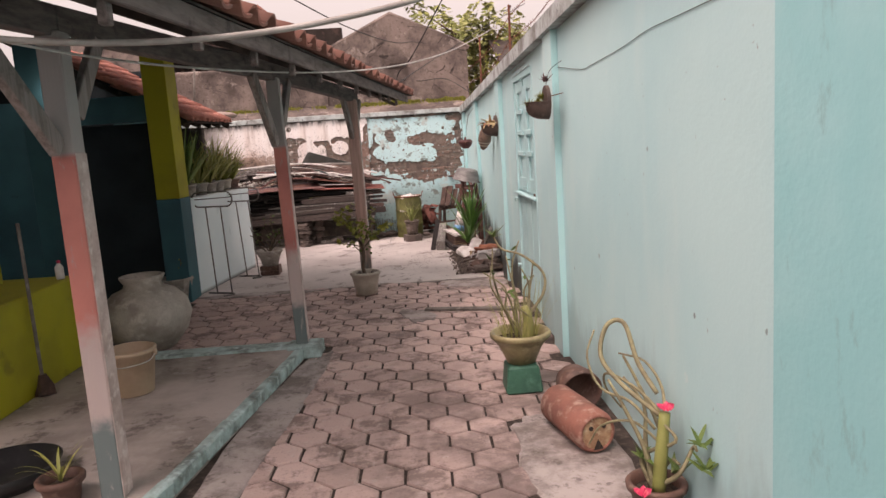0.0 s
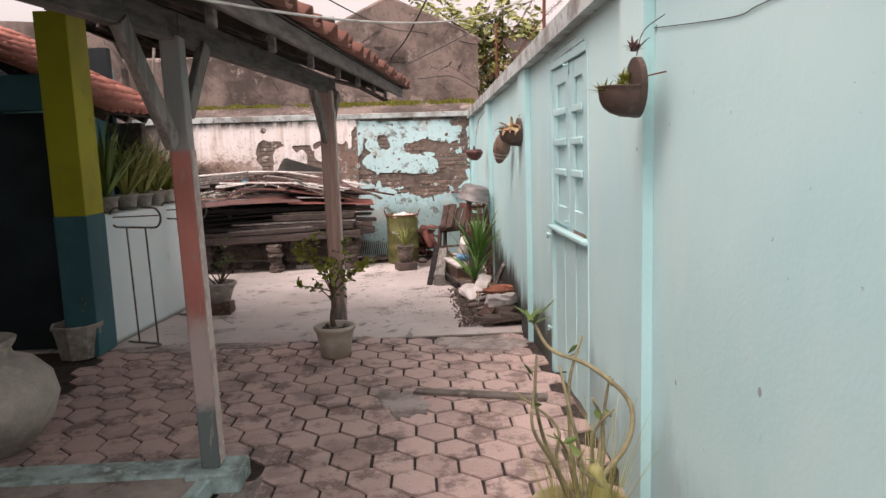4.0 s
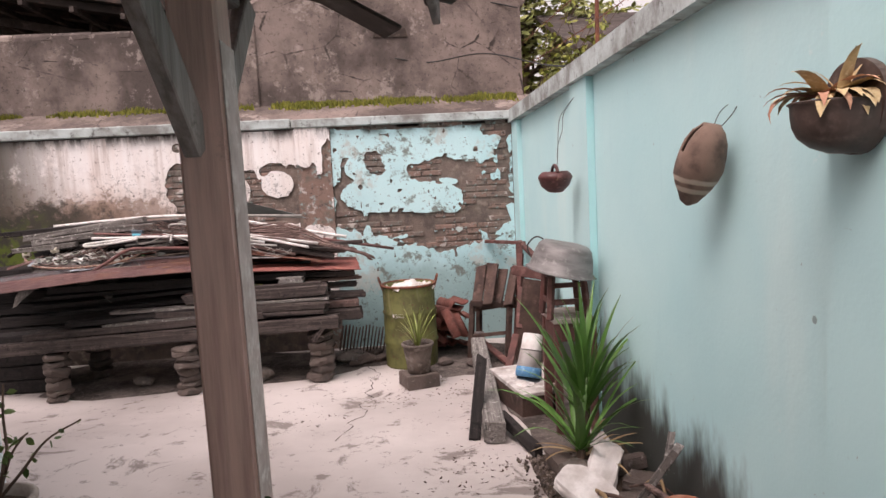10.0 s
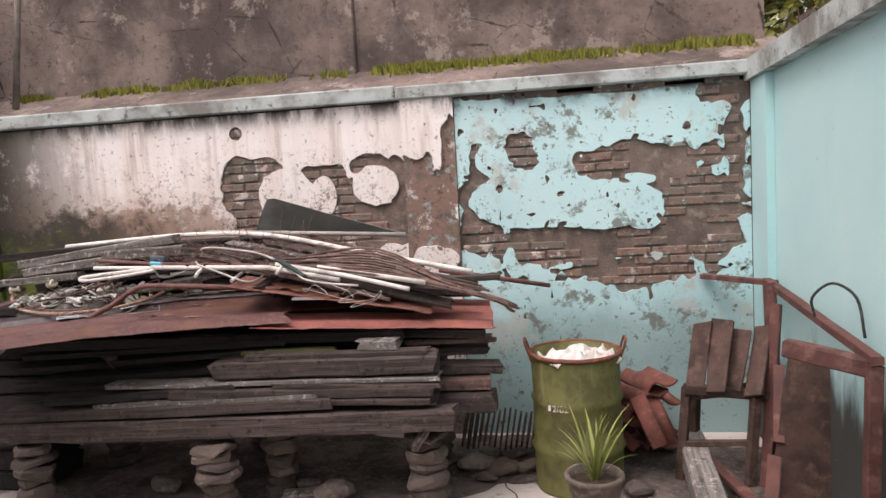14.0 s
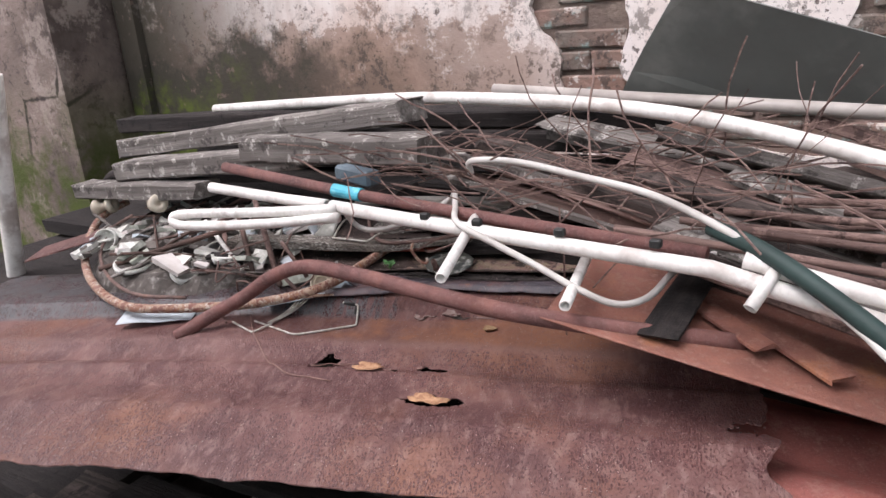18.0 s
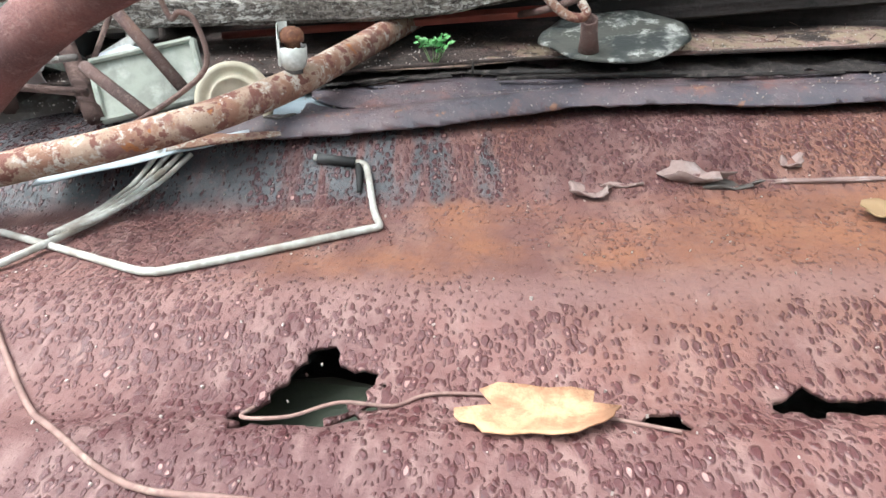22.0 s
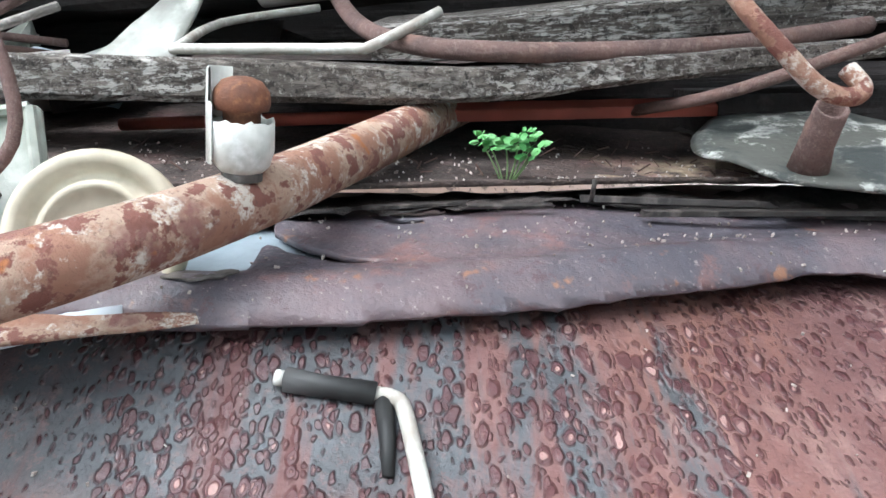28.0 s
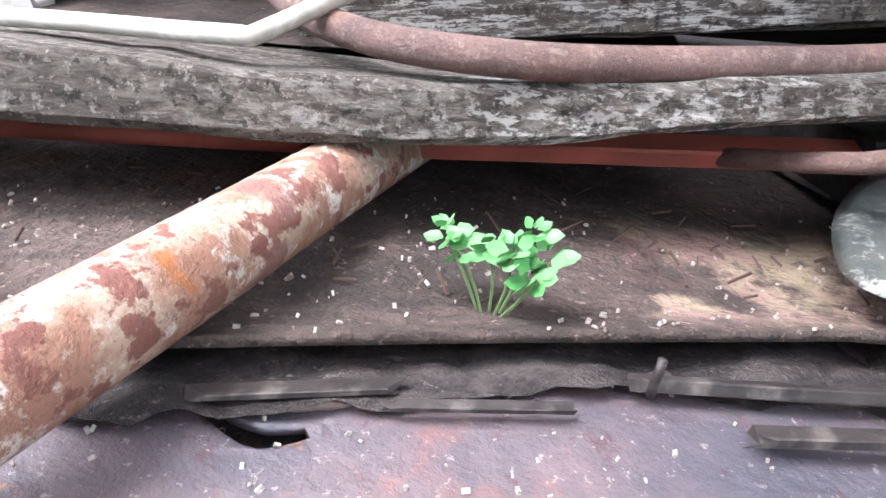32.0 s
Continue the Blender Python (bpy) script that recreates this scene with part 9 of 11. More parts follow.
def curl(name, label, category, at, sx, sy, material, seed, yaw, lift=0.006):
    """A thin curled flake or leaf with a ragged outline."""
    bm = bmesh.new()
    n = 22
    rim = [1 + 0.30 * noise.noise(Vector((math.cos(a) * 1.6, math.sin(a) * 1.6, seed))) + 0.42 * noise.noise(Vector((math.cos(a) * 5, math.sin(a) * 5, seed))) for a in [2 * math.pi * i / n for i in range(n)]]
    rings = []
    for q in (0.33, 0.66, 1.0):
        rings.append([bm.verts.new((sx * q * rim[i] * math.cos(2 * math.pi * i / n), sy * q * rim[i] * math.sin(2 * math.pi * i / n), lift * q * q * (0.6 + 0.8 * noise.noise(Vector((math.cos(2 * math.pi * i / n) * 1.3, math.sin(2 * math.pi * i / n) * 1.3, seed + 4)))))) for i in range(n)])
    mid = bm.verts.new((0, 0, 0.001))
    for i in range(n):
        j = (i + 1) % n
        bm.faces.new((mid, rings[0][i], rings[0][j]))
        for a, b in zip(rings, rings[1:]):
            bm.faces.new((a[i], b[i], b[j], a[j]))
    ob = tagged(part(name, bm, material, None, "", True), label, category)
    d = Vector(at) - ORI
    u, v = d.dot(UX), d.dot(VX)
    z = 1.0 + surf_z(u, v)
    ob.matrix_world = pose(at[0], at[1], z + (0.0022 if name == "dead_leaf" else -0.0005), 0, 0, yaw)
    ob.modifiers.new("t", "SOLIDIFY").thickness = 0.0008
    return ob


M_FLAKE = worn("grey_rust_flake", (0.30, 0.22, 0.20), (0.16, 0.10, 0.09), (0.38, 0.31, 0.29), 40, 200, 0.8)
k = Nodes("orange_dead_leaf")
c = k.mix(k.ramp(k.noise(70, 6, 0.7), 0.40, 0.62), (0.47, 0.28, 0.16), (0.29, 0.15, 0.085))
c = k.mix(k.ramp(k.noise(25, 4), 0.55, 0.7), c, (0.54, 0.34, 0.20))
k.bump(k.noise(150, 5), 0.6, 0.002)
M_DEADLEAF = k.done(c, 0.8)
curl("dead_leaf", "orange-brown dead leaf lying by the hole", "dead leaf", place_sheet(0.082, -0.024, 0), 0.027, 0.0125, M_DEADLEAF, 1.0, 18)
curl("dead_leaf", "pale tan dead leaf curled on the sheet", "dead leaf", place_sheet(0.268, 0.122, 0), 0.013, 0.009, M_DRYLEAF, 2.0, 40)
curl("rust_flake", "curled grey flake of rust on the sheet", "rust flake", place_sheet(0.124, 0.166, 0), 0.013, 0.0085, M_FLAKE, 3.3, 12, 0.008)
curl("rust_flake", "pointed tail of a curled rust flake", "rust flake", place_sheet(0.142, 0.172, 0), 0.012, 0.0022, M_FLAKE, 3.9, 16, 0.004)
curl("rust_flake", "curled grey flake of rust on the sheet", "rust flake", place_sheet(0.182, 0.174, 0), 0.019, 0.0095, M_FLAKE, 4.4, 8, 0.009)
curl("rust_flake", "dark flake of rust lifting off the sheet", "rust flake", place_sheet(0.203, 0.166, 0), 0.016, 0.003, M_ASHJUNK, 4.9, 20, 0.005)
curl("rust_flake", "small pale flake of rust on the sheet", "rust flake", place_sheet(0.245, 0.188, 0), 0.008, 0.005, M_FLAKE, 5.0, 60)
curl("rust_flake", "long thin flake lifting off the sheet", "rust flake", place_sheet(0.262, 0.172, 0), 0.050, 0.0022, M_FLAKE, 6.0, 18, 0.003)
curl("dead_leaf", "orange-brown dead leaf caught in the torn hole", "dead leaf", (-1.672, 10.535, 0.985), 0.034, 0.014, M_DEADLEAF, 11.0, 10)
curl("rust_flake", "grey crumbling flake beside the torn lap", "rust flake", place_sheet(-0.063, 0.209, 0), 0.009, 0.0035, M_ASHJUNK, 12.0, 25, 0.002)
curl("rust_flake", "curled lip of rust over the slot", "rust flake", place_sheet(-0.004, 0.2655, 0), 0.010, 0.0016, M_FLAKE, 14.0, 24, 0.003)

# grit and chips strewn over the sheets and the silt
random.seed(81)
bm = bmesh.new()
for i in range(2200):
    u = random.uniform(-0.35, 0.6)
    v = random.choice((random.uniform(-0.28, 0.20), random.uniform(0.20, 0.36), random.uniform(0.24, 0.34)))
    p = place_sheet(u, v, surf_z(u, v) + 0.0004)
    s = random.uniform(0.0003, 0.0009) * (1.4 if random.random() < 0.1 else 1.0)
    bmesh.ops.create_cube(bm, size=s, matrix=Matrix.Translation(p) @ Euler((random.random() * 3, random.random() * 3, random.random() * 3)).to_matrix().to_4x4() @ Matrix.Diagonal((1.6, 1, 0.7, 1)))
tagged(part("grit", bm, worn("pale_grit", (0.48, 0.42, 0.38), (0.22, 0.17, 0.15), (0.66, 0.64, 0.6), 300, 900, 0.9)), "pale grit and sand grains on the rusty sheets", "grit", kind="stuff")
bm = bmesh.new()
for i in range(160):
    u = random.uniform(-0.3, 0.5)
    v = random.uniform(0.292, 0.36)
    p = place_sheet(u, v, chan_z(u, v) + 0.001)
    a = random.uniform(0, 3.14)
    L = random.uniform(0.002, 0.009)
    add_tube(bm, [p, p + Vector((math.cos(a) * L, math.sin(a) * L * 0.5, random.uniform(0, 0.004)))], random.uniform(0.0002, 0.0005), 4)
tagged(part("chaff", bm, M_ROOTWOOD), "dark twig chaff in the silt", "chaff", kind="stuff")

# debris inside the hoop: a heap of small broken things
random.seed(91)
bm = bmesh.new()
bmesh.ops.create_grid(bm, x_segments=44, y_segments=30, size=0.5)
for v in bm.verts:
    u, q = v.co.x, v.co.y
    rr = math.hypot(u * 2, q * 2)
    v.co = Vector((-2.52 + u * 0.78, 10.86 + q * 0.62 + u * -0.02, 1.045 + 0.055 * max(0, 1 - rr) + 0.12 * max(0, q) + 0.03 * noise.noise(Vector((u * 9, q * 9, 2))) + 0.014 * noise.noise(Vector((u * 30, q * 30, 5))) - 0.5 * max(0, rr - 0.78)))
tagged(part("debris_heap", bm, M_ASHJUNK), "ashy heap of crumbled debris inside the hoop", "debris", kind="stuff")
bed_z = lambda x, y: 1.055 + 0.055 * max(0, 1 - math.hypot((x + 2.52) / 0.39, (y - 10.86) / 0.31)) + 0.19 * max(0, y - 10.86)
bowl = thing("broken_bowl", "dark broken bowl with a white rim among the debris", "bowl", pose(-2.335, 10.80, 1.045))
part("body", rumple(lathe([(0.03, 0.0), (0.075, 0.0), (0.088, 0.045), (0.085, 0.046), (0.07, 0.004), (0.03, 0.004)], 34), 0.003, 20), M_WIRE, bowl, "", True)
part("rim", tube([Vector((0.0885 * math.cos(a * math.pi / 12), 0.0885 * math.sin(a * math.pi / 12), 0.046)) for a in range(-23, 1)], 0.0032, 8), M_CHALK, bowl, "white rim", True)
for x, y, z, rx, rz, r, h, lab in ((-2.543, 10.665, 1.066, 12, 0, 0.05, 0.012, "white oval lid lying on the debris"), (-2.77, 10.75, 1.075, 70, 30, 0.028, 0.03, "small white cup on the debris"), (-2.45, 10.70, 1.062, 20, 50, 0.030, 0.02, "white broken cup on the debris"), (-2.39, 10.665, 1.055, 30, 80, 0.028, 0.018, "white broken cup on the debris")):
    ob = tagged(part("broken_cup", rumple(lathe([(0, 0), (r * 0.85, 0), (r, h * 0.3), (r, h), (r * 0.9, h), (r * 0.85, h * 0.4), (0, h * 0.4)], 26), 0.002, 30), M_CHALK, None, "", True), lab, "cup")
    ob.matrix_world = pose(x, y, z, rx, 6, rz)
for x, y, z, rz in ((-2.89, 10.83, 1.135, 20), (-2.66, 10.83, 1.16, -30)):
    ob = tagged(part("insulator", lathe([(0, -0.030), (0.020, -0.030), (0.024, -0.024), (0.022, -0.016), (0.012, -0.009), (0.011, 0.0), (0.012, 0.009), (0.022, 0.016), (0.024, 0.024), (0.020, 0.030), (0.006, 0.030), (0.006, 0.02), (0, 0.02)], 24), worn("cream_porcelain", (0.66, 0.60, 0.50), (0.42, 0.36, 0.28), None, 20, 90, 0.3, 0.1, 0.001), None, "", True), "cream porcelain cable insulator", "insulator")
    ob.matrix_world = pose(x, y, z, 0, 80, rz)
for i in range(120):
    x, y = random.uniform(-2.80, -2.18), random.uniform(10.64, 11.0)
    s = random.uniform(0.012, 0.035)
    bm = bmesh.new()
    add_box(bm, -s, s, -s * random.uniform(0.3, 0.8), s * random.uniform(0.3, 0.8), -0.003, 0.003 + random.random() * 0.006)
    ob = tagged(part("shard", rumple(bm, s * 0.35, 40, i * 1.3), random.choice((M_ASHJUNK, M_ASHJUNK, M_CHALK, M_CHALK, M_FOAM, M_SEDGE, M_PAPER, M_OLDPLANK))), "broken shard among the debris", "shard", "shards in the debris")
    ob.matrix_world = pose(x, y, bed_z(x, y) + 0.012, random.uniform(-30, 30), random.uniform(-30, 30), random.uniform(0, 180))
for i in range(34):
    x, y = random.uniform(-2.82, -2.2), random.uniform(10.66, 10.98)
    a = random.choice((random.gauss(0.6, 0.4), random.uniform(0, 3.1)))
    L = random.uniform(0.05, 0.16)
    z = bed_z(x, y) + 0.02
    d = Vector((math.cos(a) * L, math.sin(a) * L * 0.6, random.uniform(-0.01, 0.05)))
    pipe("twig", [Vector((x, y, z)) - d, Vector((x, y, z + random.uniform(0, 0.012))), Vector((x, y, z)) + d], random.uniform(0.0018, 0.0042), random.choice((M_SPLINT, M_RODRUST, M_ROOTWOOD, M_GREYPLANK)), "thin stick among the debris", 3, 6, "stick", False)
for a, b, r, mat in (((-2.62, 10.62, 1.06), (-2.22, 10.80, 1.175), 0.006, M_ROOTWOOD), ((-2.55, 10.60, 1.055), (-2.33, 10.80, 1.15), 0.004, M_GREYPLANK), ((-2.38, 10.84, 1.16), (-2.20, 10.70, 1.06), 0.006, M_ROOTWOOD), ((-2.34, 10.86, 1.19), (-2.15, 10.72, 1.05), 0.0065, M_SPLINT), ((-2.45, 10.80, 1.14), (-2.25, 10.72, 1.06), 0.005, M_WHITEPIPE), ((-2.42, 10.82, 1.13), (-2.28, 10.72, 1.05), 0.006, M_RODRUST)):
    pipe("stick", [a, b], r, mat, "stick leaning across the debris", 2, 7, "stick", False)
for i in range(14):
    x, y = random.uniform(-2.45, -2.18), random.uniform(10.66, 10.78)
    pts = [Vector((x + random.uniform(-0.05, 0.05), y + random.uniform(-0.04, 0.04), 1.065 + random.uniform(-0.01, 0.03))) for j in range(6)]
    pipe("wire", pts, random.uniform(0.0012, 0.0022), random.choice((M_PALEWIRE, M_PALEWIRE, M_RODRUST)), "tangled thin wire in the debris", 5, 6, "wire", False)
pipe("wire", [(-2.21, 10.66, 1.05), (-2.20, 10.655, 1.075), (-2.17, 10.66, 1.07), (-2.18, 10.64, 1.03), (-2.22, 10.62, 1.02), (-2.205, 10.615, 1.0), (-2.19, 10.60, 1.01)], 0.0022, M_RODRUST, "kinked rusted wire hanging over the pipe", 5, 7, "wire", False)
plank("rust_flap", (-2.96, 10.66, 1.045), (-2.80, 10.74, 1.09), 0.10, 0.004, M_SHEET, "triangular bent flap of rusted sheet", "iron flap", 230.0, 0.1, 0.02, "", 5)
# white downpipe at the open end of the pile
pipe("downpipe", [(-3.35, 10.7, 0.0), (-3.30, 10.7, 0.4), (-3.22, 10.7, 0.8), (-3.12, 10.7, 1.2), (-3.03, 10.7, 1.50)], 0.024, M_WHITEPIPE, "white plastic pipe standing at the end of the pile", 4, 14, "pipe", True)
# boards stacked on the floor at the open end, near black for the shaded void
for i in range(4):
    plank("plank", (-3.58 + 0.03 * i, 10.86, 0.06 + 0.118 * i), (-2.74 - 0.02 * (i % 2), 10.87, 0.06 + 0.118 * i), 0.36, 0.118, M_OLDPLANK, "black rotten plank stacked on the floor", "plank", 330.0 + i, 0.0, 0.012, "timber in the pile", 8)

# ---- back corner by the right wall: drum, broken furniture, rubble ----
drum = thing("oil_drum", "olive green steel drum with a rusted rim on the floor", "drum", pose(0.245, 10.86, 0.0))
k = Nodes("olive_drum_paint")
c = k.mix(k.ramp(k.noise(6, 5, 0.65), 0.42, 0.62), (0.15, 0.15, 0.05), (0.09, 0.088, 0.032))
c = k.mix(k.ramp(k.noise(4, 5, vec=k.scaled(3, 3, 0.7)), 0.56, 0.68, 0, 0.8), c, (0.20, 0.185, 0.095))
c = k.mix(k.ramp(k.noise(13, 6, 0.7), 0.58, 0.66), c, (0.12, 0.055, 0.035))
k.bump(k.noise(40, 5), 0.4, 0.004)
M_DRUM = k.done(c, 0.65)
prof = [(0, 0.0), (0.225, 0.0)]
for z in (0.02, 0.20, 0.22, 0.24, 0.45, 0.47, 0.49, 0.67, 0.69, 0.70):
    prof.append((0.238 if z in (0.22, 0.47) else 0.226, z))
part("body", rumple(lathe(prof + [(0.216, 0.70), (0.216, 0.64), (0, 0.64)], 40), 0.008, 5), M_DRUM, drum, "", True)
part("rim", tube([(0.228 * math.cos(a * math.pi / 20), 0.228 * math.sin(a * math.pi / 20), 0.70) for a in range(41)], 0.011, 8, rough=0.3), M_RUST, drum.children[0], "rusted rim", True)
for s in (-1, 1):
    part("handle", tube(smooth_path([(0.22 * s, -0.05, 0.66), (0.25 * s, -0.05, 0.75), (0.255 * s, 0, 0.77), (0.25 * s, 0.05, 0.75), (0.22 * s, 0.05, 0.66)], 5), 0.007, 7), M_RUST, drum, "", True)
turn = Euler((0, 0, -0.28)).to_matrix().to_4x4()
part("painted_mark", box(-0.085, -0.073, -0.2325, -0.2295, 0.450, 0.478, 0, turn), M_FOAM, drum.children[0], "pale worn stencilled mark")
curve = bpy.data.curves.new("stencil", "FONT")
curve.body, curve.size, curve.extrude = "2/82", 0.046, 0.0015
letters = bpy.data.objects.new("stencil", curve)
stencil = bpy.data.meshes.new_from_object(letters)
bpy.data.objects.remove(letters)
stencil.transform(turn @ Matrix.Translation((-0.066, -0.2315, 0.446)) @ Euler((radians(90), 0, 0)).to_matrix().to_4x4())
bm = bmesh.new()
bm.from_mesh(stencil)
part("stencilled_number", bm, M_FOAM, drum.children[0], "pale stencilled number 2/82")
bag = bmesh.new()
bmesh.ops.create_grid(bag, x_segments=16, y_segments=12, size=0.5)
for v in bag.verts:
    r = math.hypot(v.co.x, v.co.y)
    v.co = Vector((v.co.x * 0.36, v.co.y * 0.24, 0.03 + 0.05 * max(0, 1 - r * 1.8) + 0.05 * noise.noise(v.co * 6) + 0.02 * noise.noise(v.co * 17)))
bg_ob = tagged(part("plastic_bag", bag, M_FOAM, None, "", False), "crumpled white plastic bag on top of the drum", "plastic bag")
bg_ob.matrix_world = pose(0.26, 10.80, 0.655, 0, 0, 20)
bg_ob.modifiers.new("t", "SOLIDIFY").thickness = 0.002

block = thing("brick_block", "hollow dark cement block under a flower pot", "block", pose(0.285, 10.17, 0.0, 0, 0, 18))
for x0, x1, y0, y1 in ((-0.13, 0.13, -0.11, -0.06), (-0.13, 0.13, 0.06, 0.11), (-0.13, -0.08, -0.06, 0.06), (0.08, 0.13, -0.06, 0.06)):
    part("side", rumple(box(x0, x1, y0, y1, 0, 0.11, 0.006), 0.006, 14), M_PIER, block)
part("web", box(-0.08, 0.08, -0.06, 0.06, 0.03, 0.10), M_PIER, block)
sp = pot("flower_pot", "rough grey-brown pot of pale spiky leaves on a block", (0.285, 10.17, 0.108), 0.085, 0.115, 0.235, worn("rough_brown_pot", (0.19, 0.15, 0.13), (0.08, 0.065, 0.055), (0.30, 0.26, 0.23), 9, 60, 0.95, 0.6, 0.01), 0.012)
rosette(sp, (0, 0, 0.20), 26, 0.34, 0.022, leafy("lime_strap_leaf", (0.22, 0.28, 0.05), (0.13, 0.18, 0.03), (0.36, 0.38, 0.14), 0.5), 17, (48, 88), (10, 60))

# loose clay tiles, half stacked
RT2 = RT.copy()
RT2.materials[0] = worn("dusty_dark_tile", (0.25, 0.085, 0.065), (0.10, 0.042, 0.035), (0.32, 0.15, 0.125), 9, 80, 0.9, vary=0.5)
for i, (x, y, z, rx, ry, rz) in enumerate(((0.50, 11.25, 0.10, 55, 0, 30), (0.56, 11.1, 0.08, 40, 10, 70), (0.62, 11.0, 0.36, 8, -18, 20), (0.66, 10.98, 0.40, 5, -16, 35), (0.70, 11.0, 0.45, 6, -15, 25), (0.55, 11.05, 0.30, 20, -20, 60), (0.52, 11.0, 0.24, 25, -10, 10), (0.68, 10.85, 0.20, 60, 0, 40), (0.60, 11.2, 0.2, 15, 0, 80), (0.58, 11.2, 0.14, 10, 0, 10), (0.62, 11.2, 0.05, 0, 0, 50), (0.74, 11.2, 0.3, 5, 5, 15), (0.72, 11.2, 0.22, 5, 5, 65), (0.72, 11.2, 0.12, 5, 0, 20), (0.72, 11.2, 0.04, 0, 0, 20))):
    ob = tagged(new("roof_tile", RT2), "loose red clay roof tile in the corner heap", "roof tile", "loose tiles in the corner")
    ob.matrix_world = pose(x, y, z, rx, ry, rz)
# wire coil basket
for i in range(15):
    x = -0.38 + i * 0.03
    r = 0.105 + 0.012 * math.sin(i)
    c5 = Vector((x, 11.14 + 0.004 * i, 0.20 - i * 0.003))
    pipe("coil_ring", [c5 + Vector((0.02 * math.sin(a * 0.52), r * math.cos(a * 0.5236), r * math.sin(a * 0.5236))) for a in range(13)], 0.0062, M_ROOTWOOD, "dark rusty ring of an old coil spring", 3, 6, "spring", False)
for x, y, s in ((-0.15, 10.95, 0.07), (-0.02, 10.98, 0.06), (0.52, 10.7, 0.06), (0.75, 10.6, 0.05), (-0.25, 10.85, 0.05)):
    bm = bmesh.new()
    bmesh.ops.create_icosphere(bm, subdivisions=2, radius=s, matrix=Matrix.Translation((0, 0, s * 0.55)) @ Matrix.Diagonal((1.3, 1, 0.6, 1)))
    tagged(part("stone", rumple(bm, 0.03, 12, x * 9), M_PIER), "dark rough stone in the corner heap", "stone").location = (x, y, 0)

# broken chair with a slatted dark seat and red-brown frame
chair = thing("broken_chair", "broken dark wooden chair with a red-brown frame", "chair", pose(1.0, 10.88, 0.0))
for i in range(4):
    a = i / 3
    part("seat_slat", rumple(bar((-0.17 + a * 0.27, -0.02 - 0.05 * (i % 2), 0.46 + 0.03 * math.sin(a * 3)), (-0.09 + a * 0.30, 0.10, 0.80 - 0.06 * a + 0.04 * (i % 2)), 0.10, 0.035), 0.03, 9, i), M_ROOTWOOD, chair)
part("seat_rail", bar((-0.22, -0.04, 0.50), (0.26, 0.0, 0.44), 0.05, 0.05), M_ROOTWOOD, chair)
part("seat_rail", bar((-0.20, 0.1, 0.42), (0.24, 0.12, 0.46), 0.05, 0.05), M_ROOTWOOD, chair)
for a, b in (((-0.20, 0.0, 0.5), (-0.24, 0.02, 0.0)), ((0.12, -0.05, 0.46), (0.08, -0.06, 0.0)), ((0.22, 0.12, 0.5), (0.26, 0.14, 0.0)), ((-0.12, 0.18, 0.48), (-0.14, 0.2, 0.0))):
    part("leg", bar(a, b, 0.045, 0.045), M_ROOTWOOD, chair)
part("stretcher", bar((-0.22, 0.0, 0.2), (0.09, -0.05, 0.22), 0.03, 0.03), M_ROOTWOOD, chair)
for a, b, w, h in (((1.255, 10.95, 0.0), (1.27, 11.10, 0.98), 0.06, 0.035), ((1.15, 10.80, 0.0), (1.25, 10.92, 0.90), 0.05, 0.03), ((1.16, 10.62, 0.30), (1.22, 10.80, 0.62), 0.05, 0.03)):
    plank("board", a, b, w, h, M_REDWOOD, "red-brown board leaning in the corner", "board", a[0] * 11 + b[2], 0.0, 0.006, "boards in the corner", 6)
plank("board", (1.03, 11.56, 0.965), (1.335, 11.2, 0.965), 0.05, 0.03, M_REDWOOD, "dark red-brown board poking up by the wall", "board", 301.0, 0.0, 0.006, "boards in the corner", 6)
plank("board", (1.30, 11.25, 0.97), (1.30, 9.95, 0.86), 0.045, 0.035, M_REDWOOD, "dark red-brown rail sloping along the wall", "board", 302.0, 0.0, 0.006, "boards in the corner", 8)
plank("board", (1.06, 10.2, 0.86), (1.30, 10.0, 0.82), 0.05, 0.07, M_REDWOOD, "red-brown chair rail leaning by the wall", "board", 303.0, 0.0, 0.006, "boards in the corner", 5)
plank("board", (1.30, 10.02, 0.0), (1.30, 9.98, 0.84), 0.05, 0.05, M_REDWOOD, "red-brown post leaning by the wall", "board", 304.0, 0.0, 0.006, "boards in the corner", 5)
plank("board", (1.245, 10.62, 0.0), (1.335, 10.60, 0.70), 0.26, 0.03, M_ROOTWOOD, "dark broken board standing against the wall", "board", 305.0, 1.57, 0.01, "boards in the corner", 6)
plank("board", (1.05, 10.55, 0.02), (0.86, 10.95, 0.14), 0.06, 0.025, M_REDWOOD, "red-brown slat on the floor", "board", 306.0, 0.0, 0.01, "boards in the corner", 6)
plank("board", (0.95, 10.1, 0.015), (1.12, 10.55, 0.26), 0.06, 0.03, M_REDWOOD, "red-brown slat on the floor", "board", 307.0, 0.0, 0.01, "boards in the corner", 6)
pipe("cable", [(1.21, 10.3, 0.96), (1.20, 10.3, 1.04), (1.27, 10.28, 1.10), (1.33, 10.2, 1.05), (1.34, 10.15, 0.9)], 0.006, M_WIRE, "black cable loop behind the basin", 5, 7, "cable", False)

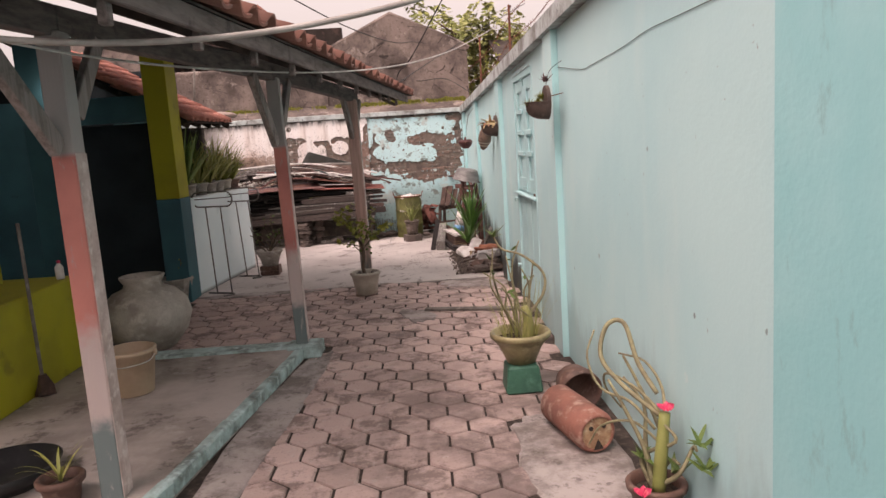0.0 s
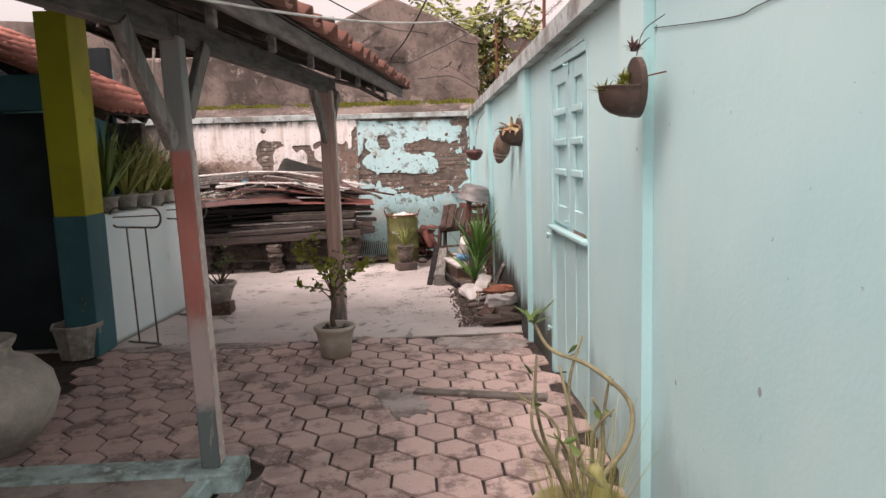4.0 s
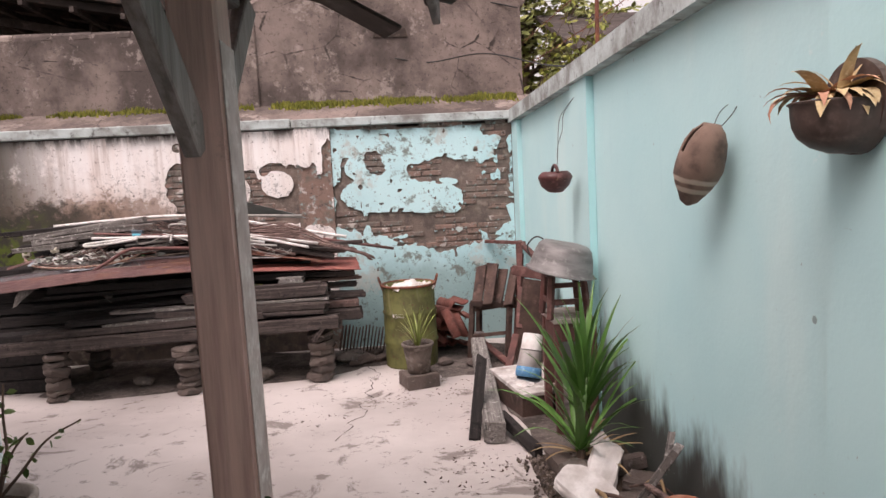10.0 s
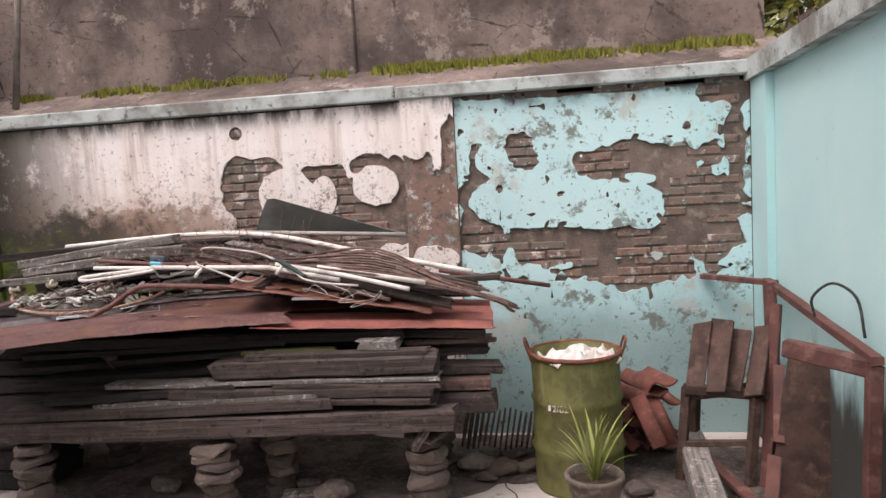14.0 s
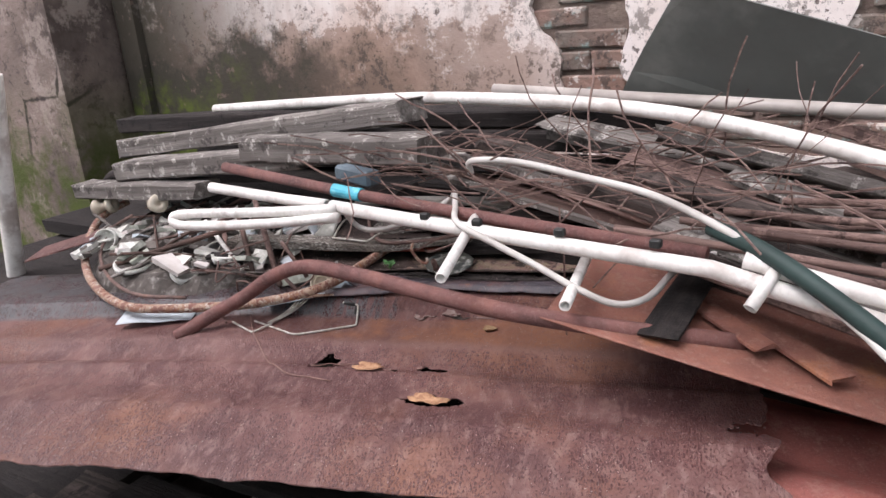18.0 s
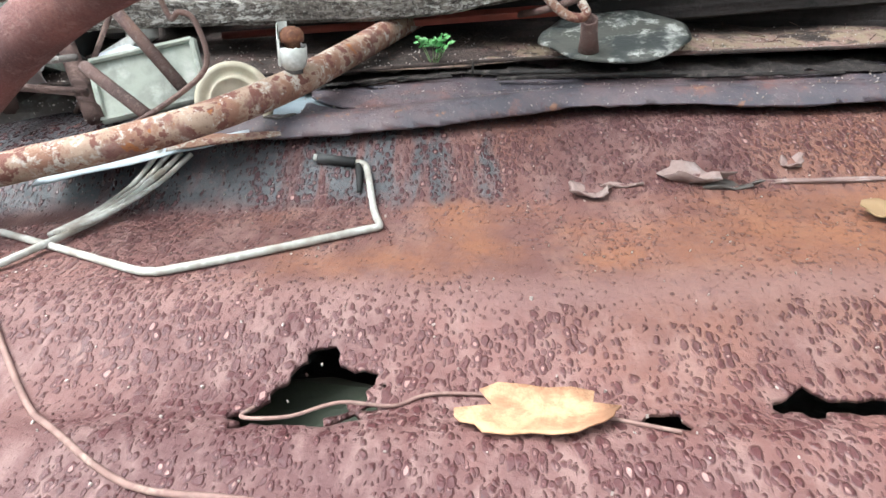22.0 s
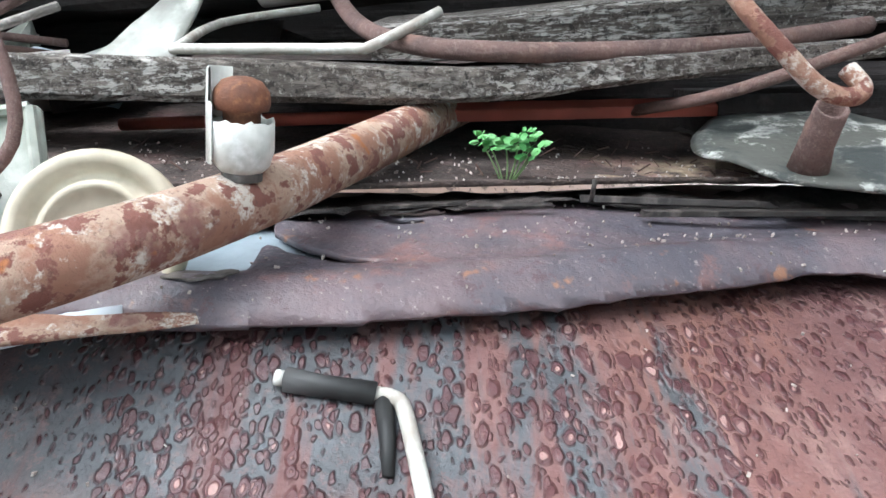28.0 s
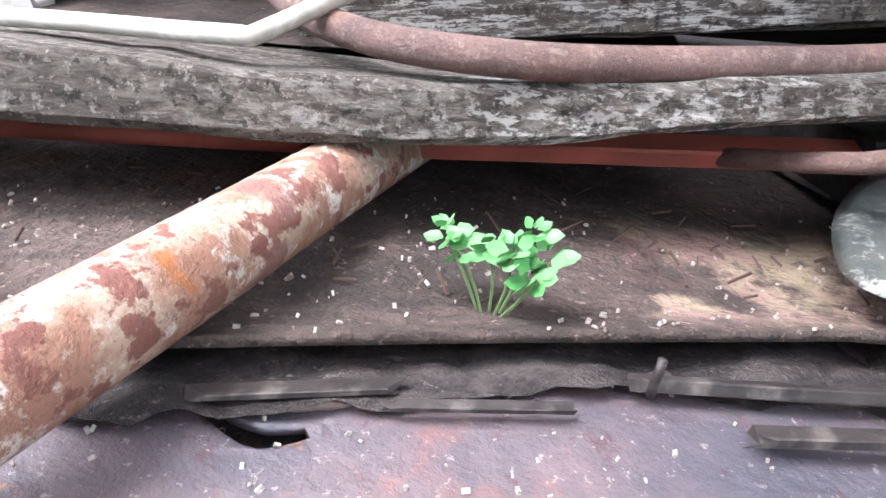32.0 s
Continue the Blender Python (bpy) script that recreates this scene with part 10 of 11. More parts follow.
# square timber across the floor with a dark plank leaning on it
plank("timber_beam", (0.69, 8.86, 0.075), (0.845, 11.05, 0.125), 0.13, 0.14, M_GREYPLANK, "long squared weathered timber lying on the floor", "beam", 311.0, 0.0, 0.03, "", 14)
plank("plank", (0.575, 8.95, 0.005), (0.69, 9.38, 0.40), 0.07, 0.03, M_OLDPLANK, "black plank leaning on the timber", "plank", 312.0, 0.3, 0.02, "", 6)
plank("plank", (0.76, 9.08, 0.10), (0.90, 8.62, 0.035), 0.05, 0.07, M_OLDPLANK, "short black plank on the floor", "plank", 313.0, 0.0, 0.015, "", 6)

# crate lid with lime stains
crate = thing("wooden_crate", "low wooden crate with a lime-stained top", "crate", pose(0.985, 9.58, 0.0, 3, 0, 14))
part("lid", rumple(box(-0.135, 0.135, -0.30, 0.28, 0.155, 0.185, 0.004), 0.006, 7), worn("lime_stained_wood", (0.62, 0.58, 0.56), (0.30, 0.25, 0.22), (0.72, 0.69, 0.67), 7, 60, 0.9, 0.4, 0.004), crate, "lime-stained lid")
for x0, x1, y0, y1 in ((-0.13, -0.11, -0.29, 0.27), (0.11, 0.13, -0.29, 0.27), (-0.11, 0.11, -0.29, -0.27), (-0.11, 0.11, 0.25, 0.27)):
    part("side", box(x0, x1, y0, y1, 0.0, 0.155, 0.003), M_ROOTWOOD, crate)
for x, y in ((-0.03, -0.12), (0.05, 0.1), (-0.02, 0.02)):
    part("lime_crust", rumple(lathe([(0, 0.012), (0.05, 0.008), (0.062, 0.0)], 14, Matrix.Translation((x, y, 0.186))), 0.02, 18, x), M_FOAM, crate.children[0])
wb = thing("bucket", "white plastic bucket with a blue foot lying tilted", "bucket", pose(1.02, 9.52, 0.20, -14, 12, 0))
part("body", lathe([(0, 0.07), (0.085, 0.07), (0.075, 0.18), (0.078, 0.185), (0.073, 0.19), (0.068, 0.29), (0.06, 0.30), (0, 0.30)], 26), M_FOAM, wb, "", True)
part("foot", lathe([(0, 0), (0.088, 0), (0.09, 0.035), (0.086, 0.0695), (0, 0.0695)], 26), worn("blue_plastic", (0.10, 0.30, 0.52), (0.06, 0.18, 0.34), (0.25, 0.45, 0.62), 12, 60, 0.5), wb, "blue foot", True)
part("band", tube([(0.0765 * math.cos(a * math.pi / 12), 0.0765 * math.sin(a * math.pi / 12), 0.185) for a in range(25)], 0.005, 6), M_IRON, wb)

# old table, stool and an upturned basin on it
table = thing("old_table", "old red-brown wooden table with a stained top by the wall", "table", pose(1.215, 9.10, 0.06))
part("tabletop", rumple(box(-0.14, 0.13, -0.19, 0.19, 0.63, 0.66, 0.004), 0.004, 6), worn("stained_table_top", (0.46, 0.40, 0.36), (0.18, 0.12, 0.1), (0.6, 0.55, 0.52), 7, 60, 0.85), table, "stained pale top")
for x, y in ((-0.11, -0.16), (0.105, -0.16), (-0.11, 0.16), (0.105, 0.16)):
    part("leg", box(x - 0.022, x + 0.022, y - 0.022, y + 0.022, -0.06, 0.63, 0.003), M_REDWOOD, table)
part("apron", box(-0.088, 0.088, -0.17, -0.15, 0.52, 0.628), M_REDWOOD, table)
part("apron", box(-0.12, -0.10, -0.138, 0.138, 0.52, 0.628), M_REDWOOD, table)
stool = thing("wooden_stool", "red-brown wooden stool standing on the old table", "stool", pose(1.175, 9.03, 0.72) @ Matrix.Diagonal((0.98, 0.98, 0.86, 1)))
part("seat", rumple(box(-0.13, 0.13, -0.13, 0.13, 0.30, 0.335, 0.006), 0.004, 8), M_REDWOOD, stool)
for x, y in ((-1, -1), (1, -1), (-1, 1), (1, 1)):
    part("leg", bar((x * 0.12, y * 0.12, 0.0), (x * 0.095, y * 0.095, 0.30), 0.035, 0.035), M_REDWOOD, stool)
part("rail", box(-0.085, 0.085, -0.12, -0.098, 0.10, 0.14, 0.003), M_REDWOOD, stool)
part("rail", box(-0.085, 0.085, -0.118, -0.098, 0.22, 0.255, 0.003), M_REDWOOD, stool)
part("rail", box(-0.118, -0.10, -0.085, 0.085, 0.10, 0.14, 0.003), M_REDWOOD, stool)
k = Nodes("dull_aluminium")
c = k.mix(k.ramp(k.noise(5, 5, vec=k.scaled(1, 1, 4)), 0.4, 0.65), (0.22, 0.205, 0.20), (0.14, 0.13, 0.125))
c = k.mix(k.ramp(k.noise(30, 5), 0.56, 0.7, 0, 0.5), c, (0.33, 0.31, 0.30))
k.bump(k.noise(3, 3), 0.3, 0.02)
M_ALU = k.done(c, 0.55, 0.25)
basin = thing("metal_basin", "dented grey aluminium basin upturned on a stool", "basin", pose(1.125, 8.90, 1.012, 4, 12, 0) @ Matrix.Scale(0.84, 4))
part("body", rumple(lathe([(0.235, -0.004), (0.243, 0.0), (0.238, 0.012), (0.226, 0.02), (0.205, 0.12), (0.185, 0.175), (0.16, 0.198), (0.08, 0.205), (0, 0.205)], 44), 0.006, 7), M_ALU, basin, "", True)
part("rim", tube([(0.240 * math.cos(a * math.pi / 22), 0.240 * math.sin(a * math.pi / 22), 0.0) for a in range(45)], 0.006, 8), M_ALU, basin, "rolled rim", True)
part("ear", box(0.20, 0.262, -0.03, 0.03, -0.014, -0.006, 0.003), M_ALU, basin)

# spiky pandan in the bed
spiky = thing("spiky_plant", "big green sword-leaved plant growing by the wall", "plant", pose(1.10, 8.38, 0.0))
M_SWORD = leafy("sword_leaf", (0.055, 0.16, 0.025), (0.03, 0.085, 0.015), (0.14, 0.28, 0.07), 0.35)
rosette(spiky, (0.02, 0.05, 0.30), 40, 0.69, 0.056, M_SWORD, 23, (48, 88), (8, 55), "leaves", 0.3)
rosette(spiky, (-0.04, -0.10, 0.16), 26, 0.62, 0.046, M_SWORD, 24, (28, 75), (20, 85), "leaves", 0.3)
rosette(spiky, (0.0, -0.05, 0.12), 9, 0.40, 0.035, M_DRYLEAF, 25, (10, 40), (30, 90), "dry_leaves", 0.3)
part("stem", tube([(0, 0, 0), (0.01, 0.03, 0.16), (0.02, 0.05, 0.34)], 0.03, 10, rough=0.3), M_BARK, spiky)
part("stem", tube([(-0.04, -0.08, 0), (-0.04, -0.10, 0.18)], 0.025, 10, rough=0.3), M_BARK, spiky)

# rubble bed: soil, gravel, foam, broken pot, bricks, roots
bm = bmesh.new()
n = 30
ring = []
for i in range(n):
    t5 = i / (n - 1)
    ring.append((0.84 + 0.16 * (1 - t5) * (t5 < 0.25) + 0.03 * noise.noise(Vector((t5 * 8, 0, 3))), 6.78 + 1.85 * t5))
left = [bm.verts.new((x, y, 0.004)) for x, y in ring]
mid = [bm.verts.new((1.1, y, 0.035 + 0.02 * noise.noise(Vector((y * 4, 1, 0))))) for x, y in ring]
right = [bm.verts.new((1.385, y, 0.06 + 0.03 * noise.noise(Vector((y * 4, 5, 0))))) for x, y in ring]
for a, b in ((left, mid), (mid, right)):
    for i in range(n - 1):
        bm.faces.new((a[i], b[i], b[i + 1], a[i + 1]))
tagged(part("rubble_bed", bm, M_EARTH), "strip of dark soil along the wall", "soil", kind="structure")
random.seed(101)
GRAV = []
for i in range(6):
    bm = bmesh.new()
    bmesh.ops.create_icosphere(bm, subdivisions=1, radius=1.0, matrix=Matrix.Diagonal((1, 0.75, 0.5, 1)))
    me = bpy.data.meshes.new("gravel")
    rumple(bm, 0.45, 1.3, i * 3.1).to_mesh(me)
    bm.free()
    me.materials.append(M_STONE)
    GRAV.append(me)
bm = bmesh.new()
for i in range(1500):
    x, y = 0.84 + abs(random.gauss(0, 0.16)), random.uniform(6.82, 8.62)
    if x > 1.36:
        continue
    if x < 0.88 and random.random() < 0.5:
        x -= random.random() * 0.08
    s = random.uniform(0.006, 0.020)
    z = 0.004 + max(0, x - 0.84) * 0.09
    m = Matrix.Translation((x, y, z + s * 0.3)) @ Euler((random.random() * 6, random.random() * 6, random.random() * 6)).to_matrix().to_4x4() @ Matrix.Diagonal((s, s * 0.7, s * 0.45, 1))
    vs = [bm.verts.new(m @ Vector(p)) for p in ((1, 0, 0), (-1, 0, 0), (0, 1, 0), (0, -1, 0), (0.2, 0.1, 1), (0, 0, -1))]
    for f in ((0, 2, 4), (2, 1, 4), (1, 3, 4), (3, 0, 4), (2, 0, 5), (1, 2, 5), (3, 1, 5), (0, 3, 5)):
        bm.faces.new([vs[j] for j in f])
k = Nodes("mixed_gravel")
c = k.mix(k.island(), (0.25, 0.20, 0.175), (0.06, 0.047, 0.04))
k.bump(k.noise(90, 4), 0.5, 0.004)
tagged(part("gravel", bm, k.done(c, 0.95)), "grey-brown gravel strewn along the bed", "gravel", kind="stuff")


def rubble(name, label, category, at, size, material, seed, turn=(0, 0, 0), rough=0.3, sub=2):
    bm = bmesh.new()
    bmesh.ops.create_cube(bm, size=2)
    bmesh.ops.subdivide_edges(bm, edges=bm.edges, cuts=3, use_grid_fill=True)
    for v in bm.verts:
        q = v.co.normalized()
        v.co = v.co.lerp(q * 1.2, 0.45) + noise.noise_vector(v.co * 1.4 + Vector((seed, 0, 0))) * rough
        v.co = Vector((v.co.x * size[0], v.co.y * size[1], v.co.z * size[2]))
    ob = tagged(part(name, bm, material), label, category)
    ob.matrix_world = pose(*at, *turn)
    return ob


rubble("foam_piece", "broken slab of white foam on the gravel", "foam", (1.02, 8.02, 0.07), (0.10, 0.15, 0.03), M_FOAM, 1, (20, -12, 35), 0.25)
rubble("foam_piece", "broken slab of white foam standing on the gravel", "foam", (1.13, 8.12, 0.14), (0.07, 0.12, 0.025), M_FOAM, 2, (48, 10, -25), 0.25)
rubble("foam_piece", "grey rounded foam lump on the gravel", "foam", (1.02, 8.22, 0.07), (0.07, 0.07, 0.05), M_STONE, 3, (10, 0, 10))
for i, (x, y, z, a, b, c6) in enumerate(((1.27, 8.22, 0.10, 0.11, 0.05, 0.035), (1.30, 8.02, 0.08, 0.07, 0.1, 0.04), (1.22, 7.9, 0.05, 0.06, 0.08, 0.035), (1.31, 7.6, 0.07, 0.06, 0.11, 0.045), (1.25, 6.92, 0.05, 0.09, 0.07, 0.045), (1.02, 7.02, 0.04, 0.10, 0.06, 0.04), (0.98, 8.38, 0.055, 0.12, 0.05, 0.05), (1.22, 7.02, 0.10, 0.10, 0.06, 0.04), (1.12, 6.9, 0.04, 0.12, 0.06, 0.04))):
    rubble("broken_brick", "broken dark brick in the rubble", "brick", (x, y, z), (a, b, c6), M_PIER, 10 + i, (i * 7 % 20 - 10, i * 5 % 24 - 12, i * 47 % 180), 0.12)
for i, (x, y, z, s) in enumerate(((1.18, 7.12, 0.15, 0.11), (1.27, 7.06, 0.2, 0.07), (1.05, 7.2, 0.06, 0.06), (1.1, 7.75, 0.05, 0.06), (1.2, 7.7, 0.07, 0.05), (0.98, 7.55, 0.035, 0.05))):
    rubble("rock", "pale grey lump of broken cement in the rubble", "rock", (x, y, z), (s, s * 0.9, s * 0.65), M_CONC if i < 2 else M_STONE, 30 + i, (0, 0, i * 50), 0.25)
bp = thing("broken_pot", "broken terracotta bowl full of dry scraps in the rubble", "flower pot", pose(1.19, 7.42, 0.09, -6, 5, 0))
part("body", lathe([(0, 0), (0.08, 0), (0.10, 0.06), (0.128, 0.10), (0.135, 0.105), (0.138, 0.125), (0.125, 0.128), (0.115, 0.09), (0.07, 0.02), (0, 0.02)], 30), M_TERRA, bp, "", True)
part("shard", rumple(lathe([(0.115, 0.12), (0.13, 0.15), (0.12, 0.185), (0.10, 0.17)], 30, Matrix.Translation((0.05, 0.02, -0.02))), 0.02, 8), M_TERRA, bp, "broken rim piece")
part("dry_scraps", rumple(lathe([(0.11, 0.085), (0.06, 0.11), (0, 0.105)], 20), 0.03, 25), M_DRYLEAF, bp)
# roots, peeled bark and husks between the stones
for i in range(26):
    x, y = random.uniform(0.98, 1.32), random.uniform(7.1, 7.95)
    a, L = random.uniform(0, 3.14), random.uniform(0.05, 0.16)
    z = 0.05 + (x - 0.84) * 0.12
    pts = [(x - math.cos(a) * L, y - math.sin(a) * L, z), (x + 0.02, y, z + random.uniform(0.02, 0.06)), (x + math.cos(a) * L, y + math.sin(a) * L, z + 0.01)]
    pipe("root", pts, random.uniform(0.006, 0.013), random.choice((M_SPLINT, M_CONC, M_ROOTWOOD, M_DRYLEAF)), "dry root or husk in the rubble", 4, 7, "root", False)
plank("branch", (1.18, 7.85, 0.04), (1.30, 7.62, 0.42), 0.05, 0.035, M_GREYPLANK, "forked grey branch standing in the rubble", "branch", 320.0, 0.4, 0.02, "", 8)
plank("branch", (1.27, 7.68, 0.30), (1.33, 7.75, 0.44), 0.03, 0.02, M_GREYPLANK, "forked tip of the grey branch", "branch", 321.0, 0.4, 0.01, "", 5)
plank("board", (1.00, 6.93, 0.06), (1.20, 7.15, 0.20), 0.11, 0.02, M_ROOTWOOD, "dark rotten board in the rubble", "board", 322.0, 0.3, 0.015, "", 6)
plank("board", (1.20, 7.72, 0.22), (1.36, 7.30, 0.19), 0.03, 0.015, M_SPLINT, "thin split lath over the broken pot", "lath", 323.0, 0.0, 0.015, "", 6)
# chips and dry leaves scattered over the cement floor
random.seed(111)
bm = bmesh.new()
for i in range(420):
    cx, cy = random.choice(((0.35, 8.2), (0.62, 8.6), (0.1, 9.9), (0.55, 10.0), (0.3, 7.6), (0.9, 10.0), (-0.5, 9.6), (0.7, 9.6)))
    x, y = random.gauss(cx, 0.14), random.gauss(cy, 0.16)
    s, a = random.uniform(0.004, 0.018), random.uniform(0, 6.3)
    u, v = Vector((math.cos(a), math.sin(a), 0)) * s, Vector((-math.sin(a), math.cos(a), 0)) * s * 0.4
    p = Vector((x, y, 0.006))
    bm.faces.new([bm.verts.new(q) for q in (p - u, p - v, p + u + Vector((0, 0, s * 0.3)), p + v)])
tagged(part("litter", bm, M_ROOTWOOD), "dry leaf chips scattered on the cement floor", "litter", kind="stuff")

# ---- overhead and beyond the walls ----
# tree behind the gable
random.seed(121)
tree = thing("tree", "yellow-green leafy tree beyond the back wall", "tree", pose(2.3, 15.6, 0.0))
part("trunk", tube(smooth_path([(0, 0, 0), (0.05, 0.03, 1.6), (-0.05, 0.0, 2.9), (0.02, 0, 4.0)], 6), 0.11, 12, taper=0.06, rough=0.15), M_BARK, tree, "", True)
tips = []
for i in range(20):
    a = i * 2.4
    z0 = random.uniform(2.0, 3.9)
    r = random.uniform(0.6, 1.9)
    e = Vector((math.cos(a) * r, math.sin(a) * r * 0.7, z0 + random.uniform(0.3, 1.5)))
    p = [Vector((0, 0, z0)), Vector((e.x * 0.4, e.y * 0.4, z0 + 0.3)), e * 0.8 + Vector((0, 0, z0 * 0.2)), e]
    pts = smooth_path(p, 4)
    part("limb", tube(pts, 0.035, 6, taper=0.008), M_BARK, tree, "", True)
    tips += pts[4:]
M_TREELEAF = leafy("tree_leaf", (0.26, 0.29, 0.07), (0.11, 0.14, 0.035), (0.46, 0.46, 0.18), 0.5)
crown = bmesh.new()
for i in range(430):
    p = random.choice(tips) + Vector((random.gauss(0, 0.20), random.gauss(0, 0.20), random.gauss(0, 0.18)))
    d = Vector((random.uniform(-1, 1), random.uniform(-1, 0.4), random.uniform(-0.7, 0.5))).normalized()
    for j in range(12):
        q = p + d * (0.035 * j) + Vector((0, 0, -0.003 * j * j))
        side = d.cross(Vector((0, 0, 1))).normalized() * (1 if j % 2 else -1)
        leaflet(crown, q, (side + d * 0.5 + Vector((0, 0, random.uniform(-0.5, 0.2)))), random.uniform(0.12, 0.19), 0.42, random.uniform(-1, 1))
part("crown", crown, M_TREELEAF, tree)
# scrubby climbers beside the gable
scrub = thing("climber", "dry brown climbers hanging beside the gable", "climbing plant", pose(1.75, 12.5, 0.0))
lb = bmesh.new()
for i in range(30):
    x = random.uniform(-0.2, 0.7)
    pts = smooth_path([(x, 0, 1.6), (x + random.uniform(-0.2, 0.2), random.uniform(-0.1, 0.2), 2.5), (x + random.uniform(-0.4, 0.4), random.uniform(-0.2, 0.2), random.uniform(2.9, 3.5))], 5)
    part("stem", tube(pts, 0.007, 5, taper=0.003), M_BARK, scrub)
    for q in pts[4:]:
        for j in range(3):
            leaflet(lb, q, Vector((random.uniform(-1, 1), random.uniform(-1, 0.5), random.uniform(-1, 0.3))), random.uniform(0.05, 0.10), 0.5, random.random() * 6)
part("leaves", lb, M_YLEAF, scrub)
# small building with a dark roof past the right wall
shed = thing("far_house", "dim grey house with a rusty roof past the wall", "house", pose(0, 0, 0))
part("wall", box(2.5, 4.6, 12.9, 15.0, 0, 2.95), M_RENDER, shed)
part("roof", sheet_on(Vector((2.3, 12.7, 2.9)), Vector((1, 0, 0)), Vector((0.0, 0.93, 0.36)).normalized(), Vector((0, -0.36, 0.93)).normalized(), 2.6, 2.4, 0.05), M_DARKWOOD, shed)
part("window", box(3.0, 3.5, 12.88, 12.899, 2.2, 2.8), M_PAPER, shed, "pale window")
# roof timbers of the house behind the left wall
# very dark brown: shade of the roof space put into the boards
M_ROOFSHADE = worn("shaded_roof_boards", (0.045, 0.033, 0.028), (0.02, 0.015, 0.013), (0.10, 0.06, 0.05), 3, 40, 0.95)
barn = thing("open_roof", "open timber roof with red tiles of the house behind", "roof")
part("boarding", prism([(-5.3, 4.02), (-1.9, 3.42), (-1.9, 3.46), (-5.3, 4.06)], 12.40, 19.4), M_ROOFSHADE, barn)
for y in (12.55, 13.25, 13.95, 14.65):
    part("rafter", bar((-5.25, y, 3.965), (-1.95, y, 3.38), 0.05, 0.08), M_ROOFSHADE, barn)
for i in range(7):
    x = -5.0 + i * 0.5
    part("purlin", bar((x, 12.42, 3.90 - (x + 5.3) * 0.1765), (x, 14.9, 3.90 - (x + 5.3) * 0.1765), 0.05, 0.06), M_DARKWOOD, barn)
for a, b in (((-4.7, 13.4, 3.15), (-2.4, 13.55, 3.42)), ((-4.7, 13.6, 3.75), (-1.6, 13.2, 3.10)), ((-3.2, 13.3, 2.9), (-3.15, 13.35, 3.55)), ((-2.1, 13.3, 2.9), (-2.1, 13.35, 3.40)), ((-4.4, 13.0, 3.0), (-1.4, 13.0, 3.06))):
    part("beam", bar(a, b, 0.08, 0.09), M_DARKWOOD, barn, "weathered grey tie beam")
part("wall", box(-6.2, -1.0, 15.0, 15.2, 0, 4.3), M_ROOFSHADE, barn, "wall under the open roof, coloured dark for its shade")
# far gable peak seen over the eave
peak = thing("far_gable", "far pale gable with tiled verge above the roofs", "house")
part("wall", prism([(-5.4, 0), (-2.3, 0), (-2.3, 4.5), (-3.75, 5.75), (-5.4, 4.4)], 20.0, 20.3), M_RENDER, peak)
part("verge", tube([(-5.5, 19.95, 4.35), (-3.75, 19.95, 5.82), (-2.2, 19.95, 4.45)], 0.09, 6, rough=0.3), M_OLDTILE, peak)

# iron posts with barbed wire on the wall top
for y, h in ((6.16, 0.62), (9.15, 0.8), (3.2, 0.7)):
    t = thing("fence_post", "thin rusted iron post on the wall top", "post", pose(1.46, y, cap_z(y) - 0.02), "posts on the wall")
    part("rod", tube([(0, 0, 0), (0.01, 0.0, h)], 0.013, 8), M_RUST, t)
    part("arm", tube([(0.01, 0, h), (0.02, 0.0, h + 0.02)], 0.02, 8), M_RUST, t)
for z in (0.25, 0.5):
    pts = smooth_path([(1.465, 3.2, cap_z(3.2) + z), (1.47, 4.7, cap_z(4.7) + z - 0.05), (1.465, 6.16, cap_z(6.16) + z), (1.47, 7.6, cap_z(7.6) + z - 0.04), (1.465, 9.15, cap_z(9.15) + z), (1.55, 12.0, cap_z(11.3) + z + 0.2)], 14)
    t = thing("barbed_wire", "rusted barbed wire strung along the wall top", "barbed wire")
    part("strand", tube(pts, 0.0028, 5), M_RUST, t)
    bm = bmesh.new()
    for i in range(0, len(pts) - 1):
        for f in (0.2, 0.7):
            p = pts[i].lerp(pts[i + 1], f)
            a = random.random() * 6
            d = Vector((math.cos(a), 0.2, math.sin(a))) * 0.02
            add_tube(bm, [p - d, p + d], 0.0016, 4)
    tagged(part("barbs", bm, M_RUST, t.children[0]), kind="stuff")


def cable(label, pts, r=0.006, material=None, steps=8):
    return pipe("cable", pts, r, material or M_WIRE, label, steps, 6, "cable", False)


cable("thick grey service cable slung from the porch to the wall", [(-1.75, 0.50, 2.13), (-1.0, 0.664, 1.96), (-0.4, 0.805, 1.918), (0.2, 0.946, 1.99), (0.8, 1.087, 2.176), (1.5, 1.24, 2.53)], 0.010, M_GREYPVC)
cable("thin white cable strung from the porch over the wall", [(-1.15, 0.2, 2.02), (-0.75, 1.0, 1.927), (-0.386, 2.0, 1.954), (-0.023, 3.0, 2.035), (0.341, 4.0, 2.17), (0.704, 5.0, 2.358), (1.068, 6.0, 2.601), (1.45, 6.9, 2.87)], 0.005, M_WHITECABLE)
cable("thin black cable sagging to the gable", [(-0.9, 6.0, 3.2), (-0.333, 8.0, 3.12), (0.20, 10.2, 3.22), (0.631, 11.9, 3.44), (1.5, 11.98, 3.25)], 0.007)
cable("thin black cable rising from the eave", [(0.22, 7.1, 2.29), (0.27, 7.0, 2.42), (0.42, 6.5, 2.52), (0.75, 5.2, 2.9), (1.2, 3.5, 3.4)], 0.006)
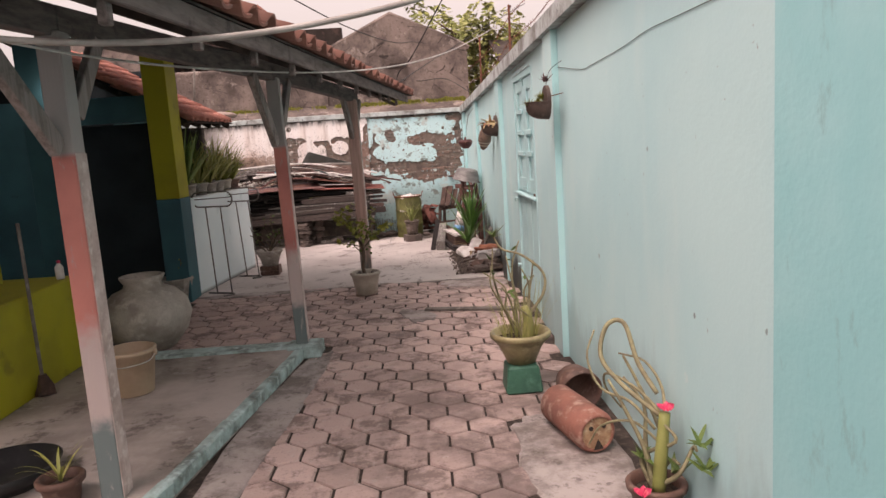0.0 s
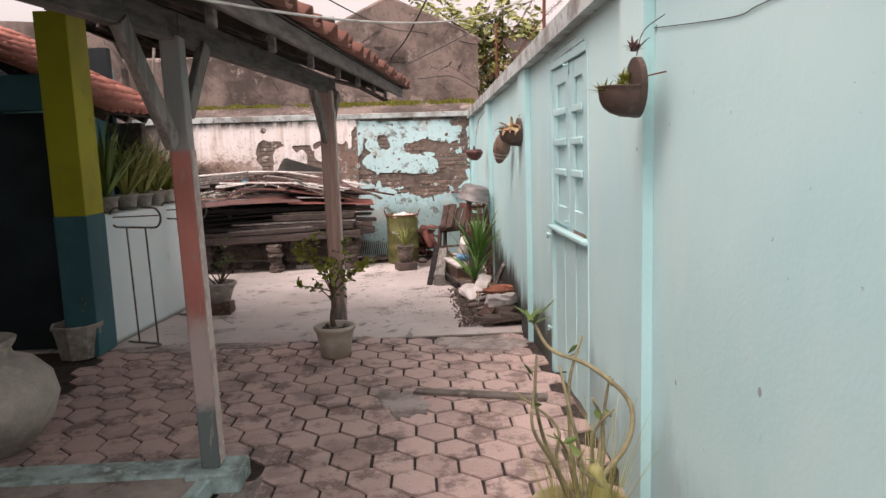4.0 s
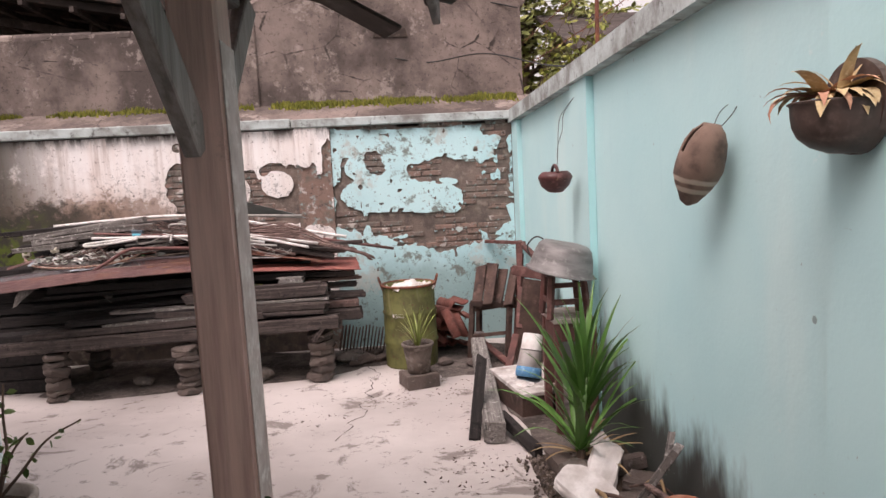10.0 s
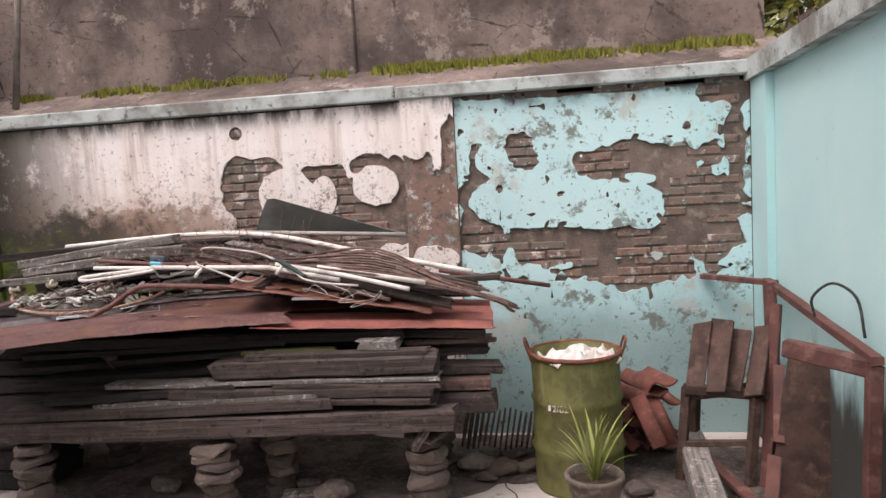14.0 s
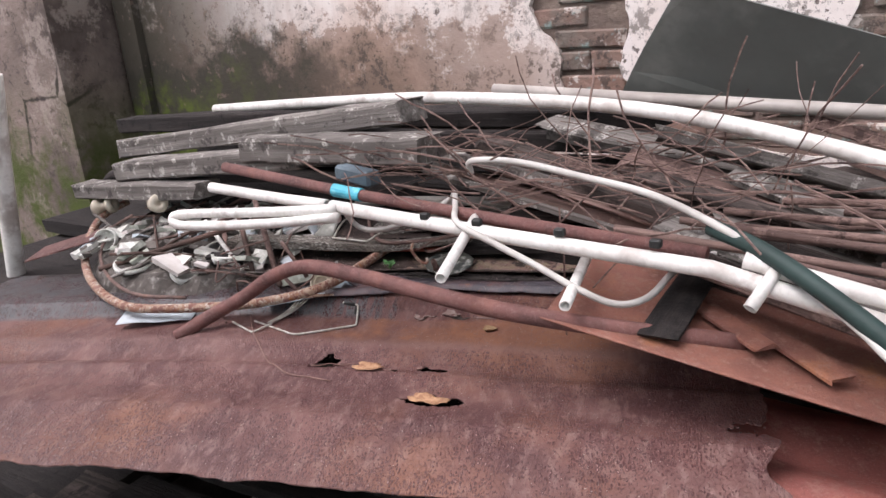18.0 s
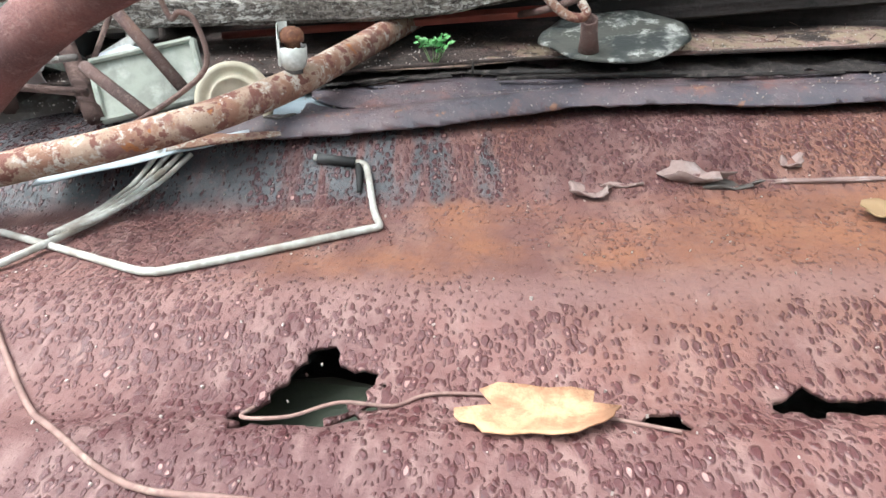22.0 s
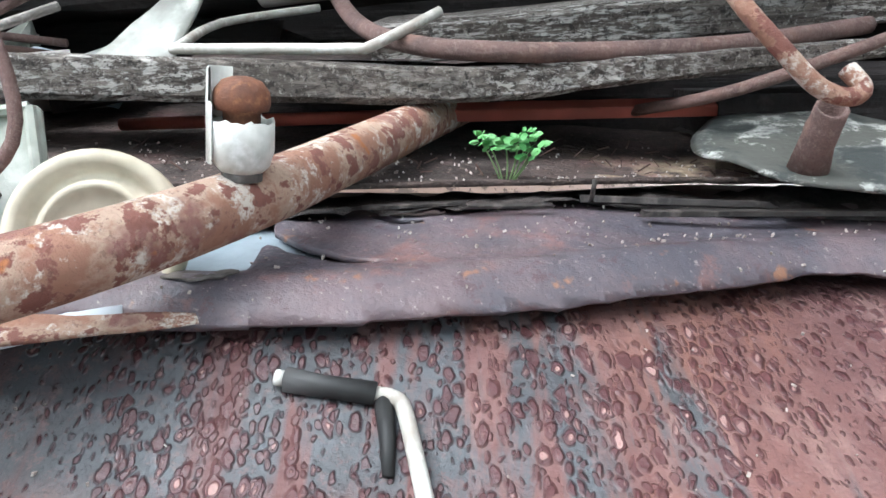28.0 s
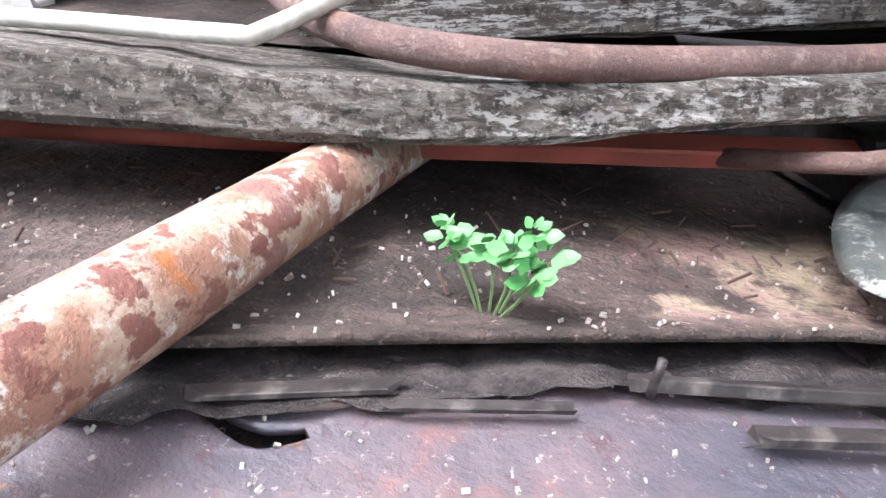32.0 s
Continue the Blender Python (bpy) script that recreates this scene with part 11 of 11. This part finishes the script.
cable("thin black cable running up over the wall", [(0.22, 7.1, 2.29), (0.9, 9.6, 2.9), (2.167, 11.6, 3.75), (3.0, 14, 4.4)], 0.006)
cable("thin black cable tied along the wall", [(0.25, 11.97, 2.80), (0.6, 11.98, 2.75), (1.05, 11.3, 2.70), (1.33, 9.9, 2.36), (1.345, 9.1, 2.27), (1.345, 7.6, 2.28), (1.345, 6.6, 2.31)], 0.006)
for i in range(4):
    tagged(part("wire_knot", rumple(lathe([(0, -0.02), (0.015, -0.01), (0.018, 0.01), (0, 0.02)], 10, pose(1.335, 6.6 + i * 0.85, 2.30 - 0.01 * i)), 0.008, 60), M_WIRE), "knot of black tape on the wall cable", "cable tie")
# hairline cable on the near wall
cable("thin grey wire strung along the aqua wall", [(1.364, 3.58, 2.043), (1.366, 2.785, 1.940), (1.366, 2.60, 1.938), (1.366, 2.36, 1.943), (1.366, 1.949, 1.957), (1.366, 1.631, 1.978), (1.366, 1.268, 1.978), (1.366, 0.3, 1.97)], 0.0016, M_WIRE, 6)
# leaning stick on the left wall end
pipe("pole", [(-3.55, 11.8, 2.3), (-3.45, 11.85, 3.3)], 0.022, M_WOODGREY, "grey pole standing on the back ledge", 2, 8, "pole", False)

# unseen wall added behind the walk; it cuts light reaching the porch
tagged(part("wall_front", box(-4.4, 1.36, -9.2, -9.0, 0, 2.2), M_AQUA), "unseen aqua wall added behind the walk to limit light", "wall", kind="structure")

# ---- pieces: bricks showing through the lost plaster ----
random.seed(21)
BRICK = []
for v in range(4):
    BRICK.append(part("brick_form", rumple(box(-0.098, 0.098, 0, 0.03, -0.024, 0.024, 0.005), 0.006, 11, v * 3.3), M_BRICK).data)
    bpy.data.objects.remove(bpy.data.objects["brick_form"])
count = 0
for row in range(23):
    z = 0.95 + row * 0.058
    for i in range(15):
        for x0, x1, loss in ((-2.0, -0.76, loss_left), (-0.39, 1.28, loss_right)):
            x = x0 + 0.1 + i * 0.208 + (0.104 if row % 2 else 0)
            if x > x1 - 0.09 or count > 290:
                continue
            if max(loss(x + dx, z + dz) for dx in (-0.09, 0, 0.09) for dz in (-0.02, 0.02)) < 0.02:
                continue
            if noise.noise(Vector((x * 3.1, 0, z * 3.6))) > (0.02 if x > -0.4 else 0.14):
                continue
            ob = new("brick", random.choice(BRICK))
            ob.parent = wall_b
            ob.location = (x + random.uniform(-0.006, 0.006), BACK + 0.005 + random.uniform(0, 0.007), z + random.uniform(-0.003, 0.003))
            count += 1

# ---- pieces: hexagonal pavers ----
random.seed(2)
GA, GB = Vector((0.221, -0.055, 0)), Vector((0.105, -0.240, 0))
hexv = [(GA + GB) / 3, (2 * GB - GA) / 3, (GB - 2 * GA) / 3, -(GA + GB) / 3, -(2 * GB - GA) / 3, -(GB - 2 * GA) / 3]
PAVER = []
for v in range(3):
    bm = bmesh.new()
    rings = []
    for s, z in ((0.93, -0.05), (0.93, -0.008), (0.89, 0.0)):
        rings.append([bm.verts.new((p.x * s + random.uniform(-0.003, 0.003), p.y * s + random.uniform(-0.003, 0.003), z)) for p in hexv])
    for a, b in zip(rings, rings[1:]):
        for i in range(6):
            j = (i + 1) % 6
            bm.faces.new((a[i], a[j], b[j], b[i]))
    bm.faces.new(rings[2])
    bmesh.ops.recalc_face_normals(bm, faces=bm.faces)
    PAVER.append(part("paver_form", bm, M_PAVER).data)
    bpy.data.objects.remove(bpy.data.objects["paver_form"])
laid = 0
for i in range(-60, 61):
    for j in range(-60, 61):
        p = Vector((0.083, 1.782, 0)) + GA * i + GB * j
        x, y = p.x, p.y
        if not (-2.15 < x < 1.30 and 0.9 < y < 6.52 - 0.05 * x):
            continue
        if y < 4.16 and x < -0.42 + 0.115 * (y - 3.9):
            continue
        if y < 2.25 and x > 0.78 or laid > 330:
            continue
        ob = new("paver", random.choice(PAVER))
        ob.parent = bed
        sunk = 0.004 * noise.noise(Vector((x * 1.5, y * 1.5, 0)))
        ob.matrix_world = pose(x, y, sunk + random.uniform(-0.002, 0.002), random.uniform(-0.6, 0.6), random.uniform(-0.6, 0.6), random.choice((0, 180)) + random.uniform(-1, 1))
        laid += 1
